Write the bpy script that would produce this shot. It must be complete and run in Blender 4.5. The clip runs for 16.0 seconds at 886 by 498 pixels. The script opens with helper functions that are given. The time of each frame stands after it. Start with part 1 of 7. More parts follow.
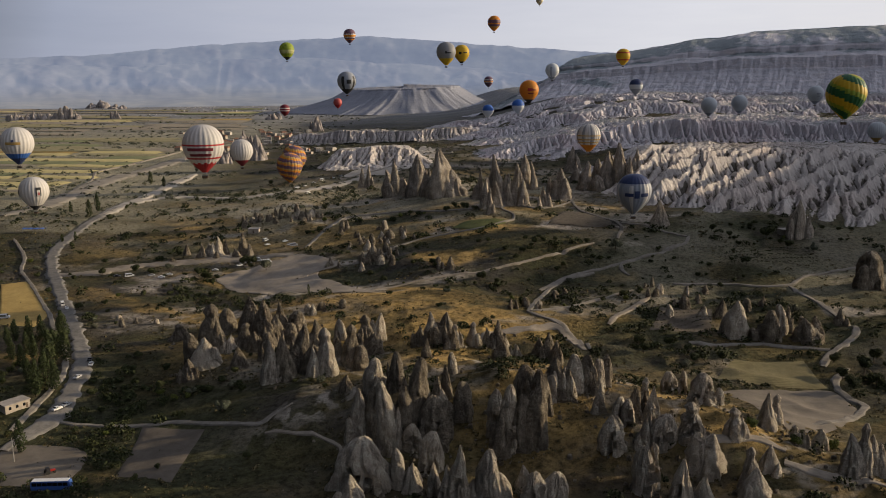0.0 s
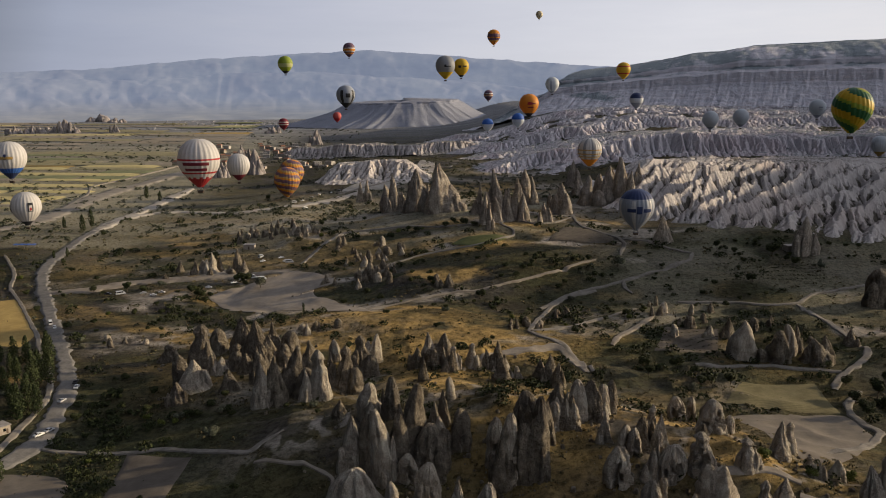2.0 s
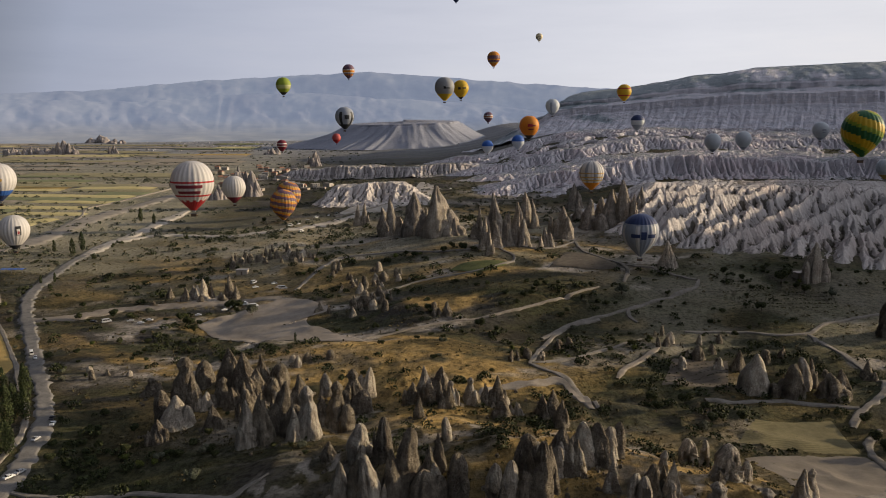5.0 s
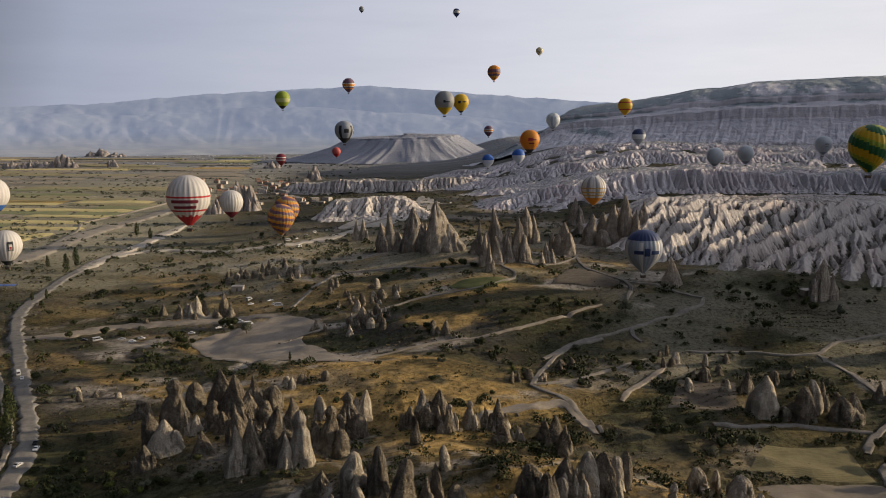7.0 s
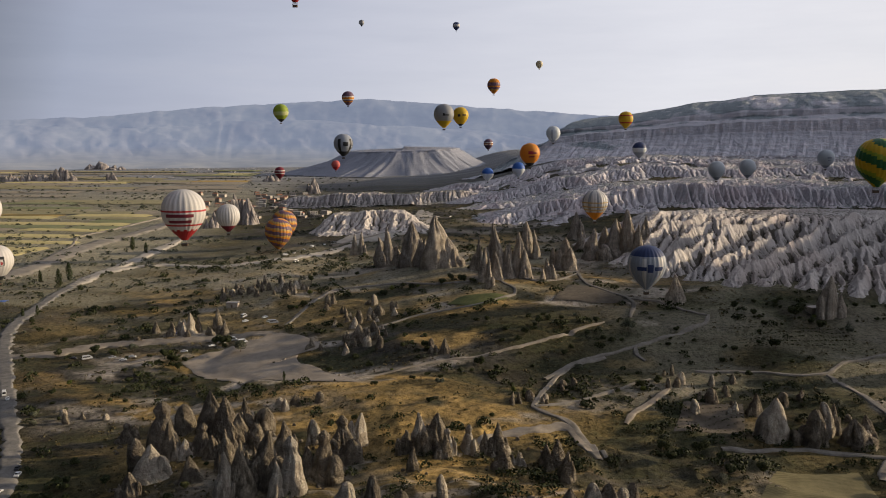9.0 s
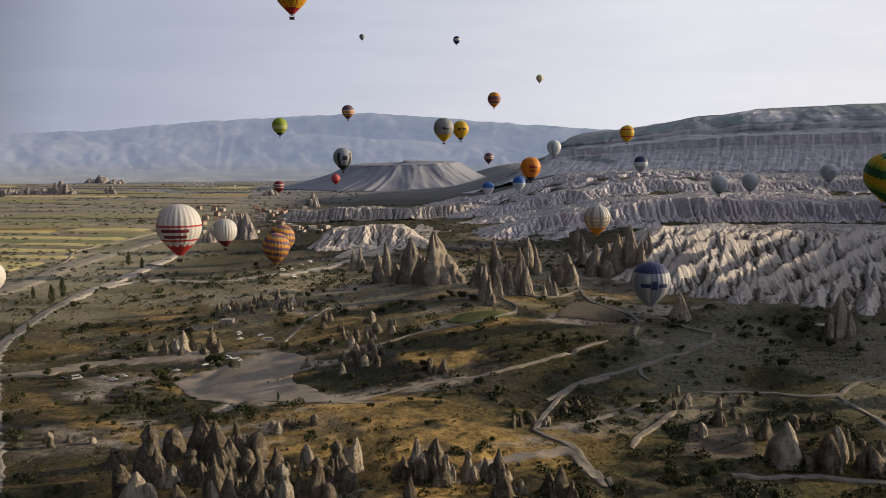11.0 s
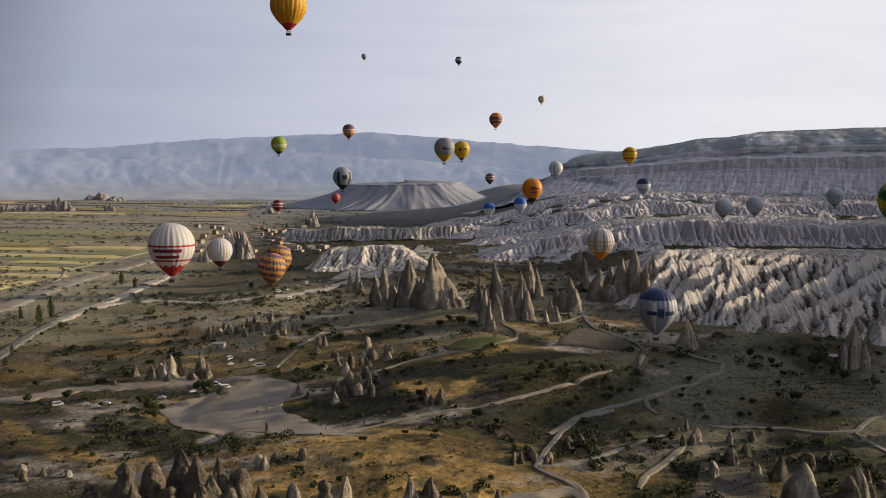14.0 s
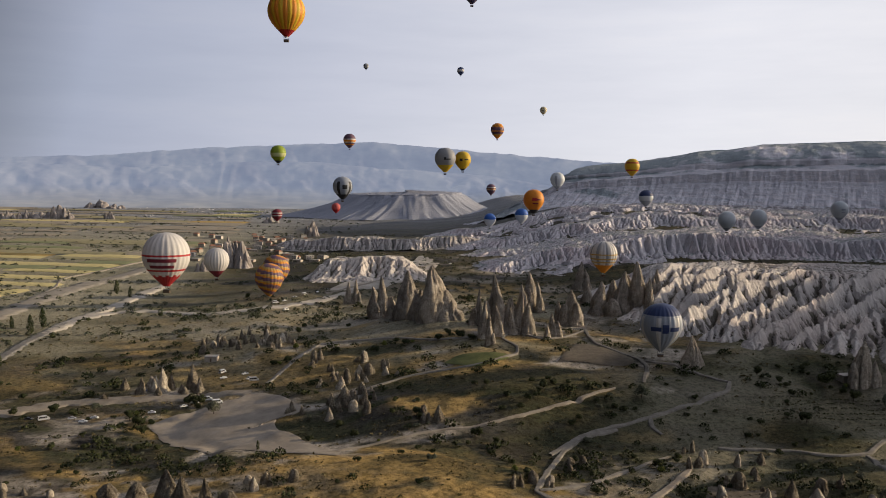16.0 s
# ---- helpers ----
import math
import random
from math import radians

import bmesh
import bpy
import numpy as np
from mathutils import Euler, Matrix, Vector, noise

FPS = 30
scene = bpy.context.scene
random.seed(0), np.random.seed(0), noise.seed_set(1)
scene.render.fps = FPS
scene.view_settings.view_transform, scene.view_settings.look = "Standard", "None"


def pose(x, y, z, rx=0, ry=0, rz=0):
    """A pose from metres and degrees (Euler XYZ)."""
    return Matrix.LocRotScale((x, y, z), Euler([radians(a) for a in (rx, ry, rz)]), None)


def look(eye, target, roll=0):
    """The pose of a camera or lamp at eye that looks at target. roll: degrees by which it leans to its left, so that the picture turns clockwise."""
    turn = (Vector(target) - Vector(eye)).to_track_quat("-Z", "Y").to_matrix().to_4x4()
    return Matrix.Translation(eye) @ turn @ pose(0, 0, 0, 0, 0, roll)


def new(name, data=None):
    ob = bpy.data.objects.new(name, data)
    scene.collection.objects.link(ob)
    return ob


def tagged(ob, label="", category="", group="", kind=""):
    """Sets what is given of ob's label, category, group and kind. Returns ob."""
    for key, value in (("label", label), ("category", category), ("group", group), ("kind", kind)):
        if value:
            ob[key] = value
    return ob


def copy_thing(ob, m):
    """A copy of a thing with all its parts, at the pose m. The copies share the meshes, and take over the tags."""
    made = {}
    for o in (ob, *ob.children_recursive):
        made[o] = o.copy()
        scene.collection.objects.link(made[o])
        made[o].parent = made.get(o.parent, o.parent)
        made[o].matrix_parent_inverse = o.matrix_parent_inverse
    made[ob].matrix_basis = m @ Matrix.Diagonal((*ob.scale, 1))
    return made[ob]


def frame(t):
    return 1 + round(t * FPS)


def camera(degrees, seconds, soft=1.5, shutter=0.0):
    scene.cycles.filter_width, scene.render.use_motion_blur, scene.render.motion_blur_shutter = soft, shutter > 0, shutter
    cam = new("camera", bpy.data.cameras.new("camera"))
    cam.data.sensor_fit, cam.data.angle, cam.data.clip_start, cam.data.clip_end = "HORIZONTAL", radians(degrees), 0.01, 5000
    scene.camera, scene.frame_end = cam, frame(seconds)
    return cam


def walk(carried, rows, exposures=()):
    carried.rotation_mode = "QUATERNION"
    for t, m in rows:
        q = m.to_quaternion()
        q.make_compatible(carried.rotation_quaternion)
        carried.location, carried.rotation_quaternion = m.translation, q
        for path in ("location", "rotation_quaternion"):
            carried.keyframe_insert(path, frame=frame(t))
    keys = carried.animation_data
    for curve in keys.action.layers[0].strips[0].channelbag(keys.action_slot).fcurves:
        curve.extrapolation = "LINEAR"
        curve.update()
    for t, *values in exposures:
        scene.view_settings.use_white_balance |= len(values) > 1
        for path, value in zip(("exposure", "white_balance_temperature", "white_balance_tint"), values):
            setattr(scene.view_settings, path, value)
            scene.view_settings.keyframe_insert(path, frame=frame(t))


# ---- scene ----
cam = camera(57.0, 16.0, soft=1.0)
PATH = [
    (0.0, pose(0.0, 0.0, 120.0, 78.3, 0.29, 0.0)),
    (0.5, pose(0.24, 3.03, 119.97, 78.49, 0.31, 0.01)),
    (1.0, pose(0.48, 6.04, 119.96, 78.71, 0.3, 0.01)),
    (1.5, pose(0.71, 9.01, 119.95, 78.99, 0.31, 0.0)),
    (2.0, pose(0.94, 11.96, 119.96, 79.23, 0.3, 0.0)),
    (2.5, pose(1.16, 14.89, 119.98, 79.5, 0.31, 0.0)),
    (3.0, pose(1.38, 17.8, 120.01, 79.74, 0.3, 0.0)),
    (3.5, pose(1.59, 20.69, 120.05, 80.01, 0.26, -0.02)),
    (4.0, pose(1.8, 23.56, 120.1, 80.24, 0.24, -0.01)),
    (6.5, pose(2.79, 37.76, 120.44, 81.41, 0.17, 0.04)),
    (7.0, pose(2.98, 40.58, 120.53, 81.64, 0.17, 0.05)),
    (7.5, pose(3.17, 43.4, 120.62, 81.88, 0.15, 0.04)),
    (8.0, pose(3.36, 46.23, 120.71, 82.08, 0.17, 0.05)),
    (8.5, pose(3.54, 49.06, 120.81, 82.32, 0.14, 0.06)),
    (9.0, pose(3.73, 51.89, 120.9, 82.54, 0.14, 0.05)),
    (11.5, pose(4.65, 66.24, 121.38, 83.72, 0.11, 0.11)),
    (12.0, pose(4.83, 69.16, 121.48, 83.95, 0.01, 0.12)),
    (12.5, pose(5.02, 72.1, 121.56, 84.2, -0.08, 0.15)),
    (13.0, pose(5.2, 75.07, 121.65, 84.42, -0.2, 0.15)),
    (13.5, pose(5.39, 78.06, 121.72, 84.65, -0.3, 0.17)),
    (14.0, pose(5.59, 81.09, 121.8, 84.87, -0.39, 0.18)),
    (14.5, pose(5.78, 84.14, 121.86, 85.05, -0.52, 0.2)),
    (15.0, pose(5.98, 87.23, 121.92, 85.23, -0.62, 0.23)),
    (15.5, pose(6.18, 90.35, 121.98, 85.41, -0.73, 0.24)),
    (16.0, pose(6.38, 93.51, 122.02, 85.59, -0.83, 0.27)),
]
walk(cam, PATH, exposures=((0.0, 0.05), (4.0, 0.1), (9.0, 0.155), (16.0, 0.215)))

# ---- light ----
SUN_AZ, SUN_EL = 76.0, 12.5        # degrees clockwise from +y, degrees above the horizon
sun = new("sun", bpy.data.lights.new("sun", "SUN"))
sun.data.energy, sun.data.angle, sun.data.color = 5.0, radians(0.7), (1.0, 0.79, 0.52)
sun.matrix_world = look((0, 0, 0), (-math.sin(radians(SUN_AZ)) * math.cos(radians(SUN_EL)),
                                    -math.cos(radians(SUN_AZ)) * math.cos(radians(SUN_EL)), -math.sin(radians(SUN_EL))))
sun.location = (400, 300, 500)

world = bpy.data.worlds.new("morning_sky")
scene.world = world
world.use_nodes = True
wn, wl = world.node_tree.nodes, world.node_tree.links
wn.clear()
w_out, w_bg = wn.new("ShaderNodeOutputWorld"), wn.new("ShaderNodeBackground")
w_sky = wn.new("ShaderNodeTexSky")
w_sky.sky_type, w_sky.sun_disc = "NISHITA", False
w_sky.sun_elevation, w_sky.sun_rotation = radians(SUN_EL), radians(SUN_AZ)
w_sky.dust_density, w_sky.air_density, w_sky.ozone_density, w_sky.altitude = 2.0, 1.0, 2.0, 1000
w_co = wn.new("ShaderNodeTexCoord")
w_map = wn.new("ShaderNodeMapping")
w_map.inputs["Scale"].default_value = (1.0, 1.0, 7.0)
w_noise = wn.new("ShaderNodeTexNoise")
w_noise.inputs["Scale"].default_value, w_noise.inputs["Detail"].default_value = 2.2, 6.0
w_ramp = wn.new("ShaderNodeValToRGB")
w_ramp.color_ramp.elements[0].position, w_ramp.color_ramp.elements[0].color = 0.35, (0.93, 0.93, 0.93, 1)
w_ramp.color_ramp.elements[1].position, w_ramp.color_ramp.elements[1].color = 0.72, (0.99, 0.99, 0.99, 1)
w_mix = wn.new("ShaderNodeMixRGB")           # a thin veil of high cloud over the clear sky
w_dot = wn.new("ShaderNodeVectorMath")
w_dot.operation = "DOT_PRODUCT"
w_dot.inputs[1].default_value = (math.sin(radians(SUN_AZ)), math.cos(radians(SUN_AZ)), -0.28)
w_veil = wn.new("ShaderNodeValToRGB")
VEIL = ((0.0, (0.25, 0.27, 0.34)), (0.3, (0.5, 0.54, 0.68)), (0.4, (3.5, 3.8, 4.8)), (0.53, (4.9, 5.1, 6.0)), (0.74, (7.2, 7.2, 7.7)), (1.0, (7.6, 7.3, 7.3)))
for i, (at, c) in enumerate(VEIL):
    e = w_veil.color_ramp.elements[i] if i < 2 else w_veil.color_ramp.elements.new(at)
    e.position, e.color = at, (*[v * 0.1 for v in c], 1)
w_up = wn.new("ShaderNodeVectorMath")
w_up.operation = "SCALE"
w_up.inputs["Scale"].default_value = 10.0
wl.new(w_co.outputs["Generated"], w_dot.inputs[0])
w_half = wn.new("ShaderNodeMath")
w_half.operation = "MULTIPLY_ADD"
w_half.inputs[1].default_value = w_half.inputs[2].default_value = 0.5
wl.new(w_dot.outputs["Value"], w_half.inputs[0])
wl.new(w_half.outputs[0], w_veil.inputs[0])
wl.new(w_veil.outputs[0], w_up.inputs[0])
wl.new(w_co.outputs["Generated"], w_map.inputs[0])
wl.new(w_map.outputs[0], w_noise.inputs["Vector"])
wl.new(w_noise.outputs["Fac"], w_ramp.inputs[0])
wl.new(w_ramp.outputs[0], w_mix.inputs[0])
wl.new(w_sky.outputs[0], w_mix.inputs[1])
wl.new(w_up.outputs[0], w_mix.inputs[2])
w_map2 = wn.new("ShaderNodeMapping")
w_map2.inputs["Scale"].default_value = (1.2, 1.2, 9.0)
w_streak = wn.new("ShaderNodeTexNoise")
w_streak.inputs["Scale"].default_value, w_streak.inputs["Detail"].default_value, w_streak.inputs["Roughness"].default_value = 3.0, 7.0, 0.6
w_tone = wn.new("ShaderNodeValToRGB")
for i, (at, v) in enumerate(((0.3, (0.93, 0.935, 0.95)), (0.55, (0.99, 0.99, 0.995)), (0.7, (1.03, 1.02, 1.01)))):
    e = w_tone.color_ramp.elements[i] if i < 2 else w_tone.color_ramp.elements.new(at)
    e.position, e.color = at, (*v, 1)
w_cloud = wn.new("ShaderNodeMixRGB")
w_cloud.blend_type = "MULTIPLY"
w_cloud.inputs[0].default_value = 1.0
wl.new(w_co.outputs["Generated"], w_map2.inputs[0])
wl.new(w_map2.outputs[0], w_streak.inputs["Vector"])
wl.new(w_streak.outputs["Fac"], w_tone.inputs[0])
wl.new(w_mix.outputs[0], w_cloud.inputs[1])
wl.new(w_tone.outputs[0], w_cloud.inputs[2])
wl.new(w_cloud.outputs[0], w_bg.inputs[0])
w_bg.inputs[1].default_value = 0.1
wl.new(w_bg.outputs[0], w_out.inputs[0])
# ---- the lie of the land ----
def smooth(v, a, b):
    k = np.clip((np.asarray(v, float) - a) / (b - a), 0, 1)
    return k * k * (3 - 2 * k)


def hash2(i, j, seed):
    n = (i * 374761393 + j * 668265263 + seed * 1442695041) & 0x7FFFFFFF
    n = ((n ^ (n >> 13)) * 1274126177) & 0x7FFFFFFF
    return ((n ^ (n >> 16)) & 0xFFFF) / 65535.0


def vnoise(x, y, seed=0):
    """Value noise on the plane, 0 to 1."""
    x, y = np.asarray(x, float), np.asarray(y, float)
    i, j = np.floor(x).astype(np.int64), np.floor(y).astype(np.int64)
    u, v = x - i, y - j
    u, v = u * u * (3 - 2 * u), v * v * (3 - 2 * v)
    a, b = hash2(i, j, seed), hash2(i + 1, j, seed)
    c, d = hash2(i, j + 1, seed), hash2(i + 1, j + 1, seed)
    return (a * (1 - u) + b * u) * (1 - v) + (c * (1 - u) + d * u) * v


def fbm(x, y, octaves=4, seed=0):
    total, amp, norm = 0.0, 1.0, 0.0
    for k in range(octaves):
        total = total + amp * vnoise(x * 2 ** k, y * 2 ** k, seed + k)
        norm += amp
        amp *= 0.5
    return total / norm


def bump(x, y, cx, cy, rx, ry, turn=0.0):
    c, s = math.cos(math.radians(turn)), math.sin(math.radians(turn))
    u, v = ((x - cx) * c + (y - cy) * s) / rx, (-(x - cx) * s + (y - cy) * c) / ry
    return np.exp(-(u * u + v * v))


def gully(x, y):
    """Winding dry washes in the open valley, 0 to 1."""
    line = 1 - np.abs(2 * (0.8 * vnoise(x / 85 + 3, y / 60, 301) + 0.2 * vnoise(x / 22, y / 22, 302)) - 1)
    return smooth(line, 0.86, 0.99) * smooth(x, -190, -110) * smooth(y, 330, 400) * (1 - smooth(y, 650, 800))


def height(x, y):
    """Height of the ground at a place, in metres."""
    x, y = np.asarray(x, float), np.asarray(y, float)
    z = 21 * smooth(y, 440, 610) * smooth(x, -110, 40) * (1 - 0.6 * smooth(y, 760, 1000) * (1 - smooth(x, 100, 300)))
    z = z + 6 * smooth(y, 480, 800) * (1 - smooth(x, -110, 40)) * smooth(x, -260, -150)
    z = z + 62 * smooth(y, 950, 2000) * smooth(x, -60, 420)
    z = z - 7 * bump(x, y, 165, 345, 75, 60) - 5 * smooth(-x, 70, 150) * (1 - smooth(y, 500, 700))
    z = z + 8 * bump(x, y, 25, 275, 120, 38, -12) + 5 * bump(x, y, -30, 420, 75, 34, -8) + 4 * bump(x, y, 90, 225, 60, 40)
    z = z + 5 * bump(x, y, 30, 520, 70, 30, 10) + 5 * bump(x, y, -110, 640, 60, 35, 0) + 4 * bump(x, y, -60, 690, 90, 30, 5)
    z = z + 9 * bump(x, y, 24, 284, 64, 30, -14) + 4 * bump(x, y, 82, 244, 34, 26, -20) - 6 * bump(x, y, -100, 298, 62, 40)
    knolls = smooth(x, -75, -35) * (1 - smooth(x, 120, 165)) * (1 - smooth(y, 360, 420)) * smooth(y, 175, 200)
    z = z + knolls * (4.2 * (0.5 - np.abs(2 * vnoise(x / 37, y / 31, 421) - 1)) + 2.0 * (0.5 - np.abs(2 * vnoise(x / 13, y / 11, 423) - 1)))
    rough = 0.35 + 0.65 * smooth(x, -260, -120)
    near = 1 - 0.7 * smooth(y, 1200, 2500)
    z = z + rough * near * (9 * (fbm(x / 95, y / 95, 3, 3) - 0.5) + 2.2 * (fbm(x / 19, y / 19, 3, 11) - 0.5))
    return z - 1.6 * gully(x, y)
# ---- materials ----
def lin(r, g, b):
    return tuple(((v / 255 + 0.055) / 1.055) ** 2.4 if v > 10 else v / 3294 for v in (r, g, b))


def nodes_of(name):
    m = bpy.data.materials.new(name)
    m.use_nodes = True
    nt = m.node_tree
    return m, nt, nt.nodes["Principled BSDF"]


def noise_node(nt, scale, detail=5.0, rough=0.6, vector=None, stretch=None):
    n = nt.nodes.new("ShaderNodeTexNoise")
    n.inputs["Scale"].default_value, n.inputs["Detail"].default_value, n.inputs["Roughness"].default_value = scale, detail, rough
    src = vector
    if src is None:
        src = nt.nodes.new("ShaderNodeNewGeometry").outputs["Position"]
    if stretch:
        mp = nt.nodes.new("ShaderNodeMapping")
        mp.inputs["Scale"].default_value = stretch
        nt.links.new(src, mp.inputs[0])
        src = mp.outputs[0]
    nt.links.new(src, n.inputs["Vector"])
    return n.outputs["Fac"]


def ramp_node(nt, fac, stops):
    r = nt.nodes.new("ShaderNodeValToRGB")
    for i, (at, c) in enumerate(stops):
        e = r.color_ramp.elements[i] if i < 2 else r.color_ramp.elements.new(at)
        e.position, e.color = at, (*c, 1)
    nt.links.new(fac, r.inputs[0])
    return r.outputs[0]


def mix_node(nt, fac, a, b, kind="MIX"):
    m = nt.nodes.new("ShaderNodeMixRGB")
    m.blend_type = kind
    for sock, v in zip(m.inputs, (fac, a, b)):
        if isinstance(v, (int, float)):
            sock.default_value = v
        elif isinstance(v, tuple):
            sock.default_value = (*v, 1)
        else:
            nt.links.new(v, sock)
    return m.outputs[0]


def bump_node(nt, bsdf, h, strength=0.5, distance=1.0):
    b = nt.nodes.new("ShaderNodeBump")
    b.inputs["Strength"].default_value, b.inputs["Distance"].default_value = strength, distance
    nt.links.new(h, b.inputs["Height"])
    nt.links.new(b.outputs[0], bsdf.inputs["Normal"])


def attr_node(nt, name):
    a = nt.nodes.new("ShaderNodeAttribute")
    a.attribute_name = name
    return a.outputs["Fac"]


def rock_material(name, dark, mid, pale, scale=0.12, relief=0.6, streak=True):
    """Soft volcanic tuff: blotched, streaked down the face, pitted."""
    m, nt, b = nodes_of(name)
    base = ramp_node(nt, noise_node(nt, scale, 6, 0.62), ((0.3, dark), (0.5, mid), (0.72, pale)))
    if streak:
        st = ramp_node(nt, noise_node(nt, scale * 4, 4, 0.6, stretch=(1, 1, 0.12)), ((0.36, (0.55, 0.53, 0.51)), (0.6, (1.08, 1.07, 1.06))))
        base = mix_node(nt, 0.5, base, st, "MULTIPLY")
    fine = ramp_node(nt, noise_node(nt, scale * 14, 5, 0.7), ((0.34, (0.6, 0.59, 0.58)), (0.58, (1.08, 1.08, 1.08))))
    base = mix_node(nt, 0.7, base, fine, "MULTIPLY")
    info = nt.nodes.new("ShaderNodeObjectInfo")
    tone = ramp_node(nt, info.outputs["Random"], ((0.0, (0.86, 0.86, 0.87)), (1.0, (1.1, 1.09, 1.06))))
    base = mix_node(nt, 1.0, base, tone, "MULTIPLY")
    nt.links.new(base, b.inputs["Base Color"])
    b.inputs["Roughness"].default_value = 0.95
    b.inputs["Specular IOR Level"].default_value = 0.15
    bump_node(nt, b, noise_node(nt, scale * 3.5, 10, 0.72), relief, 2.2)
    return m


def plain_material(name, colour, rough=0.6, metal=0.0, wear=0.15, scale=3.0):
    m, nt, b = nodes_of(name)
    n = noise_node(nt, scale, 4, 0.6)
    c = ramp_node(nt, n, ((0.3, tuple(v * (1 - wear) for v in colour)), (0.7, tuple(min(1, v * (1 + wear * 0.5)) for v in colour))))
    nt.links.new(c, b.inputs["Base Color"])
    b.inputs["Roughness"].default_value, b.inputs["Metallic"].default_value = rough, metal
    return m


def ground_material():
    m, nt, b = nodes_of("steppe")
    big = noise_node(nt, 0.011, 5, 0.6)
    soil = ramp_node(nt, noise_node(nt, 0.035, 6, 0.65), ((0.3, (0.03, 0.026, 0.021)), (0.5, (0.06, 0.055, 0.05)), (0.72, (0.135, 0.124, 0.112))))
    grass = ramp_node(nt, noise_node(nt, 0.05, 6, 0.7), ((0.28, (0.024, 0.023, 0.012)), (0.5, (0.055, 0.047, 0.022)), (0.72, (0.15, 0.113, 0.048))))
    green = ramp_node(nt, noise_node(nt, 0.3, 5, 0.7), ((0.3, (0.032, 0.036, 0.02)), (0.65, (0.075, 0.072, 0.035))))
    k1 = ramp_node(nt, big, ((0.42, (0, 0, 0)), (0.56, (1, 1, 1))))
    col = mix_node(nt, k1, soil, grass)
    k2 = ramp_node(nt, noise_node(nt, 0.024, 5, 0.65, stretch=(1, 1.6, 1)), ((0.5, (0, 0, 0)), (0.62, (1, 1, 1))))
    col = mix_node(nt, k2, col, green)
    # Dark green of the gullies; it also carries painted valley shade.
    col = mix_node(nt, attr_node(nt, "wash_shade"), col, ramp_node(nt, noise_node(nt, 0.25, 6, 0.7), ((0.35, (0.025, 0.03, 0.016)), (0.65, (0.07, 0.072, 0.035)))))
    col = mix_node(nt, attr_node(nt, "gold"), col, ramp_node(nt, noise_node(nt, 0.09, 6, 0.7), ((0.3, (0.095, 0.07, 0.032)), (0.6, (0.47, 0.315, 0.115)))))
    pale = ramp_node(nt, noise_node(nt, 0.15, 6, 0.68), ((0.3, (0.22, 0.19, 0.16)), (0.65, (0.43, 0.385, 0.33))))
    col = mix_node(nt, attr_node(nt, "pale"), col, pale)
    # Dry stubble plain, its colours lifted to paint in some haze.
    plain = ramp_node(nt, noise_node(nt, 0.008, 6, 0.62, stretch=(0.45, 1.6, 1)), ((0.32, (0.18, 0.168, 0.12)), (0.5, (0.27, 0.248, 0.178)), (0.68, (0.37, 0.335, 0.245))))
    col = mix_node(nt, attr_node(nt, "plain"), col, plain)
    # Blue-grey mixed in with distance: haze painted into the ground colour.
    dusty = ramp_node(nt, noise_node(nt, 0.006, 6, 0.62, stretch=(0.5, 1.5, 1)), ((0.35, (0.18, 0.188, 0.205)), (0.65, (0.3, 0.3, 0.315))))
    col = mix_node(nt, attr_node(nt, "far_haze"), col, dusty)
    tuft = ramp_node(nt, noise_node(nt, 0.4, 7, 0.78), ((0.38, (0.34, 0.35, 0.3)), (0.54, (1.1, 1.1, 1.1))))
    col = mix_node(nt, 0.85, col, tuft, "MULTIPLY")
    nt.links.new(col, b.inputs["Base Color"])
    b.inputs["Roughness"].default_value = 0.97
    b.inputs["Specular IOR Level"].default_value = 0.1
    bump_node(nt, b, noise_node(nt, 0.25, 10, 0.75), 0.9, 2.0)
    return m


def dirt_material(name, dark, pale, scale=0.2, rows=0.0, turn=0.0):
    m, nt, b = nodes_of(name)
    col = ramp_node(nt, noise_node(nt, scale, 6, 0.66), ((0.3, dark), (0.68, pale)))
    h = noise_node(nt, scale * 6, 6, 0.7)
    if rows:
        w = nt.nodes.new("ShaderNodeTexWave")
        w.inputs["Scale"].default_value, w.inputs["Distortion"].default_value = rows, 1.2
        mp = nt.nodes.new("ShaderNodeMapping")
        mp.inputs["Rotation"].default_value = (0, 0, radians(turn))
        nt.links.new(nt.nodes.new("ShaderNodeNewGeometry").outputs["Position"], mp.inputs[0])
        nt.links.new(mp.outputs[0], w.inputs["Vector"])
        col = mix_node(nt, 0.45, col, ramp_node(nt, w.outputs["Fac"], ((0.2, (0.6, 0.6, 0.55)), (0.8, (1.1, 1.1, 1.1)))), "MULTIPLY")
    fine = ramp_node(nt, h, ((0.3, (0.82, 0.81, 0.8)), (0.65, (1.05, 1.05, 1.05))))
    col = mix_node(nt, 0.8, col, fine, "MULTIPLY")
    nt.links.new(col, b.inputs["Base Color"])
    b.inputs["Roughness"].default_value = 0.97
    b.inputs["Specular IOR Level"].default_value = 0.1
    bump_node(nt, b, h, 0.35, 0.5)
    return m


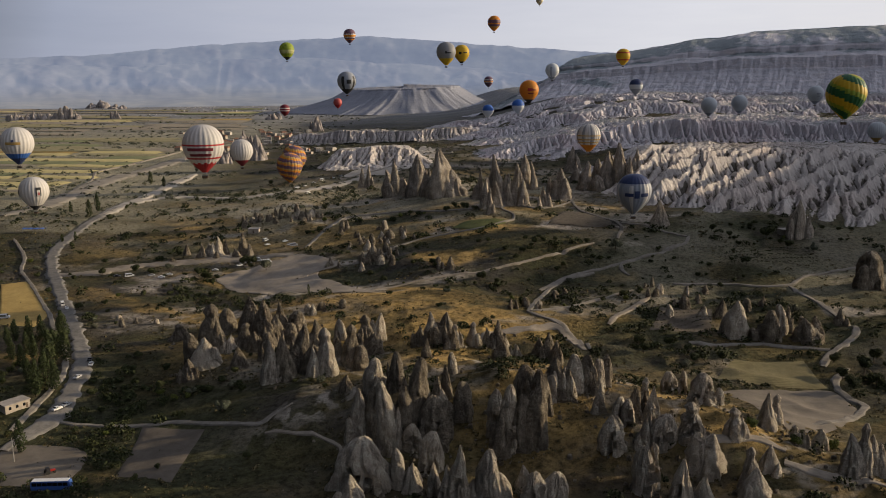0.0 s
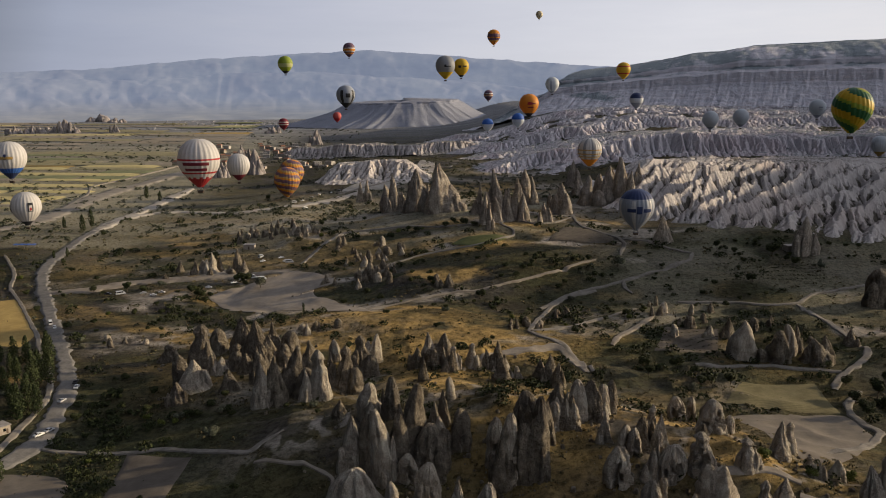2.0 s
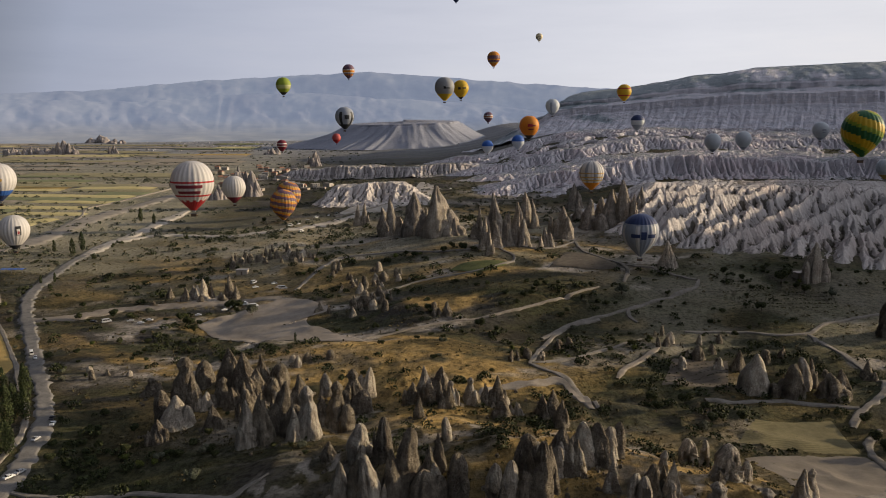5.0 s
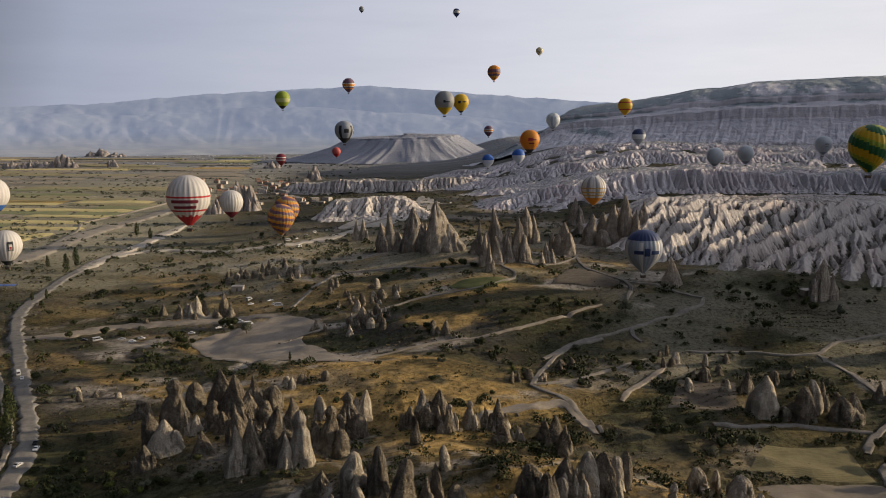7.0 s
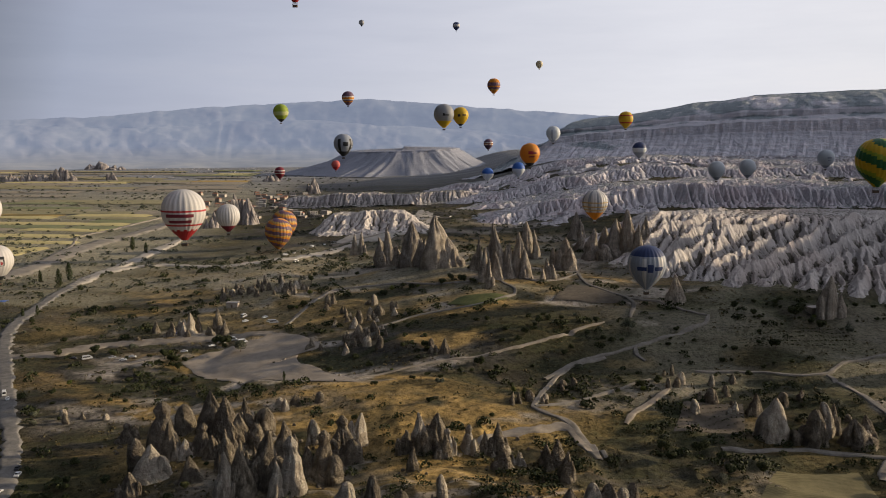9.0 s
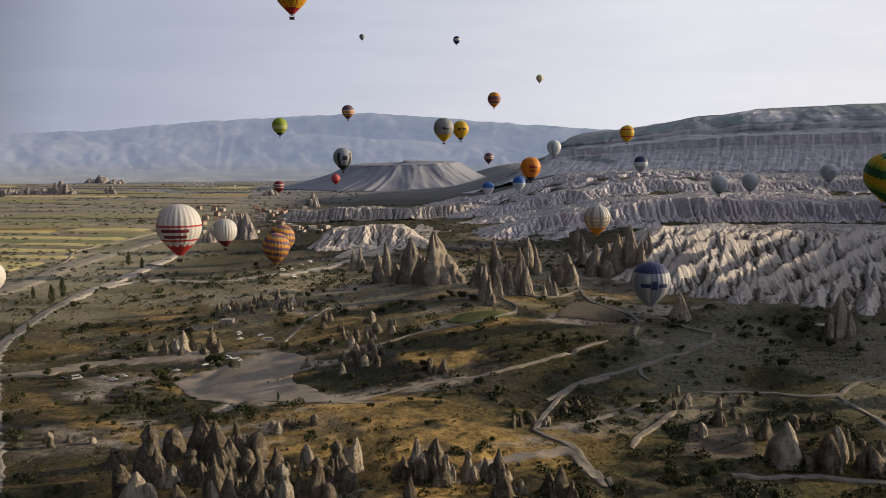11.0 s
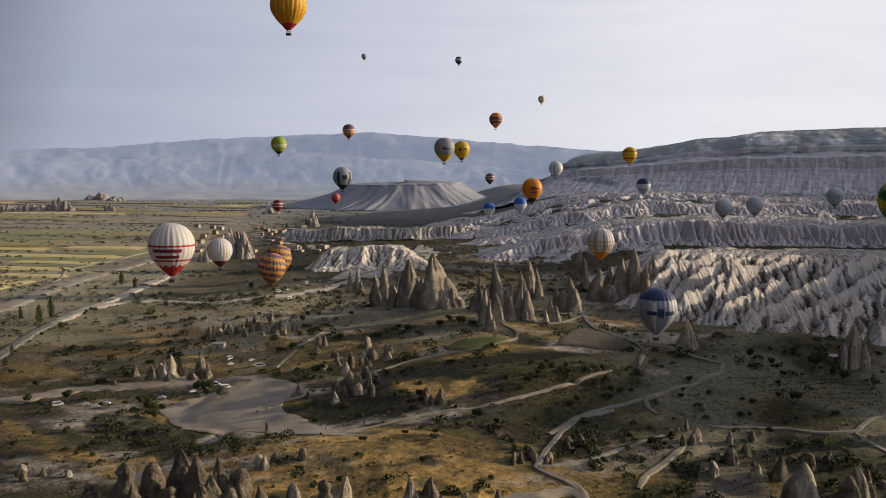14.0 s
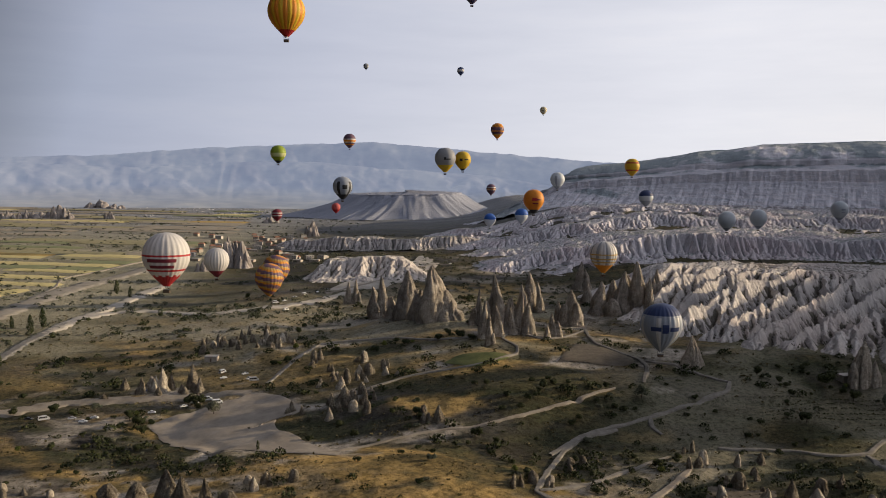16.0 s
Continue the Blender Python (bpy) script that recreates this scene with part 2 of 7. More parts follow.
def eroded_material(name, pale, mid, gully, band=None, pale2=None):
    """Bare tuff badland: clean white fins; gullies carry scrubby soil and painted crease shade."""
    m, nt, b = nodes_of(name)
    col = ramp_node(nt, noise_node(nt, 0.05, 6, 0.62), ((0.3, mid), (0.62, pale)))
    if pale2:
        k = ramp_node(nt, noise_node(nt, 0.012, 4, 0.6), ((0.48, (0, 0, 0)), (0.62, (1, 1, 1))))
        col = mix_node(nt, k, col, pale2)
    st = ramp_node(nt, noise_node(nt, 0.35, 5, 0.65, stretch=(1, 1, 0.25)), ((0.3, (0.8, 0.79, 0.78)), (0.62, (1.05, 1.05, 1.05))))
    col = mix_node(nt, 0.8, col, st, "MULTIPLY")
    if band:
        z = nt.nodes.new("ShaderNodeSeparateXYZ")
        nt.links.new(nt.nodes.new("ShaderNodeNewGeometry").outputs["Position"], z.inputs[0])
        mul = nt.nodes.new("ShaderNodeMath")
        mul.operation = "MULTIPLY_ADD"
        nt.links.new(z.outputs["Z"], mul.inputs[0])
        mul.inputs[1].default_value = 0.15
        nt.links.new(noise_node(nt, 0.01, 3, 0.5), mul.inputs[2])
        s = nt.nodes.new("ShaderNodeTexNoise")
        s.noise_dimensions = "1D"
        s.inputs["Scale"].default_value = 1.0
        nt.links.new(mul.outputs[0], s.inputs["W"])
        col = mix_node(nt, ramp_node(nt, s.outputs["Fac"], ((0.48, (0, 0, 0)), (0.52, (0.7, 0.7, 0.7)))), col, band)
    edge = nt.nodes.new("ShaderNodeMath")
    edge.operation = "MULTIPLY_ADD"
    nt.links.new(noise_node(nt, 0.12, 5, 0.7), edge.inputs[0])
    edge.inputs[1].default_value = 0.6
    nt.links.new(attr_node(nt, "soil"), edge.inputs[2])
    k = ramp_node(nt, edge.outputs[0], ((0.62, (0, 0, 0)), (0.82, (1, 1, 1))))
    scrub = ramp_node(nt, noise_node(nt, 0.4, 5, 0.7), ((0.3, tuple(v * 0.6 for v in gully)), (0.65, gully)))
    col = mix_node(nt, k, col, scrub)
    nt.links.new(col, b.inputs["Base Color"])
    b.inputs["Roughness"].default_value = 0.96
    b.inputs["Specular IOR Level"].default_value = 0.1
    bump_node(nt, b, noise_node(nt, 0.3, 9, 0.72), 0.8, 2.4)
    return m


MAT_GROUND = ground_material()
MAT_ROCK = rock_material("tuff_grey_brown", (0.13, 0.111, 0.088), (0.245, 0.21, 0.163), (0.451, 0.401, 0.318), 0.26, 1.2)
MAT_ROCK_PALE = rock_material("tuff_pale", (0.308, 0.27, 0.218), (0.448, 0.396, 0.326), (0.575, 0.545, 0.457), 0.26, 0.9)
MAT_ROCK_FAR = rock_material("tuff_brown", (0.271, 0.238, 0.199), (0.407, 0.358, 0.3), (0.581, 0.518, 0.441), 0.2, 1.2)
MAT_BADLAND = eroded_material("badland_tuff", (0.554, 0.517, 0.491), (0.42, 0.386, 0.365), (0.16, 0.143, 0.118), None, (0.504, 0.445, 0.412))
MAT_BLUFF = eroded_material("bluff_tuff", (0.58, 0.53, 0.49), (0.44, 0.4, 0.37), (0.2, 0.185, 0.145))
# Mesa, butte and far bluffs: distance haze is painted into these pale bluish colours.
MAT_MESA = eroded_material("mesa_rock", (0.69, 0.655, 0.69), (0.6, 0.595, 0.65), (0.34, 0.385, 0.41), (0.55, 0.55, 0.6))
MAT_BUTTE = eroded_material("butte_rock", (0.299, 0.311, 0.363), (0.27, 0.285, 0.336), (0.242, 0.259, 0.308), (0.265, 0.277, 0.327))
MAT_CLIFF = eroded_material("village_cliff", (0.46, 0.425, 0.41), (0.36, 0.33, 0.315), (0.19, 0.19, 0.165), (0.33, 0.3, 0.28))
MAT_BLUFF_FAR = eroded_material("far_bluff_tuff_hazed", (0.564, 0.534, 0.556), (0.462, 0.438, 0.457), (0.3, 0.31, 0.309), None, (0.552, 0.486, 0.501))
MAT_HILL = rock_material("hill_rock", (0.12, 0.1, 0.08), (0.18, 0.15, 0.12), (0.26, 0.22, 0.17), 0.02, 0.6)
MAT_ROAD = dirt_material("chalky_dirt_road", (0.141, 0.128, 0.11), (0.255, 0.233, 0.202), 0.25)
MAT_MAIN_ROAD = dirt_material("grey_gravel_road", (0.12, 0.115, 0.107), (0.225, 0.213, 0.197), 0.25)
MAT_RIVER = dirt_material("dry_riverbed_silt", (0.2, 0.18, 0.15), (0.33, 0.3, 0.255), 0.06)
MAT_BANK = dirt_material("bare_white_tuff", (0.3, 0.275, 0.235), (0.47, 0.43, 0.375), 0.06)
MAT_TRACK = dirt_material("dirt_track", (0.173, 0.148, 0.119), (0.302, 0.266, 0.22), 0.15)
MAT_LOT = dirt_material("packed_dirt", (0.2, 0.172, 0.14), (0.33, 0.29, 0.243), 0.05)
MAT_PLOT = dirt_material("grey_bare_plot", (0.12, 0.104, 0.086), (0.2, 0.175, 0.146), 0.05)
MAT_PLOUGHED = dirt_material("ploughed_soil", (0.085, 0.073, 0.06), (0.125, 0.108, 0.09), 0.12)
MAT_STUBBLE = dirt_material("stubble", (0.12, 0.105, 0.056), (0.19, 0.165, 0.09), 0.08, 0.3, 80)
MAT_GOLD = dirt_material("ripe_wheat", (0.34, 0.235, 0.085), (0.5, 0.36, 0.135), 0.07, 0.25, 60)
MAT_YELLOW = dirt_material("mown_field", (0.48, 0.41, 0.19), (0.62, 0.53, 0.27), 0.05, 0.12, 10)
MAT_GREENFIELD = dirt_material("green_crop", (0.075, 0.09, 0.035), (0.15, 0.155, 0.06), 0.1, 0.3, 20)
# Strip-field crops of the plain, paled with painted haze.
MAT_OLIVE = dirt_material("olive_fallow", (0.26, 0.235, 0.135), (0.36, 0.32, 0.19), 0.07, 0.2, 40)
MAT_BROWN = dirt_material("brown_fallow", (0.27, 0.235, 0.18), (0.36, 0.315, 0.25), 0.08, 0.2, 15)
MAT_FIELD_GREEN = dirt_material("far_green_crop", (0.17, 0.185, 0.1), (0.25, 0.26, 0.14), 0.1)
MAT_VINE = dirt_material("vineyard_soil", (0.09, 0.075, 0.058), (0.15, 0.128, 0.1), 0.3)
# Far rocks: distance haze put into a paler rock colour.
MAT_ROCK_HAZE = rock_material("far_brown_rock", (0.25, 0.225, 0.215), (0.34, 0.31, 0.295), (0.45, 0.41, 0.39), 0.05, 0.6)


def backdrop_material():
    """Far range behind kilometres of morning air: a plain backdrop whose faint blue glow is painted haze; farmed foot,
    wooded and bare slopes.
    """
    m, nt, b = nodes_of("far_range_hazed")
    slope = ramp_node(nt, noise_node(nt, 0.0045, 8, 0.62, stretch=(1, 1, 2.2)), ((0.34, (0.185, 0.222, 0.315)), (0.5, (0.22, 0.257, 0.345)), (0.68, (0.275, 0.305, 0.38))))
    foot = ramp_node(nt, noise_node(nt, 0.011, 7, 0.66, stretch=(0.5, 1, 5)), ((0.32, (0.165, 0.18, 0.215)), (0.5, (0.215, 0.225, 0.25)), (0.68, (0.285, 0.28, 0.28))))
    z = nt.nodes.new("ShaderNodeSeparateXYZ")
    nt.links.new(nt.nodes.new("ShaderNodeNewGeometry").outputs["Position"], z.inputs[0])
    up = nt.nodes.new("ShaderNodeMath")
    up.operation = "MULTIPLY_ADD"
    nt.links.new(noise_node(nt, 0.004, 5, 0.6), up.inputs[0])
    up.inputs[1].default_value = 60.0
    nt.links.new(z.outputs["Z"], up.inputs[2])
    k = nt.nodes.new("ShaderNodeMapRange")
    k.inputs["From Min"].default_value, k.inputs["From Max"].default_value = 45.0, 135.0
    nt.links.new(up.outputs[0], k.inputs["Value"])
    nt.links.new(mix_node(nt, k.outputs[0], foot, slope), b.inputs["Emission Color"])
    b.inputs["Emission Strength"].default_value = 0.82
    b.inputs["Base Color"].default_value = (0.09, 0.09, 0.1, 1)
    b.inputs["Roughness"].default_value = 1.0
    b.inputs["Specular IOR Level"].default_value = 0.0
    return m


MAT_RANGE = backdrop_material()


# ---- mesh helpers ----
def grid_mesh(name, P, material, wrap=False, soft=True, **attributes):
    """A mesh from an (n, m, 3) array of places."""
    n, k = P.shape[:2]
    idx = np.arange(n * k).reshape(n, k)
    if wrap:
        idx = np.concatenate([idx, idx[:, :1]], 1)
    quads = np.stack([idx[:-1, :-1], idx[:-1, 1:], idx[1:, 1:], idx[1:, :-1]], -1).reshape(-1, 4)
    me = bpy.data.meshes.new(name)
    me.vertices.add(n * k)
    me.vertices.foreach_set("co", np.ascontiguousarray(P, np.float32).ravel())
    me.loops.add(quads.size)
    me.loops.foreach_set("vertex_index", quads.astype(np.int32).ravel())
    me.polygons.add(len(quads))
    me.polygons.foreach_set("loop_start", np.arange(0, quads.size, 4, dtype=np.int32))
    me.polygons.foreach_set("use_smooth", np.full(len(quads), soft))
    me.update(calc_edges=True)
    for key, v in attributes.items():
        a = me.attributes.new(key, "FLOAT", "POINT")
        a.data.foreach_set("value", np.ascontiguousarray(v, np.float32).ravel())
    me.materials.append(material)
    return me


def structure(name, me, label, category):
    return tagged(new(name, me), label, category, kind="structure")


def part(name, bm, material, parent, label=""):
    """Links a bmesh as one mesh object under a thing or a part."""
    me = bpy.data.meshes.new(name)
    bm.to_mesh(me)
    bm.free()
    for mt in (material if isinstance(material, (list, tuple)) else [material]):
        me.materials.append(mt)
    ob = new(name, me)
    ob.parent = parent
    if label:
        ob["label"] = label
    return ob


# ---- ground ----
def build_ground():
    az = np.radians(np.concatenate([np.arange(-180, -42, 3.0), np.arange(-42, 42, 0.1), np.arange(42, 180, 3.0)]))
    r = np.concatenate([[0.5, 60, 110], 120 / np.arange(0.8, 0.0245, -0.0016)])
    A, R = np.meshgrid(az, r)
    X, Y = R * np.sin(A), R * np.cos(A)
    Z = height(X, Y)
    gold = smooth(fbm(X / 55, Y / 30, 5, 40), 0.54, 0.66) * smooth(Y, 300, 400) * smooth(X, -320, -100) * (1 - smooth(X, 110, 220)) * (1 - smooth(Y, 600, 760)) * 0.9
    gold = np.maximum(gold, 1.5 * bump(X, Y, -10, 392, 80, 28, -8) * smooth(fbm(X / 18, Y / 18, 3, 5), 0.25, 0.48))
    gold = np.maximum(gold, 0.75 * bump(X, Y, 60, 262, 80, 34, -8) * smooth(fbm(X / 14, Y / 14, 3, 15), 0.3, 0.6))
    gold = np.maximum(gold, 0.9 * bump(X, Y, -5, 590, 110, 28, 0) * smooth(fbm(X / 25, Y / 25, 3, 25), 0.35, 0.6))
    gold = np.maximum(gold, 0.7 * smooth(fbm(X / 60, Y / 34, 4, 45), 0.5, 0.62) * smooth(X, -300, -220) * (1 - smooth(X, 60, 140)) * smooth(Y, 540, 600) * (1 - smooth(Y, 860, 960)))
    gold = np.maximum(gold, 1.1 * bump(X, Y, 66, 262, 75, 45, -25) * smooth(fbm(X / 16, Y / 14, 4, 16), 0.36, 0.56))
    gold = np.maximum(gold, 1.0 * bump(X, Y, 0, 335, 75, 26, -10) * smooth(fbm(X / 17, Y / 12, 4, 17), 0.4, 0.56))
    gold = np.maximum(gold, 0.9 * bump(X, Y, 45, 975, 85, 75, 0) * smooth(fbm(X / 40, Y / 40, 3, 26), 0.3, 0.5))
    pale = smooth(fbm(X / 42, Y / 26, 5, 60), 0.6, 0.7) * smooth(Y, 300, 380) * smooth(X, -330, -150) * (1 - smooth(Y, 760, 1000))
    pale = np.maximum(pale, 0.85 * bump(X, Y, 15, 300, 75, 26, -12) * smooth(1 - np.abs(2 * fbm(X / 26, Y / 11, 4, 35) - 1), 0.84, 0.95))
    pale = np.maximum(pale, 0.9 * bump(X, Y, -42, 285, 30, 12, 35) * smooth(fbm(X / 5, Y / 9, 4, 36), 0.5, 0.6))
    pale = np.maximum(pale, 0.75 * bump(X, Y, 95, 238, 42, 26, -25) * smooth(1 - np.abs(2 * fbm(X / 22, Y / 12, 4, 37) - 1), 0.84, 0.95))
    pale = np.maximum(pale, bump(X, Y, -120, 415, 70, 14, -5) * smooth(fbm(X / 12, Y / 5, 4, 38), 0.46, 0.58))
    pale = np.maximum(pale, smooth(Y, 780, 1000) * smooth(X, -150, 100) * smooth(fbm(X / 60, Y / 60, 4, 71), 0.52, 0.66) * 0.7 * (1 - smooth(Y, 1300, 1500)))
    pale = np.maximum(pale, 0.6 * bump(X, Y, 60, 730, 150, 60) * smooth(fbm(X / 22, Y / 22, 4, 74), 0.38, 0.58))
    pale = pale * (1 - 0.85 * bump(X, Y, 125, 405, 75, 55))
    plain = smooth(-X - 0.1 * Y, 130, 260) * smooth(Y, 640, 860)
    plain = np.maximum(plain, 0.45 * smooth(X, 70, 130) * smooth(Y, 410, 470) * (1 - smooth(Y, 640, 700)) * smooth(fbm(X / 45, Y / 24, 4, 75), 0.3, 0.6))
    plain = np.maximum(plain, 0.75 * smooth(fbm(X / 70, Y / 40, 5, 73), 0.38, 0.58) * smooth(Y, 560, 640) * (1 - smooth(Y, 900, 1000)) * (1 - smooth(X, 80, 150)))
    plain = np.maximum(plain, 0.75 * bump(X, Y, -170, 820, 150, 190) * smooth(fbm(X / 60, Y / 40, 4, 72), 0.3, 0.55))
    # How much painted haze the ground takes, by distance.
    far_haze = smooth(R, 1500, 3300) * 0.95
    # Last mask: gully scrub, darker near-left grass, and shade painted around (110, 385).
    me = grid_mesh("ground", np.stack([X, Y, Z], -1), MAT_GROUND, gold=np.clip(gold, 0, 1) * (1 - 0.65 * smooth(X, 20, 70) * smooth(Y, 325, 355) * (1 - smooth(Y, 560, 600))), pale=pale, plain=plain, far_haze=far_haze, wash_shade=np.clip(1.3 * gully(X, Y) + 0.85 * bump(X, Y, 110, 385, 110, 95) * smooth(fbm(X / 34, Y / 22, 4, 407), 0.32, 0.52) + 0.45 * smooth(fbm(X / 38, Y / 20, 4, 404), 0.56, 0.66) * smooth(Y, 330, 420) * (1 - smooth(Y, 700, 850)) + 0.75 * smooth(-X, 25, 60) * (1 - smooth(Y, 310, 345)) * smooth(fbm(X / 30, Y / 22, 4, 405), 0.25, 0.55), 0, 1))
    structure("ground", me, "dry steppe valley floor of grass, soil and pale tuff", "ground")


build_ground()


def chain(points, step):
    """A smooth line through the points, sampled evenly."""
    P = np.array(points, float)
    n = len(P)
    ext = np.vstack([2 * P[0] - P[1], P, 2 * P[-1] - P[-2]])
    out = []
    for i in range(n - 1):
        a, b, c, d = ext[i:i + 4]
        m = max(2, int(np.hypot(*(c - b)[:2]) / step))
        t = np.linspace(0, 1, m, endpoint=False)[:, None]
        out.append(0.5 * (2 * b + (c - a) * t + (2 * a - 5 * b + 4 * c - d) * t ** 2 + (3 * b - a - 3 * c + d) * t ** 3))
    return np.vstack(out + [P[-1:]])


def build_road(name, spec, label, material):
    width, pts = spec
    far = np.hypot(*np.mean(pts, 0))
    C = chain(pts, max(1.2, far / 350))
    T = np.gradient(C, axis=0)
    N = np.stack([-T[:, 1], T[:, 0]], 1) / np.maximum(np.hypot(T[:, 0], T[:, 1]), 1e-6)[:, None]
    cols = np.linspace(-1, 1, 11)
    s = np.cumsum(np.hypot(T[:, 0], T[:, 1]))
    end = np.minimum(s, s[-1] - s) / (width * 3.0)
    taper = 0.55 + 0.45 * smooth(end, 0, 1)
    body = 0.8 + 0.5 * fbm(s / 30, s * 0 + width, 3, 91)
    rows = []
    for k, c in enumerate(cols):
        side = 1 if c > 0 else 2
        edge = taper * (body + (1.5 * (fbm(s / 4.5, np.full_like(s, side * 7.0 + width), 5, 90) - 0.5)) * abs(c))
        rows.append(C + N * (c * width / 2 * edge)[:, None])
    P = np.stack(rows, 1)
    z = height(P[..., 0], P[..., 1])
    lift = 0.14 + np.hypot(P[..., 0], P[..., 1]) * 0.0012
    z = z + lift * np.clip(1.1 - np.abs(cols) ** 6, 0, 1)[None] - 0.3 * (np.abs(cols) > 0.99)[None]
    structure(name, grid_mesh(name, np.dstack([P, z]), material), label, "road")


def build_area(name, pts, label, category, material, cell=3.0, lift=0.1, ragged=0.22):
    """A patch of ground of another kind, draped over the land, with a ragged edge."""
    P = np.array(pts + pts[:1], float)
    if ragged < 0.1:                        # a plot with straight sides
        C = np.vstack([a + (b - a) * np.linspace(0, 1, max(3, int(np.hypot(*(b - a)) / 4)), endpoint=False)[:, None] for a, b in zip(P, P[1:])])
    else:
        C = chain(P, 5.0)[:-1]
    mid = C.mean(0)
    s = np.arange(len(C))
    C = mid + (C - mid) * (1 + ragged * (fbm(s / 3.0, s * 0 + mid[0], 4, 17) - 0.5))[:, None]
    rings = max(6, int(np.hypot(*(C - mid).T).max() / cell))
    k = np.linspace(1, 0.02, rings)
    Q = mid + (C - mid)[None] * k[:, None, None]
    z = height(Q[..., 0], Q[..., 1]) + lift * 0.5 + np.hypot(Q[..., 0], Q[..., 1]) * 0.0008
    z[0] -= 0.25
    structure(name, grid_mesh(name, np.dstack([Q, z]), material, wrap=True), label, category)

# ---- far range, mesa, bluffs, badlands ----
def rough_noise(x, y, seed):
    """Noise with sharp crests, 0 to 1."""
    a, b = 1 - np.abs(2 * vnoise(x, y, seed) - 1), 1 - np.abs(2 * vnoise(x * 2.1, y * 2.1, seed + 1) - 1)
    return 0.65 * a + 0.35 * b


def fins(u, v, spacing, seed):
    """Long uneven ridges that run along v: 0 in the gullies, 1 on the crests."""
    w = u + spacing * 1.5 * (fbm(u / (spacing * 2.2), v / (spacing * 4), 3, seed) - 0.5) + spacing * 0.3 * (fbm(u / spacing, v / (spacing * 2.2), 2, seed + 4) - 0.5)
    a = w / spacing
    cell = np.floor(a).astype(np.int64)
    tall = 0.55 + 0.75 * hash2(cell, cell * 0 + 3, seed)
    return (1 - np.abs(2 * (a - cell) - 1)) * tall


def build_range():
    """Two folds of the far range: the high crest, and lower hills before it to the west."""
    deg = np.linspace(-48, 30, 460)
    az = np.radians(deg)
    crest = np.interp(deg, [-48, -40, -28, -22, -14, -9.5, -5, -1, 4, 8.5, 14, 30], [200, 225, 232, 262, 322, 342, 366, 338, 305, 280, 250, 200])
    low = np.interp(deg, [-48, -34, -27, -20, -15, -9, -3, 3, 8, 14, 30], [150, 168, 205, 190, 228, 238, 205, 182, 120, 90, 60])
    for name, near, sky, seed in (("backdrop_range", 4330, crest, 21), ("backdrop_foothills", 4140, low, 52)):
        sky = sky + 16 * (fbm(deg * 0.9, deg * 0 + seed, 5, 8) - 0.5)
        A, K = np.meshgrid(az, np.linspace(0, 1, 64))
        R = near + 420 * K
        X, Y = R * np.sin(A), R * np.cos(A)
        D = np.degrees(A)
        spur = 0.6 * (1 - np.abs(2 * fbm(D * 0.42 + K * 1.6, K * 2.2, 4, seed) - 1)) + 0.4 * (1 - np.abs(2 * fbm(D * 1.3 - K * 1.2, K * 3.4, 4, seed + 9) - 1))
        rise = 0.24 * smooth(K, 0, 0.35) + 0.76 * smooth(K, 0.22, 1.0) ** 0.9
        Z = -8 + (sky[None] + 8) * rise + 62 * (spur - 0.6) * np.sin(np.pi * np.clip(K, 0, 1)) ** 0.9 * smooth(K, 0.1, 0.5)
        structure(name, grid_mesh(name, np.stack([X, Y, Z], -1), MAT_RANGE), "hazy blue mountain range across the horizon" if near > 4200 else "lower hazy blue hills before the mountain range", "mountains")


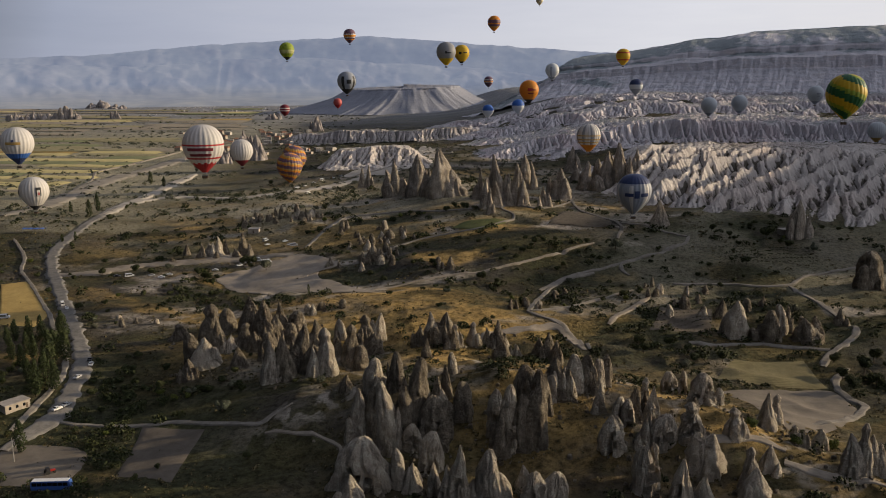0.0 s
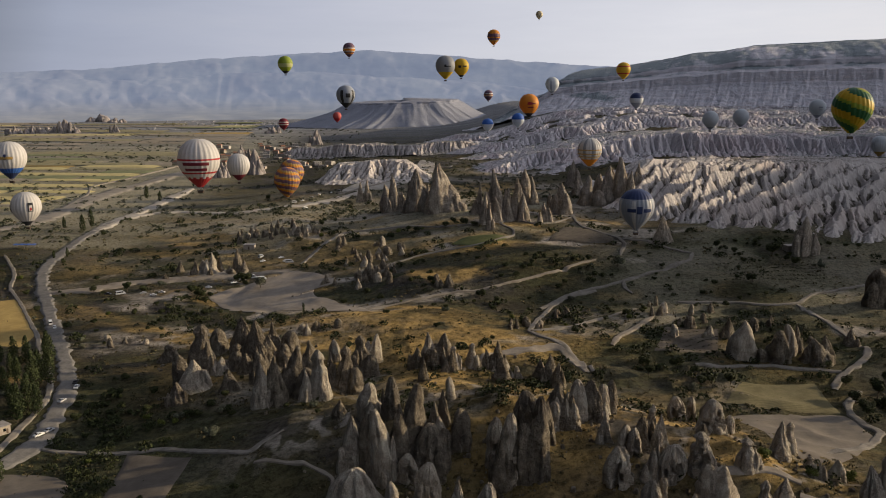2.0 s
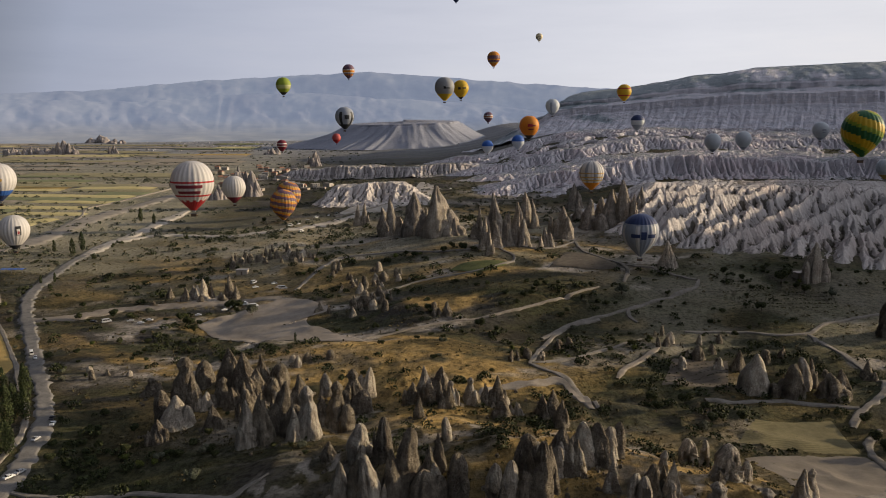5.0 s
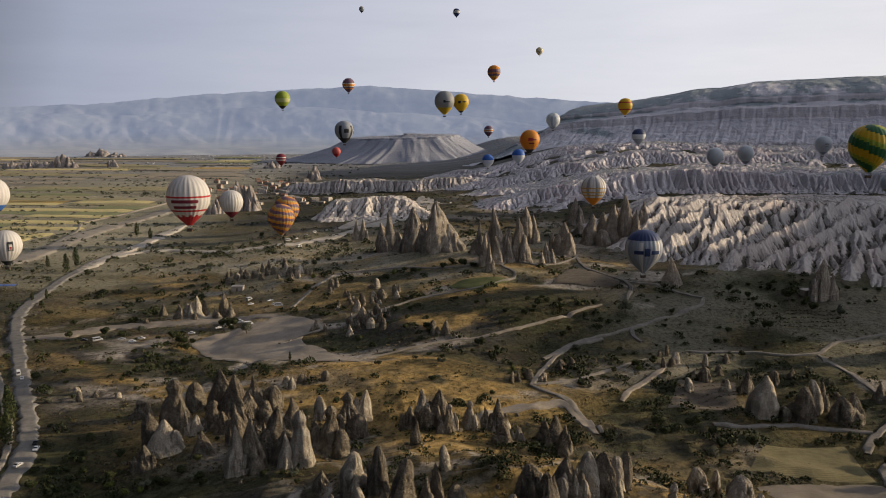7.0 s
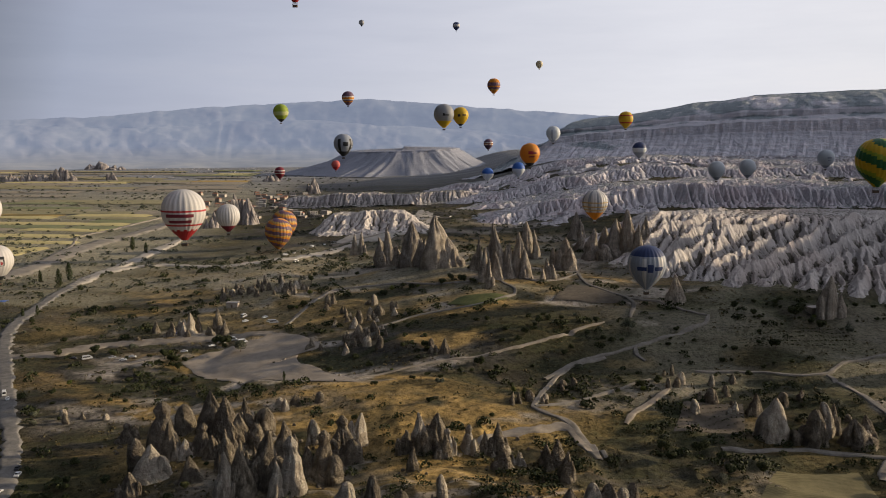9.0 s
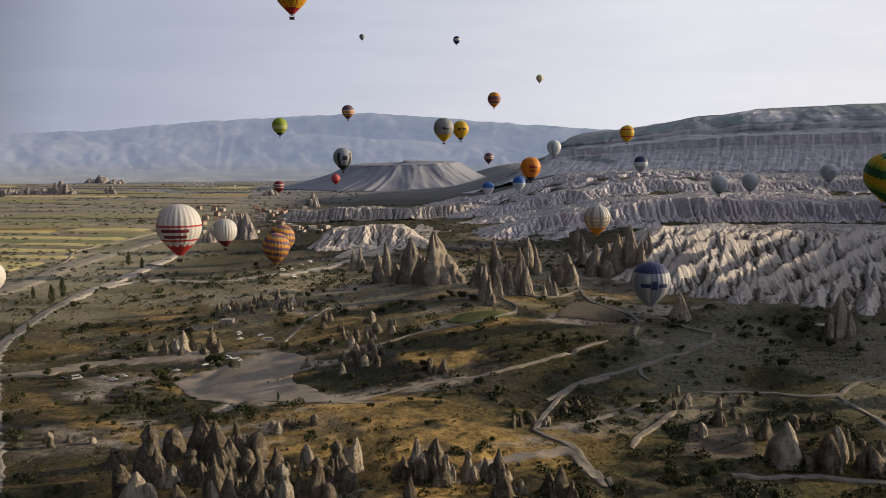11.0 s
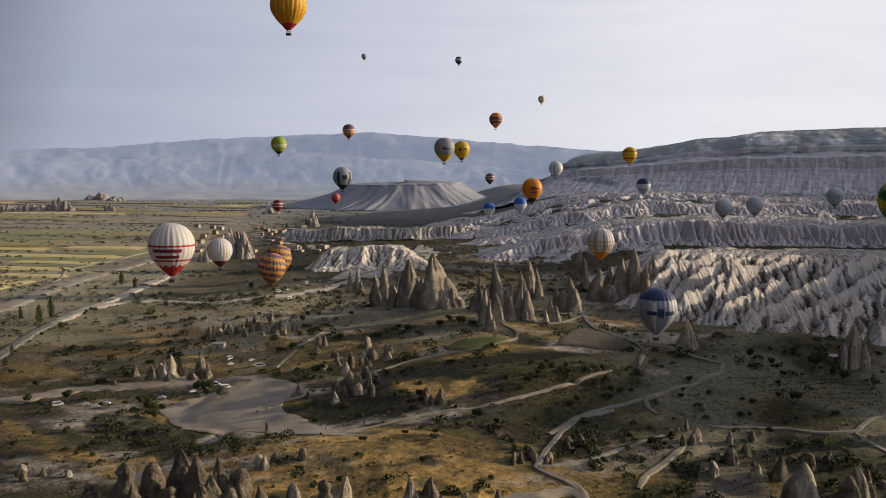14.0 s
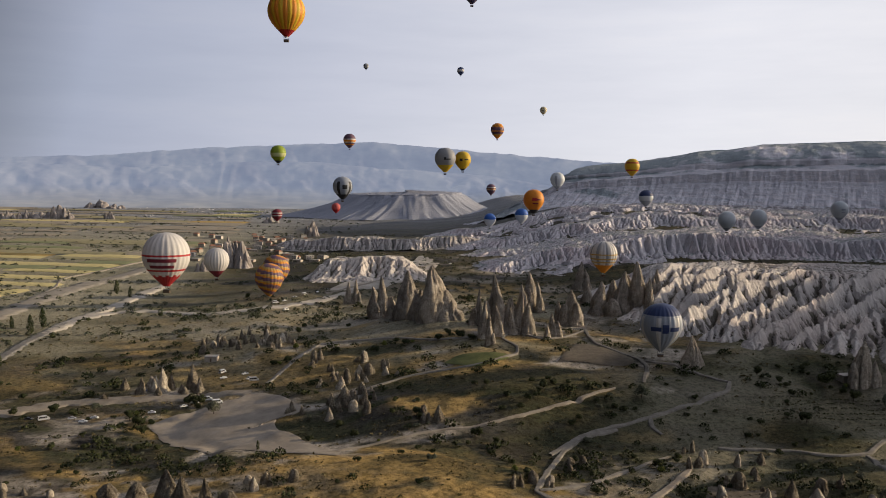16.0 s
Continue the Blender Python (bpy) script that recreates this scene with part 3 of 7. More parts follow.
def build_mesa():
    line = chain([(96, 2396), (180, 2362), (330, 2290), (640, 2130), (1050, 1930), (1500, 1750), (2100, 1500), (2800, 1000)], 5.0)
    n = len(line)
    x = line[:, 0]
    top = np.interp(x, [90, 120, 200, 268, 300, 400, 520, 600, 660, 740, 1050, 1400, 2800], [12, 40, 104, 142, 186, 196, 214, 230, 232, 246, 254, 262, 268]) 
    top = top + 3 * (fbm(x / 60, x * 0, 3, 4) - 0.5)
    T = np.gradient(line, axis=0)
    N = np.stack([-T[:, 1], T[:, 0]], 1) / np.hypot(*T.T)[:, None]
    run = np.array([-130, -110, -90, -70, -50, -32, -14, 0, 4, 8, 30, 50, 54, 60, 84, 110, 140, 172, 205, 240, 246, 270, 400, 900.0])
    frac = np.array([-.06, 0.0, .06, .12, .19, .26, .33, .39, .47, .54, .59, .62, .69, .73, .79, .84, .885, .925, .96, .985, 1.0, 1.0, 1.01, 1.0])
    foot = height(line[:, 0], line[:, 1]) - 4
    kk = np.arange(len(run))[None]
    s = np.cumsum(np.hypot(*T.T))[:, None]
    flute = 0.4 * fins(s + 3 * kk, kk * 9.0, 60, 31) + 0.45 * fins(s - kk * 4.0, kk * 6.0, 24, 39) + 0.2 * fins(s, kk * 4.0, 11, 29) + 0.4 * (fbm(s / 70, kk * 0.3, 4, 35) - 0.4)
    fine = fbm(s / 9, kk * 0.5, 3, 33) - 0.5
    lower = smooth(-kk, -8, -2) * smooth(kk, -1, 2)
    joint = rough_noise(s / 17, kk * 0.05, 97) - 0.5
    off = run[None] - 17 * (flute - 0.45) * lower - 4 * joint * ((kk > 6) & (kk < 10) | (kk == 12)) - 4 * (fins(s + 6 * kk, kk * 5.0, 34, 27) - 0.5) * smooth(kk, 12, 14) * (1 - smooth(kk, 17, 20)) + 16 * (rough_noise(s / 50, kk * 0.15, 87) - 0.5) * smooth(kk, 9, 12) * (1 - smooth(kk, 17, 20)) - 6 * fine * (1 - smooth(kk, 8, 12)) + 26 * (fbm(s / 160, kk * 0.05, 3, 41) - 0.5)
    P = line[:, None] + N[:, None] * off[..., None]
    Z = foot[:, None] + (top - foot)[:, None] * frac[None] + 3 * fine * (1 - smooth(kk, 8, 12)) + 4 * (fbm(s / 40, kk * 0.6, 3, 7) - 0.5) * (1 - smooth(kk, 18, 20))
    spread = fbm(s / 60 + kk * 0.35, kk * 0.5, 4, 51) - 0.5
    streak = fbm(s / 26 + kk * 0.9, kk * 0.12, 4, 59) - 0.5
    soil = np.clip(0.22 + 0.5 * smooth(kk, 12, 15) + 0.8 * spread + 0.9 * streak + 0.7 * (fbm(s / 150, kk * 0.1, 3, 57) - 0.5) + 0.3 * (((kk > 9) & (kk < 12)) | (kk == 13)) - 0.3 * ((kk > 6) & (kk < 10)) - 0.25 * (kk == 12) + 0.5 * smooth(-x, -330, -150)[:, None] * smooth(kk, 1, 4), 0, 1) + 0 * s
    Q = np.dstack([P, Z])
    fine_rows = []
    for j in range(len(run) - 1):          # rows between, for a smooth drape
        for u in ((0, 0.25, 0.5, 0.75) if j < 21 else (0,)):
            fine_rows.append((j, u))
    G = np.stack([Q[:, j] * (1 - u) + Q[:, j + 1] * u for j, u in fine_rows] + [Q[:, -1]], 1)
    So = np.stack([soil[:, j] * (1 - u) + soil[:, j + 1] * u for j, u in fine_rows] + [soil[:, -1]], 1)
    rise = np.clip(1 - np.arange(G.shape[1]) / 80.0, 0, 1)[None]
    G[..., 2] += (3 + 6 * rise) * (fbm(G[..., 0] / 21, G[..., 1] / 21 + G[..., 2] / 9, 4, 3) - 0.5)
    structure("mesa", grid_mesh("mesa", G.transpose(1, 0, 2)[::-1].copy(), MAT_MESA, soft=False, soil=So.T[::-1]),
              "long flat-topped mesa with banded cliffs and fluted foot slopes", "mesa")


def build_butte():
    az = np.linspace(0, 2 * np.pi, 360, endpoint=False)
    k = np.array([0, .1, .2, .3, .42, .55, .68, .8, .86, .88, .92, .94, .95, 1.0])
    rad = np.array([1.95, 1.8, 1.66, 1.52, 1.39, 1.27, 1.17, 1.09, 1.05, 1.03, 1.02, 1.01, .98, .02])
    K, A = np.meshgrid(np.arange(len(k)), az, indexing="ij")
    w = 1 + (0.16 * (fbm(A * 6, K * 0.15, 4, 5) - 0.5) + 0.03 * (rough_noise(A * 16, K * 0.1, 15) - 0.5) * np.clip(rad[K] - 0.9, 0, 1) * 2.5) * (K < 13)
    X = -155 + 215 * np.cos(A) * rad[K] * w - 60 * (rad[K] - 1) * (np.cos(A) < 0)
    Y = 3250 + 190 * np.sin(A) * rad[K] * w
    Z = 2 + (96 + 7 * np.sin(A * 1.0 + 1)) * k[K]
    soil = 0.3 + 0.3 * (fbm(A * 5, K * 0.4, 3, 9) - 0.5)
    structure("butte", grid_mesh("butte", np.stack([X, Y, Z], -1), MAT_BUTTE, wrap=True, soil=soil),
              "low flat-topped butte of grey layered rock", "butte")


def erode(Z, fixed, cell, steps, rate, steep, spare=1.4):
    """Rain cuts gullies into a slope: water runs to the lowest neighbour, gathers, digs, and banks slide to their angle of rest.
    Returns the worn land and the water that gathers at each place."""
    n, k = Z.shape
    own = np.arange(n * k).reshape(n, k)
    Z = Z.copy()
    A = np.ones(n * k)
    offs = [(i, j) for i in (-1, 0, 1) for j in (-1, 0, 1) if i or j]
    dist = np.array([cell * math.hypot(i, j) for i, j in offs])
    for step in range(steps):
        pad = np.pad(Z, 1, mode="edge")
        drop = np.stack([(Z - pad[1 + i:n + 1 + i, 1 + j:k + 1 + j]) / d for (i, j), d in zip(offs, dist)])
        best = drop.argmax(0)
        grade = np.take_along_axis(drop, best[None], 0)[0]
        jump = np.array([i * k + j for i, j in offs])[best]
        runs = (grade > 1e-5) & ~fixed
        to = np.where(runs, own + jump, own)
        to[0], to[-1], to[:, 0], to[:, -1] = own[0], own[-1], own[:, 0], own[:, -1]
        flow, tor = (to != own).ravel(), to.ravel()
        for sweep in range(12 if step else 60):
            A = 1 + np.bincount(tor[flow], A[flow], n * k)
        c = rate * np.maximum(np.sqrt(A) - spare, 0).reshape(n, k) * flow.reshape(n, k)
        low = Z.ravel()[tor].reshape(n, k)
        Z = np.where(fixed, Z, (Z + c * low) / (1 + c))
        Z = np.where(fixed | ~flow.reshape(n, k), Z, np.minimum(Z, low + steep * dist[best]))
    return Z, A.reshape(n, k)


def worn_land(name, xs, ys, cell, lift, seed, steps, rate, steep, material, label, category, grain=0.8, scrub=0.0, soft=True):
    """A block of bare tuff on the land, worn by water: lift(X, Y) is how far it stood above the land."""
    X, Y = np.meshgrid(np.arange(*xs, cell), np.arange(*ys, cell), indexing="ij")
    base, up = height(X, Y) - 2.5, lift(X, Y)
    fixed = up < 0.3
    start = base + up + np.clip(up, 0, 3) * grain * (fbm(X / (cell * 9), Y / (cell * 9), 3, seed) - 0.5 + 0.35 * (vnoise(X / (cell * 1.6), Y / (cell * 1.6), seed + 5) - 0.5))
    Z, A = erode(start, fixed, cell, steps, rate, steep)
    gx, gy = np.gradient(Z, cell)
    flat = 1 - smooth(np.hypot(gx, gy), 0.1, 0.42)
    pad, blur = np.pad(Z, 3, mode="edge"), 0
    for i in range(0, 7, 2):
        for j in range(0, 7, 2):
            blur = blur + pad[i:i + Z.shape[0], j:j + Z.shape[1]] / 16
    # Concave places take the dark colour: gully soil plus painted crease shade.
    hollow_shade = smooth((blur - Z) / cell, 0.05, 0.8)
    soil = 0.02 + 0.2 * smooth(np.log(A), 1.9, 3.5) + (0.5 - 0.5 * scrub) * hollow_shade + (0.4 + scrub) * flat + 0.5 * (fbm(X / 45, Y / 45, 4, seed + 9) - 0.5)
    Z = Z + 0.15 * cell * (fbm(X / (cell * 2.5), Y / (cell * 2.5), 2, seed + 3) - 0.5) * (up > 0.05)
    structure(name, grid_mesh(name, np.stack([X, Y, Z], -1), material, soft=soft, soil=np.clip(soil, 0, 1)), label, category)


def badland_lift(X, Y):
    """Fins that run down from a level rim towards the valley, their flanks pleated."""
    wob = 40 * (fbm(X / 50, Y / 80, 3, 12) - 0.5)
    foot = np.maximum(600 - 0.42 * (X - 190) + 60 * (1 - smooth(X, 130, 210)), 478) + wob
    d = Y - foot
    sway = 26 * (fbm(X / 120, Y / 120, 3, 14) - 0.5)
    u, v = X - 0.98 * (Y - 600) + sway, Y + 0.5 * X
    ridge = 0.7 * fins(u, v, 40, 61) + 0.35 * fins(u + 0.25 * v, v, 21, 64)
    pleat = 0.75 * fins(X - 0.45 * (Y - 600) + 0.7 * sway, Y, 9.5, 71) + 0.35 * fins(X - 0.3 * (Y - 600), Y, 5.2, 74)
    up = smooth(d, -2, 14)
    z = (2 + 9 * smooth(d, 0, 60) + 21 * smooth(d, 20, 300)) * up
    rel = (4 + 17 * smooth(d, 0, 60)) * (1 - smooth(d, 200, 300)) + 1.2
    z = z + up * (rel * (ridge - 0.45) * (0.7 + 0.8 * fbm(X / 70, Y / 90, 2, 67)) + 0.36 * rel * (pleat - 0.5) * smooth(1.05 - ridge, 0, 0.4))
    side = smooth(X - 0.06 * (Y - 600) + 0.5 * wob, 110, 200)
    edge = (1 - smooth(X, 725, 770)) * (1 - smooth(Y, 900, 985))
    return np.maximum(z, 0.25 * up) * side * edge


def scarp(X, Y, pts, rise, run, seed, wander=55, back=130, spacing=15):
    """A step in the land along a winding brink, pleated by rain."""
    P = np.array(pts, float)
    spur = 0.45 * fins(X, Y, spacing, seed) + 0.45 * fins(X + 0.35 * Y, Y, spacing * 1.9, seed + 2) + 0.25 * fins(X - 0.4 * Y, Y, spacing * 0.55, seed + 4) + 0.9 * (fbm(X / (spacing * 4), Y / (spacing * 5), 4, seed + 6) - 0.5)
    d = Y - np.interp(X, P[:, 0], P[:, 1]) + wander * 2 * (fbm(X / 130, Y / 400, 5, seed) - 0.5) + 0.75 * spacing * (spur - 0.5) + 34 * (fbm(X / 38, Y / 150, 3, seed + 8) - 0.5)
    tall = rise * np.clip(0.2 + 1.6 * fbm(X / 190, Y / 600, 4, seed + 1), 0.25, 1.5)
    return tall * (0.2 * smooth(d, -run * 2.4, -run) + 0.8 * np.clip(1 + d / run, 0, 1) ** 1.15) * (1 - smooth(d, 25, back))


def mounds(X, Y):
    """Low bare humps strewn over the terraces."""
    k = 1 - np.abs(2 * fbm(X / 46, Y / 70, 4, 97) - 1)
    return 9 * smooth(k, 0.72, 0.98) * smooth(fbm(X / 240, Y / 300, 3, 98), 0.42, 0.62)


def foothill_lift(X, Y):
    z = scarp(X, Y, [(100, 1180), (330, 1230), (520, 1250), (760, 1190), (1300, 1010)], 21, 26, 3, 45, 170, 11)
    z = np.maximum(z, scarp(X, Y, [(60, 1370), (260, 1390), (480, 1420), (800, 1370), (1300, 1230)], 8, 30, 63, 80, 150, 12))
    z = np.maximum(z, scarp(X, Y, [(-60, 1560), (120, 1540), (380, 1600), (700, 1550), (1300, 1400)], 15, 36, 13, 80, 160, 12))
    z = np.maximum(z, scarp(X, Y, [(40, 1890), (330, 1870), (640, 1790), (980, 1660), (1400, 1500)], 13, 45, 53, 90, 150, 13))
    z = np.maximum(z, mounds(X, Y))
    edge = smooth(X + 0.12 * (Y - 1200), 15, 140) * (1 - smooth(X, 1330, 1400)) * (1 - smooth(Y, 1960, 2040))
    return np.maximum(z, 0) * edge * (Y > 1085)


def west_lift(X, Y):
    z = scarp(X, Y, [(-200, 1075), (-40, 1105), (90, 1120), (240, 1085)], 22, 40, 23, 40, 90, 13)
    return z * smooth(X, -180, -135) * (1 - smooth(X, -55, -5)) * (1 - smooth(Y, 1130, 1200))


def village_lift(X, Y):
    z = scarp(X, Y, [(-340, 1650), (-200, 1600), (-60, 1580), (80, 1610)], 18, 26, 43, 60, 110, 10)
    return z * smooth(X, -350, -270) * (1 - smooth(X, 30, 115)) * (1 - smooth(Y, 1690, 1755))


build_range()
build_mesa()
build_butte()
worn_land("badlands", (95, 775), (465, 990), 1.3, badland_lift, 12, 20, 0.045, 1.7, MAT_BADLAND, "pale pleated badland slopes of bare eroded tuff", "badlands", soft=False)
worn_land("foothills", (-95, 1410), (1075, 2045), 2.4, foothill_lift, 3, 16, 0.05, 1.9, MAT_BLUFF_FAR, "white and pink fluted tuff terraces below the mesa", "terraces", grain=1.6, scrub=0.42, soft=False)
worn_land("bluff_west", (-200, 260), (1030, 1300), 2.0, west_lift, 23, 20, 0.055, 1.9, MAT_BLUFF, "white fluted tuff bluff above the village road", "bluff", grain=1.8, scrub=0.1, soft=False)
worn_land("bluff_village", (-360, 120), (1540, 1760), 2.4, village_lift, 43, 16, 0.05, 2.6, MAT_CLIFF, "grey-brown cliff edge beside the village", "bluff", grain=1.6, scrub=0.3, soft=False)


def build_shade_hill():
    """Unseen hill added beside the walk to the east; it shades valley, badlands and terraces."""
    C = chain([(640, 640), (680, 740), (730, 860), (860, 1060), (1050, 1350), (1300, 1500)], 12.0)
    T = np.gradient(C, axis=0)
    N = np.stack([T[:, 1], -T[:, 0]], 1) / np.hypot(*T.T)[:, None]
    s = np.cumsum(np.hypot(*T.T))[:, None]
    k = np.linspace(-1, 1, 41)[None]
    top = (145 + 20 * smooth(s, 300, 500) + 95 * smooth(s, 560, 760)) * smooth(s, -90, 40)
    Z = top * (1 - np.abs(k) ** 1.3) * (0.9 + 0.2 * fbm(s / 80, k * 3, 4, 7)) - 4
    P = C[:, None] + N[:, None] * (k * 110 + 60 + 30 * (fbm(s / 60, k * 2, 3, 17) - 0.5))[..., None]
    Z = Z + height(P[..., 0], P[..., 1])
    structure("side_hill", grid_mesh("side_hill", np.dstack([P, Z]), MAT_HILL), "brown rocky hill added out of view to shade the valley", "hill")


build_shade_hill()

# ---- places of the spires, roads and plots: metres ----
LEFT_CLUSTER = [(-131.1, 385.8, 8.1, 7.7), (-108.7, 364.8, 21.3, 12.7), (-107.3, 389.3, 12.2, 8.2), (-105.4, 342.7, 13.0, 12.1), (-108.9, 331.6, 8.4, 6.7), (-95.7, 386.1, 18.4, 10.4), (-86.0, 377.8, 19.4, 12.9), (-79.1, 383.6, 15.5, 6.8), (-94.3, 364.7, 11.8, 8.2), (-98.7, 360.8, 7.6, 7.1), (-89.0, 337.3, 9.2, 6.6), (-82.8, 370.5, 10.0, 5.5), (-80.0, 373.1, 12.3, 7.8), (-71.6, 381.9, 11.1, 7.9), (-78.9, 345.7, 12.5, 6.3), (-66.0, 320.4, 19.5, 8.7), (-71.6, 318.7, 17.5, 8.7), (-59.9, 333.4, 18.9, 10.0), (-58.9, 358.4, 14.3, 8.5), (-49.3, 321.4, 19.7, 10.6), (-49.3, 369.7, 10.0, 4.9), (-40.4, 337.0, 17.9, 9.5), (-35.6, 359.7, 16.3, 9.0), (-45.8, 337.2, 11.2, 7.5)]
LEFT_CLUSTER_FRINGE = [(-30.6, 366.4, 13.3, 7.0), (-31.8, 351.9, 10.1, 7.8), (-61.6, 329.4, 10.8, 9.9), (-37.3, 291.3, 5.9, 4.8), (-112.8, 350.6, 13.2, 7.0), (-104.0, 361.1, 10.8, 8.2), (-55.2, 326.5, 11.2, 7.3), (-38.8, 352.1, 10.6, 6.2), (-91.3, 380.7, 11.4, 6.8), (-72.2, 367.4, 9.7, 6.0)]
MIDDLE_CLUSTER = [(-25.5, 282.1, 12.3, 7.6), (-17.1, 276.2, 13.8, 5.4), (-28.3, 254.3, 17.5, 7.4), (-22.3, 251.3, 19.4, 7.0), (-18.2, 250.1, 22.4, 6.5), (-14.0, 253.3, 22.3, 7.0), (-9.3, 256.5, 26.2, 7.8), (-6.1, 258.3, 15.5, 3.5), (-2.9, 264.0, 11.6, 4.7), (-3.2, 253.2, 14.3, 9.3), (0.9, 267.7, 11.7, 4.4), (6.0, 260.5, 11.0, 7.0), (3.3, 285.4, 8.1, 3.4), (-1.1, 260.8, 9.1, 5.9), (1.0, 257.7, 8.1, 5.9), (-24.7, 275.9, 9.0, 3.7), (-10.2, 254.9, 6.9, 3.1), (-11.4, 257.0, 15.1, 5.1), (-25.3, 252.5, 12.0, 4.7), (-5.1, 254.2, 10.0, 4.7)]
SADDLE_ROCKS = [(-6.3, 358.6, 13.5, 5.8), (-11.6, 355.1, 9.1, 6.2), (-0.1, 360.9, 13.8, 10.0), (-7.6, 334.2, 8.7, 3.9), (5.0, 352.2, 9.8, 5.6), (12.6, 356.5, 10.2, 5.2), (25.0, 360.3, 13.3, 7.3), (25.8, 342.8, 8.9, 6.6), (31.8, 353.9, 5.9, 6.7), (19.7, 358.3, 8.6, 4.7), (15.9, 356.1, 5.9, 3.7), (46.6, 349.1, 10.6, 7.2), (46.2, 324.7, 8.9, 5.3), (43.4, 354.3, 7.8, 4.7)]
TALL_CLUSTER = [(16.8, 250.3, 15.8, 5.7), (20.7, 239.8, 22.0, 5.6), (23.8, 239.9, 18.6, 6.2), (27.3, 239.7, 20.0, 7.4), (18.7, 239.3, 16.3, 6.3), (21.4, 239.6, 15.2, 4.8), (27.5, 265.1, 11.4, 7.6), (31.4, 253.5, 15.1, 4.6), (33.2, 254.2, 12.8, 5.0), (38.1, 262.1, 12.9, 8.2), (30.7, 264.3, 8.6, 5.2), (44.2, 264.6, 12.8, 6.4), (48.4, 265.4, 12.8, 6.8), (52.8, 268.4, 10.3, 4.8), (55.7, 270.4, 11.1, 4.5), (41.2, 260.7, 9.4, 5.9)]
RIGHT_CLUSTER = [(50.5, 250.6, 9.6, 4.6), (55.1, 244.8, 8.5, 4.6), (58.2, 243.2, 8.2, 4.2), (51.3, 231.5, 11.0, 7.3), (65.6, 252.7, 10.8, 4.3), (67.2, 246.9, 10.5, 5.4), (63.4, 237.1, 10.8, 5.2), (66.6, 233.0, 10.1, 8.1), (84.9, 290.2, 8.9, 7.1), (84.4, 272.9, 9.2, 3.4), (86.2, 259.2, 9.4, 7.7), (89.2, 257.4, 6.3, 3.6), (92.5, 259.5, 5.4, 3.2), (76.1, 234.3, 11.0, 8.6), (88.7, 234.2, 8.9, 6.8), (78.3, 223.4, 10.6, 8.4), (73.9, 223.1, 11.8, 5.8), (56.5, 214.5, 14.9, 5.9), (60.3, 217.4, 13.8, 4.2), (65.9, 208.3, 14.7, 8.2), (71.3, 207.0, 9.6, 6.5)]
FIELD_EDGE_ROCKS = [(104.0, 248.2, 12.3, 6.4), (112.2, 258.5, 9.6, 5.4), (111.7, 236.7, 5.6, 7.1), (111.3, 242.5, 4.7, 4.0), (117.5, 238.9, 7.5, 5.6), (119.8, 221.0, 12.2, 8.4), (122.5, 221.4, 14.6, 5.0), (127.1, 223.8, 11.3, 5.0), (87.2, 215.7, 11.9, 5.7), (95.2, 222.1, 7.8, 6.7), (86.7, 209.6, 9.1, 7.7), (129.0, 222.7, 7.0, 4.6)]
NEAR_CLUSTER = [(4.4, 213.9, 20.4, 6.5), (0.4, 214.0, 13.5, 5.5), (12.0, 213.1, 18.6, 6.8), (-10.6, 248.1, 9.1, 6.5), (-4.6, 232.6, 12.5, 6.9), (-18.8, 223.4, 8.4, 4.2), (-18.7, 246.4, 6.3, 7.6), (-27.4, 218.2, 10.2, 7.6), (25.0, 208.7, 11.5, 7.3), (23.3, 219.4, 7.9, 5.5), (31.2, 212.7, 8.2, 7.1), (15.0, 214.1, 10.0, 7.5), (8.1, 213.6, 9.7, 6.8), (-3.3, 221.9, 10.9, 4.6), (-25.6, 231.0, 14.1, 15.2), (-14.0, 225.7, 12.1, 14.9)]
RIGHT_SPIRES = [(142.5, 383.9, 16.8, 12.5), (159.4, 415.5, 6.8, 5.1), (142.7, 405.5, 10.2, 6.2), (128.5, 421.8, 7.5, 5.7), (134.4, 406.9, 6.7, 4.9), (156.6, 377.2, 15.2, 7.7), (165.0, 384.3, 15.4, 6.6), (170.0, 387.8, 13.0, 5.5), (173.2, 377.0, 11.0, 12.0), (153.0, 378.5, 7.6, 4.7), (149.9, 377.3, 5.4, 4.1), (199.7, 396.1, 8.5, 5.1), (181.6, 383.7, 9.7, 6.7), (246.3, 459.8, 21.6, 14.1), (170.7, 421.6, 5.9, 4.6), (178.8, 377.9, 5.6, 6.0), (117.7, 410.3, 6.1, 4.3)]
VALLEY_SPIRES = [(-170.4, 562.3, 9.7, 5.8), (-159.8, 567.6, 13.9, 9.2), (-156.1, 571.8, 10.3, 5.9), (-144.1, 575.6, 16.1, 5.9), (-138.8, 568.5, 9.4, 7.5), (-166.3, 567.8, 9.0, 5.9), (-46.2, 518.4, 10.9, 7.4), (-52.5, 515.5, 9.0, 4.4), (-35.0, 516.6, 7.8, 4.4), (-40.2, 517.1, 7.5, 4.4), (3.9, 487.0, 8.1, 5.5), (-73.2, 513.7, 6.3, 5.2), (-67.3, 510.3, 5.2, 3.7), (-52.1, 502.9, 5.9, 4.3), (-3.7, 491.2, 5.7, 4.2), (-47.3, 509.8, 4.4, 3.6)]
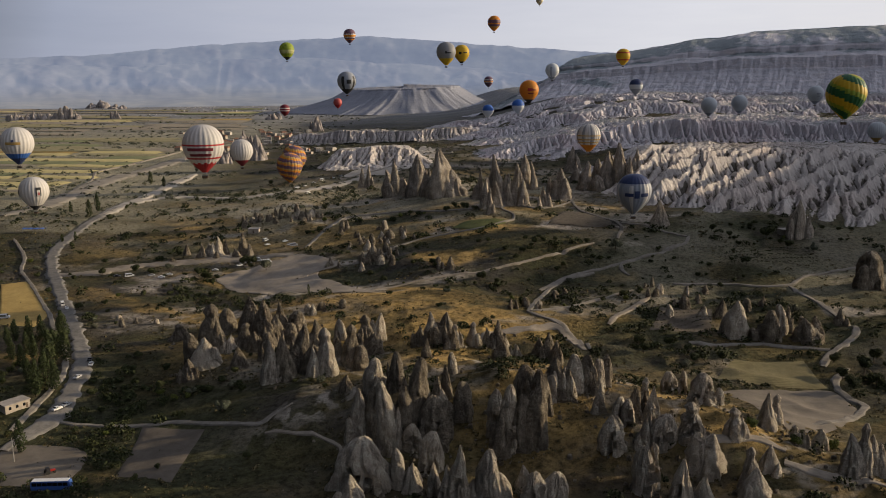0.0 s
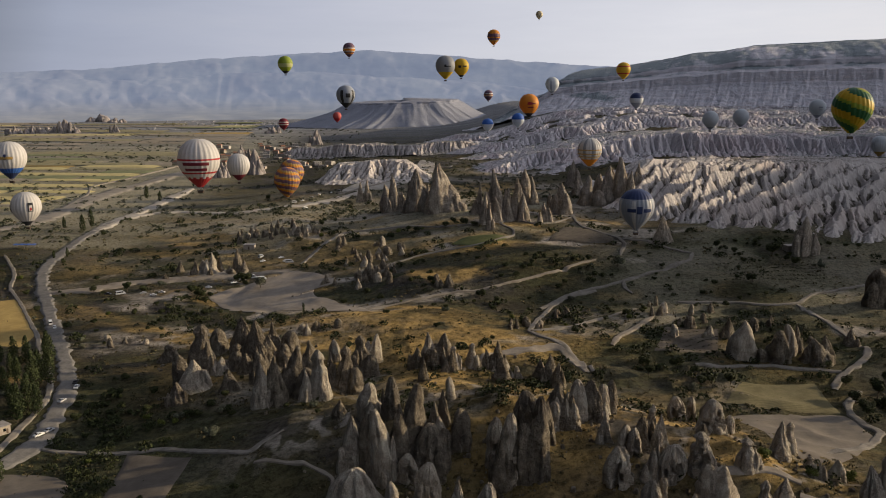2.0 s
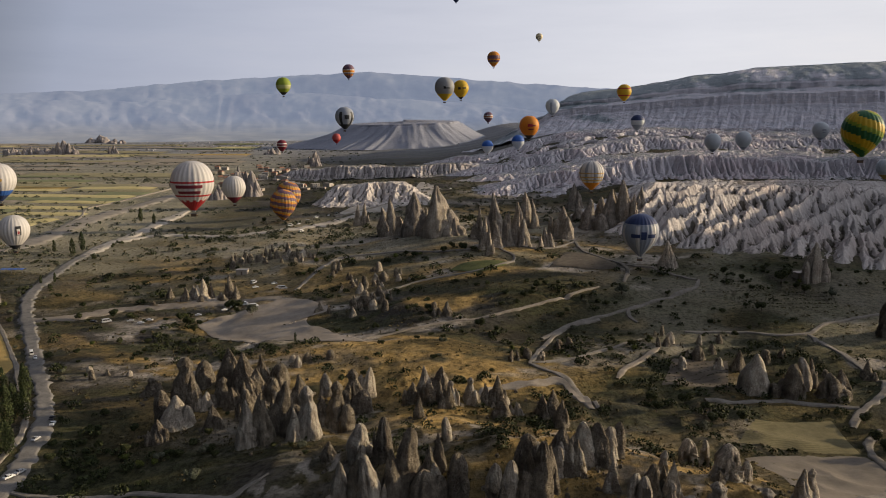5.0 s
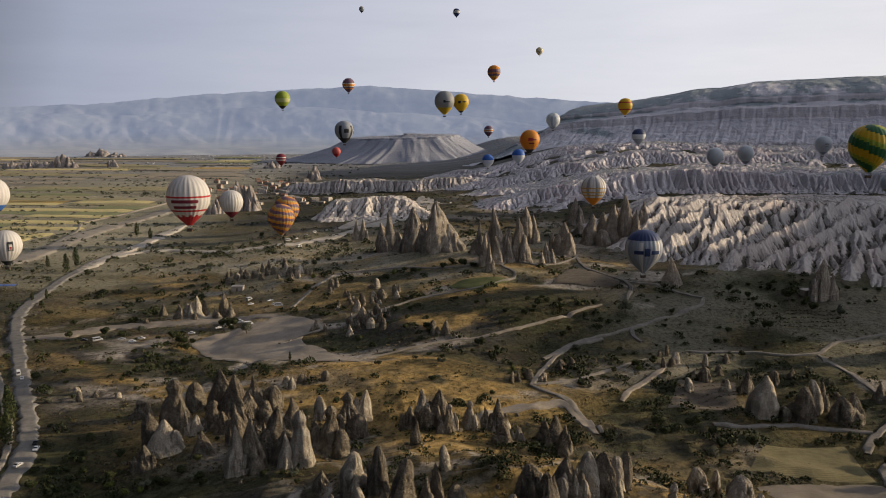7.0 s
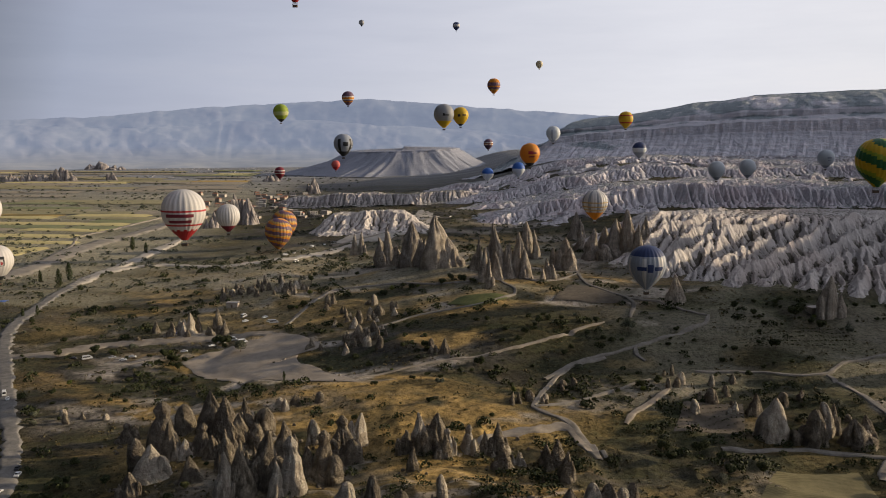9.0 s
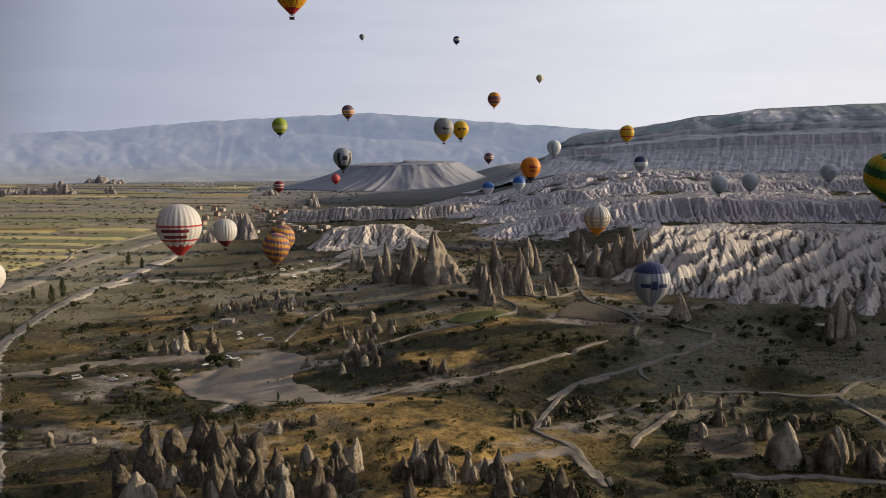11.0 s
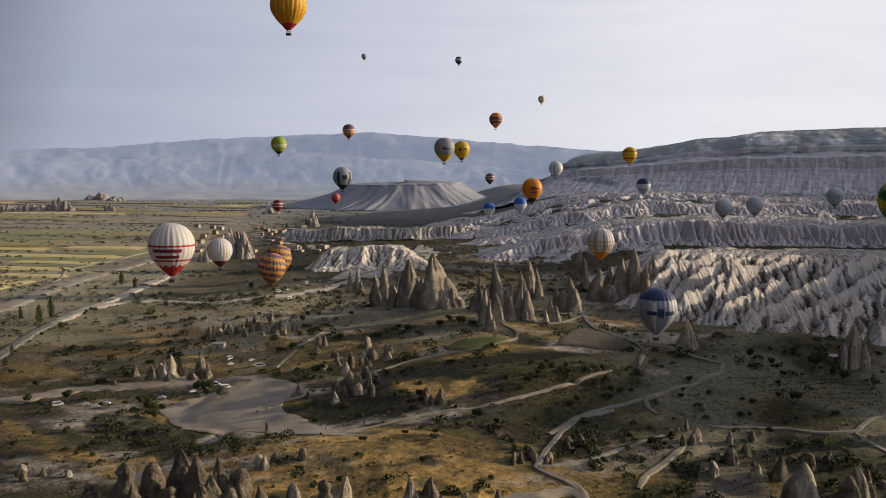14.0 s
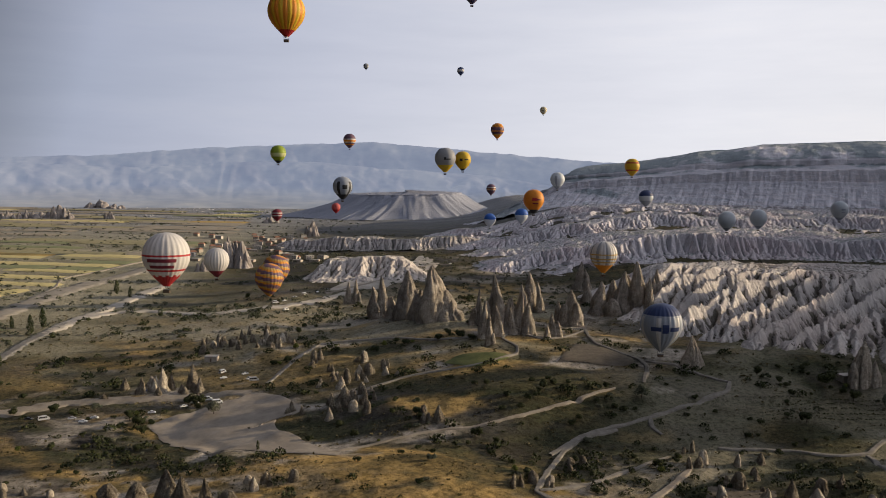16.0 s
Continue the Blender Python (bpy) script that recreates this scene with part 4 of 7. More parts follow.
GREAT_CHIMNEYS = [(-2.9, 698.2, 41.2, 19.2), (-22.2, 722.6, 37.2, 18.6), (-45.0, 758.3, 33.8, 12.3), (-83.4, 900.7, 24.5, 8.6), (7.3, 698.3, 21.9, 16.6), (-11.2, 694.9, 15.6, 39.6), (30.4, 680.3, 26.1, 5.8), (32.8, 634.4, 25.4, 7.9), (36.2, 616.9, 14.8, 5.3), (43.5, 656.1, 40.7, 13.8), (49.6, 651.6, 25.6, 11.2), (76.7, 769.5, 33.1, 11.8), (59.1, 655.9, 33.9, 15.0), (100.8, 704.6, 26.6, 12.9), (79.9, 645.4, 16.8, 9.3), (157.3, 1002.6, 32.5, 14.4), (164.1, 747.8, 42.5, 18.2), (183.8, 774.5, 33.2, 11.4), (150.3, 751.7, 34.9, 18.2), (131.5, 755.1, 26.3, 14.6), (153.3, 573.8, 17.9, 11.4), (238.1, 540.6, 24.9, 12.4)]
FAR_ROCKS = [(-304.6, 1270.5, 45.3, 60.0), (-280.5, 1256.6, 24.2, 32.2), (-321.9, 1259.0, 22.5, 32.5), (-326.6, 1226.6, 21.9, 21.2), (-325.9, 1208.1, 16.6, 26.1), (-1360.0, 2625.2, 28.3, 69.7), (-1320.1, 2661.1, 28.7, 57.7), (-1248.3, 2655.8, 25.1, 89.5), (-1208.1, 2651.3, 46.4, 48.5), (-1175.4, 2647.3, 30.4, 40.2), (-1584.8, 3828.2, 38.5, 126.3), (-1477.0, 3733.7, 22.6, 83.5), (-1060.7, 2673.8, 28.9, 39.9), (-225.8, 1232.9, 19.5, 34.9), (-309.6, 2008.7, 36.8, 36.7), (-535.0, 2610.0, 21.2, 55.4)]
SADDLE_MASS = [(0.9, 350.1, 9.8, 15.3), (-5.4, 351.0, 8.4, 10.2), (24.3, 358.4, 7.6, 10.5), (50.0, 264.7, 8.1, 12.0), (39.9, 261.5, 10.1, 11.8), (27.3, 258.8, 10.1, 9.7), (61.2, 249.1, 8.7, 11.5), (62.9, 233.2, 10.2, 11.0), (85.4, 257.1, 4.9, 12.0), (-3.2, 249.4, 9.9, 11.4), (-16.3, 250.6, 13.9, 11.6), (-23.7, 251.0, 12.9, 9.6), (-53.4, 322.5, 10.4, 14.5), (-66.3, 341.4, 10.3, 15.3), (-82.9, 360.7, 10.8, 16.2), (-41.3, 340.6, 10.4, 12.6)]
CHIMNEY_FLANKS = [(-90.9, 901.0, 24.5, 6.9), (-50.8, 766.9, 27.8, 9.5), (-36.4, 744.9, 19.3, 10.6), (-28.2, 734.3, 29.2, 9.1), (-14.7, 704.0, 23.1, 9.4), (-7.3, 700.1, 34.6, 8.6), (2.4, 695.2, 27.6, 9.2), (11.1, 692.2, 16.5, 8.6), (26.1, 680.5, 10.5, 6.5), (40.4, 681.8, 29.5, 7.8), (41.9, 645.1, 23.1, 8.6), (52.3, 650.4, 20.1, 7.5), (63.6, 650.4, 20.1, 8.7), (85.0, 762.6, 29.7, 7.3), (94.4, 711.5, 20.9, 8.2), (105.1, 700.0, 20.6, 8.1), (132.3, 809.2, 20.8, 9.3), (143.4, 762.3, 30.2, 11.0), (158.3, 755.3, 35.1, 10.3), (168.1, 737.7, 33.8, 8.6), (198.3, 802.9, 26.2, 9.4), (98.2, 702.9, 11.3, 4.8), (75.8, 637.8, 10.8, 4.3)]
VALLEY_ROCKS_A = [(-77.2, 600.6, 5.1, 4.9), (-48.0, 605.2, 3.1, 5.8), (-76.4, 607.1, 8.6, 4.4), (-30.9, 586.0, 6.4, 3.0), (-45.7, 582.5, 5.8, 5.2), (-44.4, 603.5, 7.3, 4.8), (-73.8, 612.7, 8.0, 4.5), (-39.2, 579.0, 6.8, 5.8), (-64.3, 590.8, 5.4, 6.0), (-34.2, 540.4, 3.4, 3.0), (-30.6, 520.2, 5.7, 3.2), (-44.4, 534.1, 4.5, 4.3), (-40.4, 508.7, 5.9, 5.2), (-32.5, 501.2, 5.7, 2.7), (-32.4, 501.2, 6.8, 4.0), (-38.8, 537.8, 6.9, 4.3), (-52.6, 554.8, 7.2, 5.9), (-55.0, 520.4, 4.7, 2.7), (-135.2, 667.3, 8.7, 3.1), (-128.3, 704.7, 8.1, 4.5), (-108.2, 652.8, 6.3, 7.0), (-142.3, 707.0, 7.4, 3.2), (-145.2, 695.9, 7.4, 3.7)]
VALLEY_ROCKS_B = [(-187.8, 551.1, 4.4, 6.0), (-148.3, 567.4, 5.3, 4.4), (-158.8, 557.2, 5.7, 4.7), (-144.7, 562.0, 5.1, 5.1), (-184.1, 571.8, 8.1, 4.5), (-170.4, 581.5, 5.2, 4.8), (123.1, 422.5, 4.8, 2.1), (139.9, 432.3, 5.0, 3.0), (137.8, 419.7, 2.3, 2.1), (134.6, 411.6, 3.1, 3.1), (141.0, 438.5, 3.8, 2.9), (131.8, 425.2, 3.4, 3.0), (150.4, 454.8, 4.8, 4.3), (138.0, 450.8, 5.8, 2.7), (34.7, 409.0, 4.9, 2.0), (37.9, 412.3, 5.5, 3.0), (50.5, 418.9, 3.5, 3.6), (50.3, 411.4, 3.0, 2.1), (43.1, 417.7, 5.4, 4.1), (34.9, 412.7, 5.4, 3.5), (49.0, 414.9, 2.7, 2.6), (181.6, 399.3, 3.4, 3.1), (168.8, 396.7, 5.6, 2.3), (149.6, 379.7, 5.2, 4.4)]
VALLEY_ROCKS_C = [(115.0, 443.9, 6.2, 2.6), (119.7, 447.0, 5.1, 3.5), (117.6, 462.7, 3.4, 2.3), (121.9, 463.8, 6.0, 2.2), (122.9, 451.5, 6.3, 4.7), (3.9, 489.1, 2.6, 4.4), (-3.7, 493.4, 5.6, 3.8), (-1.1, 484.8, 5.3, 3.1), (-2.8, 485.9, 4.7, 4.5), (-64.3, 410.9, 4.3, 4.0), (-67.6, 404.8, 5.7, 3.9), (-53.1, 410.8, 4.6, 4.1), (-71.4, 410.9, 3.2, 3.2), (-62.2, 408.1, 5.2, 1.8), (-71.5, 412.0, 2.6, 2.0), (-132.1, 397.8, 2.4, 3.2), (-162.4, 413.2, 3.5, 3.8), (-151.4, 411.9, 2.9, 2.8), (-167.3, 406.8, 4.9, 3.0), (-172.2, 415.1, 3.6, 3.7), (67.4, 441.3, 5.7, 3.7), (62.1, 443.0, 4.4, 4.0), (60.5, 433.0, 4.2, 2.6), (62.3, 432.7, 2.5, 3.1)]
ROAD_MAIN = (10, [(-155.8, 266.9), (-154.3, 286.8), (-152.9, 301.5), (-155.2, 318.4), (-160.8, 342.6), (-178.1, 381.2), (-200.1, 419.2), (-236, 485), (-267, 542), (-286, 586), (-299, 648), (-311, 730), (-316, 791)])
ROAD_BRANCH_A = (9, [(-316, 791), (-302, 840), (-265, 854), (-213, 834), (-170, 856), (-139, 886), (-108, 944), (-75, 1025), (-39, 1144), (-36, 1311)])
ROAD_BRANCH_B = (8, [(-311, 730), (-316, 815), (-319, 926), (-328, 1074)])
ROAD_RIVER = (24, [(-405, 735), (-392, 784), (-403, 882), (-416, 1023), (-408, 1167), (-411, 1336)])
ROAD_FAR_TRACK = (4.1, [(-392, 751), (-406, 862), (-432, 994), (-468, 1105), (-461, 1201), (-454, 1417)])
ROAD_SIDE = (3.4, [(-192.1, 387.2), (-214.1, 426.2), (-239.1, 466.2), (-266, 508), (-285, 536), (-301, 572), (-338, 630)])
ROAD_POPLAR = (3.4, [(-162.5, 285.2), (-163.3, 305.2), (-164.8, 328.4), (-170.5, 349.0), (-189.1, 387.2)])
ROAD_LOT_TRACK = (16, [(-255, 520), (-230, 526), (-207, 544), (-174, 550), (-140, 557), (-105, 559)])
ROAD_VALLEY_PATH = (2.4, [(-47.0, 450.2), (-28.0, 460.2), (-2, 474), (26, 484), (63, 506), (100, 533)])
ROAD_RIDGE_PATH = (2.7, [(-59, 515), (-47, 532), (-33, 549), (-10, 563), (26, 569), (47, 588), (52, 603), (45, 632), (55, 655), (73, 635), (106, 666)])
ROAD_RIDGE_PATH_B = (3.1, [(106, 666), (107, 622), (125, 583), (146, 570), (158, 546), (164, 540)])
ROAD_RIDGE_LINK = (3.4, [(125, 583), (126, 569), (117, 539)])
ROAD_CROSS = (3.4, [(165, 540), (159, 528), (147, 521), (112, 500), (89, 490), (73, 479), (58.0, 452.2), (43.1, 407.6)])
ROAD_CROSS_B = (3.4, [(111, 499), (110, 490), (113, 483)])
ROAD_CROSS_C = (2.7, [(45.0, 408.4), (64.0, 418.0), (86.0, 438.2), (109.1, 457.2)])
ROAD_CROSS_W = (6.1, [(55.0, 457.2), (73, 479), (92, 488)])
ROAD_GULLY = (4.2, [(83.0, 395.8), (89.0, 406.8), (102.1, 425.2), (116.1, 445.2)])
ROAD_MID_PATH = (6.1, [(11.8, 357.1), (25.0, 373.6), (42.6, 380.7), (53.9, 387.1), (58.9, 378.3), (63.4, 350.6)])
ROAD_LINK = (4.0, [(43.5, 407.5), (50, 398), (58, 388), (63, 372), (66, 352)])
ROAD_EAST = (2.7, [(135.1, 467.2), (161.1, 466.2), (181.0, 458.0), (200.1, 460.2), (216, 474), (234, 482), (261, 494)])
ROAD_EAST_B = (4.8, [(200.0, 458.0), (202.1, 438.2), (202.1, 406.2), (204.0, 389.0), (197.0, 377.0), (183.0, 364.0), (173.0, 353.0), (169.0, 346.0)])
ROAD_EAST_C = (4.1, [(114.9, 366.3), (143.6, 371.1), (164.0, 369.0), (181.0, 365.0)])
ROAD_EAST_D = (4.8, [(179.0, 344.0), (166.0, 328.0), (162.1, 309.1), (162.0, 296.0), (145.2, 275.7), (128.2, 265.3)])
ROAD_LANE = (3.4, [(-148.7, 296.1), (-127.2, 292.4), (-111.9, 291.0), (-101.6, 292.5), (-80.4, 280.8), (-67.3, 275.0), (-63.0, 279.3), (-56.4, 284.9)])
ROAD_LANE_B = (2.0, [(-62.6, 265.4), (-52.4, 262.9), (-40.9, 256.3), (-34.6, 249.1), (-33.5, 241.7)])
ROAD_SHOULDER = (4.1, [(77.1, 233.7), (86.9, 232.4), (96.1, 233.9), (103.3, 229.3)])
ROAD_SHOULDER_B = (4.8, [(101.0, 224.8), (108.5, 221.0), (116.4, 218.1), (127.3, 216.3)])
ROAD_HILL_PATH = (3.4, [(-100, 574), (-91, 614), (-78, 653), (-39, 661), (2, 640), (34, 647)])
ROAD_WHITE_PATH = (8.2, [(-123, 958), (-88, 1017), (-49, 1102), (-21, 1225), (13, 1236)])
ROAD_SCAR = (3.4, [(-45.2, 270.0), (-36.1, 279.8), (-28.2, 285.7), (-20.9, 299.2), (-15.8, 332.6)])
ROAD_SCAR_B = (2.7, [(-57.2, 268.0), (-46.4, 277.2), (-39.5, 284.2)])
AREA_CAR_PARK = [(-145, 509), (-133, 524), (-105, 558), (-88, 553), (-68, 515), (-79, 501), (-44.0, 451.2), (-74.0, 456.2), (-105.1, 464.2), (-134, 487)]
AREA_PLOUGHED_PLOT = [(-104.8, 239.8), (-114.9, 290.7), (-88.1, 280.5), (-85.3, 233.8)]
AREA_STUBBLE_FIELD = [(113.4, 322.6), (129.5, 349.1), (163.0, 352.0), (160.0, 321.0), (138.9, 319.8)]
AREA_BARE_LOT = [(110.7, 310.4), (137.9, 317.8), (159.1, 317.2), (157.8, 291.6), (135.1, 263.4), (114.8, 253.6), (113.3, 282.7)]
AREA_GOLDEN_FIELD = [(-281, 502), (-266, 510), (-215.1, 427.2), (-212.1, 405.2), (-234.1, 412.2)]
AREA_GREEN_PLOT = [(6, 580), (19, 592), (43, 589), (46, 582), (26, 565)]
AREA_YARD = [(-141.5, 237.8), (-156.8, 266.9), (-148.5, 273.4), (-126.9, 266.9), (-121.7, 239.4)]
AREA_VINEYARD = [(101.4, 386.9), (116.1, 422.2), (143.1, 420.2), (131.7, 386.1)]
AREA_VINEYARD_B = [(75, 576), (93, 619), (115, 599), (120, 577)]
AREA_PALE_BANK = [(-125, 971), (-105, 1050), (-50, 1112), (-38, 1400), (-4, 1240), (-33, 1070), (-72, 983)]
TREES_WEST = [(-224, 521, 5.6), (-203, 523, 8.0), (-192, 520, 7.1), (-183, 530, 6.4), (-152, 508, 8.3), (-160, 517, 7.7), (-145, 498, 6.7), (-156.1, 446.2, 4.7), (-132.5, 330.9, 4.2), (-122.1, 340.7, 5.3), (-85.8, 295.5, 5.5), (-119.1, 323.7, 5.6), (-65.6, 250.1, 3.5), (-107.9, 253.1, 3.4), (-92.8, 244.0, 2.8), (-96.4, 232.9, 3.9), (-36, 475, 4.8), (-62, 503, 4.3), (-7, 494, 6.3), (-19, 493, 5.6), (22, 472, 6.7), (31.0, 465.2, 4.7), (50, 509, 5.8), (59, 520, 8.1), (112, 522, 9.1), (95, 531, 5.3), (101.1, 443.2, 6.5), (112.1, 454.2, 4.7), (105.2, 363.2, 7.7), (90.3, 352.3, 6.3), (91.1, 366.4, 7.1)]
TREES_EAST = [(104.0, 333.9, 6.1), (111.1, 344.2, 4.8), (123.2, 344.1, 6.4), (187, 492, 8.2), (183, 548, 7.3), (215, 534, 12.2), (223, 518, 8.0), (238, 514, 7.2), (183.0, 337.0, 10.6), (169.0, 318.0, 8.5), (171.0, 332.0, 7.1), (182.0, 325.0, 8.7), (193.0, 349.0, 9.3), (176.0, 351.0, 6.3), (181.1, 408.2, 7.0), (204.1, 397.2, 4.5), (97.4, 241.8, 5.1), (109.5, 235.8, 4.7), (122.3, 239.6, 5.7), (122.0, 224.5, 5.8), (-196, 922, 9.2), (-51, 863, 12.1), (2, 637, 7.1), (16, 641, 9.0), (-101, 688, 7.8), (9, 649, 6.4), (192, 539, 5.6), (-130, 543, 10.3), (-117, 523, 9.9), (-137, 543, 7.9), (-46.6, 299.6, 3.1)]
POPLARS = [(-210.1, 382.2, 11.9), (-204.1, 384.2, 13.2), (-199.1, 386.2, 12.5), (-184.1, 377.2, 17.5), (-176.4, 352.7, 16.5), (-171.4, 351.8, 14.9), (-175.5, 345.0, 17.8), (-168.4, 325.6, 15.5), (-167.1, 314.7, 16.5), (-161.7, 320.2, 13.8), (-198.1, 369.2, 9.5), (-190.1, 386.2, 11.1), (-211.1, 377.2, 9.8), (-187.2, 354.3, 12.2), (-187.4, 343.7, 11.9), (-197.2, 354.3, 11.1), (-176.1, 327.0, 11.4), (-346, 749, 10.9), (-319, 726, 16.3), (-324, 756, 16.9), (-348, 966, 16.5), (-324, 941, 13.1), (-149.1, 266.5, 12.6), (-286, 622, 7.6), (-294, 617, 7.1), (-334, 1103, 16.9), (-79.0, 461.2, 4.9), (-338, 1135, 15.6)]
CARS_ROAD = [(-161.5, 354.0), (-158.6, 348.3), (-158.5, 334.0), (-153.9, 304.5), (-152.0, 308.8), (-217.1, 448.2), (-210.1, 438.2)]
CARS_LOT = [(-134, 545), (-129, 552), (-120, 541), (-138, 538), (-179, 518), (-182, 511), (-190, 516), (-203, 512), (-211, 512), (-151, 525)]
CARS_FAR = [(-109, 581), (-118, 596), (-113, 585), (-160, 886), (-153, 896), (-146, 915), (-139, 929), (-129, 952), (-123, 983), (-141, 843), (-135, 1113), (13, 1236), (-134, 602), (-130, 590)]
ALL_ROADS = (ROAD_MAIN, ROAD_BRANCH_A, ROAD_BRANCH_B, ROAD_RIVER, ROAD_FAR_TRACK, ROAD_SIDE, ROAD_POPLAR, ROAD_LOT_TRACK, ROAD_VALLEY_PATH, ROAD_RIDGE_PATH, ROAD_RIDGE_PATH_B, ROAD_RIDGE_LINK, ROAD_CROSS, ROAD_CROSS_B, ROAD_CROSS_C, ROAD_CROSS_W, ROAD_GULLY, ROAD_MID_PATH, ROAD_EAST, ROAD_EAST_B, ROAD_EAST_C, ROAD_EAST_D, ROAD_LANE, ROAD_LANE_B, ROAD_SHOULDER, ROAD_SHOULDER_B, ROAD_HILL_PATH, ROAD_WHITE_PATH, ROAD_SCAR, ROAD_SCAR_B, ROAD_LINK)
ALL_AREAS = (AREA_CAR_PARK, AREA_PLOUGHED_PLOT, AREA_STUBBLE_FIELD, AREA_BARE_LOT, AREA_GOLDEN_FIELD, AREA_GREEN_PLOT, AREA_YARD, AREA_VINEYARD, AREA_VINEYARD_B, AREA_PALE_BANK)
# ---- rock spires ----
def ridged(x, y, octaves, seed):
    """Noise with sharp crests, 0 to 1."""
    total, amp, norm = 0.0, 1.0, 0.0
    for k in range(octaves):
        total = total + amp * (1 - np.abs(2 * vnoise(x * 2 ** k, y * 2 ** k, seed + k) - 1))
        norm += amp
        amp *= 0.5
    return total / norm


def spire_points(h, w, seed, style, segs, rings, caves=()):
    rnd = random.Random(seed)
    th = np.linspace(0, 2 * np.pi, segs, endpoint=False)
    t = np.linspace(0, 1, rings) ** 0.9
    if style == "cone":
        prof = 1.02 * (1 - t ** rnd.uniform(1.25, 2.0)) + 0.05
    elif style == "point":
        prof = 0.98 * (1 - t) ** rnd.uniform(0.75, 1.0) + 0.25 * np.clip(0.25 - t, 0, 1) + 0.03
    elif style == "column":
        prof = np.sqrt(np.clip(1 - np.clip((t - 0.45) / 0.55, 0, 1) ** rnd.uniform(1.6, 2.6), 0, 1)) * (1.02 - 0.24 * t)
    else:                                   # capped: a neck below a harder head
        prof = (1 - t) ** 0.75 * 0.9 + 0.1
        prof = prof + 0.15 * np.exp(-((t - 0.88) / 0.06) ** 2) - 0.08 * np.exp(-((t - 0.74) / 0.06) ** 2)
    prof[-1] = 0.01
    K, A = np.meshgrid(t, th, indexing="ij")
    ell, turn = rnd.uniform(0.6, 0.98), rnd.uniform(-0.6, 0.6)
    q = seed * 1.7
    ca, sa = np.cos(A), np.sin(A)
    tall = h / w
    ribs = ridged(ca * 1.6 + q + 0.2 * K, sa * 1.6 + 4 + 0.15 * K, 2, seed % 89)
    lumps = fbm(ca * 1.4 + q + 3, sa * 1.4 + K * tall * 1.8, 4, seed % 97) - 0.5
    crack = smooth(ridged(ca * 2.7 + q + 0.35 * K, sa * 2.7 + 0.3 * K * tall, 2, seed % 83), 0.8, 0.97)
    ledge = ridged(K * tall * 3.2 + 0.4 * ca, 0.5 * sa + q, 2, seed % 79) - 0.5
    R = prof[:, None] * w / 2 * (0.82 + 0.2 * ribs * (1 - 0.3 * K) + 0.52 * lumps - 0.3 * crack + 0.1 * ledge + 0.22 * (fbm(ca * 5 + q, sa * 5 + K * tall * 5, 3, seed % 73) - 0.5))
    lean, lt = rnd.uniform(0.0, 0.13) * h, rnd.uniform(0, 6.28)
    X, Y = R * np.cos(A - turn), R * np.sin(A - turn) * ell
    X, Y = X * math.cos(turn) - Y * math.sin(turn), X * math.sin(turn) + Y * math.cos(turn)
    X = X + lean * math.cos(lt) * K ** 1.4 + 0.14 * w * (fbm(K * 3 + q, K * 0, 2, 7) - 0.5)
    Y = Y + lean * math.sin(lt) * K ** 1.4
    Z = -0.1 * h - 1.4 + (h * 1.1 + 1.4) * K + 0.09 * h * (fbm(ca * 2 + q, sa * 2 + K * 3, 3, seed % 71) - 0.5) * (K > 0.05) * (K < 0.98)
    for ang, ck, cw, ch in caves:             # openings cut into the face
        da = np.abs((A - ang + np.pi) % (2 * np.pi) - np.pi) * R
        hit = (da < cw / 2) & (np.abs(K - ck) * h < ch / 2)
        X, Y = np.where(hit, X * 0.1, X), np.where(hit, Y * 0.1, Y)
    return np.stack([X, Y, Z], -1)


def spire_mesh(name, h, w, seed, material, style, segs=18, rings=16, caves=()):
    """A fairy chimney: a ribbed, pitted cone or column of tuff, sunk a little into the ground."""
    return grid_mesh(name, spire_points(h, w, seed, style, segs, rings, caves), material, wrap=True, soft=not caves)


def massif(h, w, seed, material):
    """Many peaks grown together, each a part."""
    rnd = random.Random(seed)
    root = new("rock_massif")
    for k in range(9):
        hk = h * (1.0 if k == 0 else rnd.uniform(0.35, 0.9))
        ob = new("peak", spire_mesh("peak", hk, w * rnd.uniform(0.3, 0.48), seed + k * 13, material, rnd.choice(("cone", "column", "point")), 28, 24))
        ob.parent = root
        if k:
            ob.location = (rnd.uniform(-0.36, 0.36) * w, rnd.uniform(-0.22, 0.22) * w, 0)
    return root


COUNT = [0]


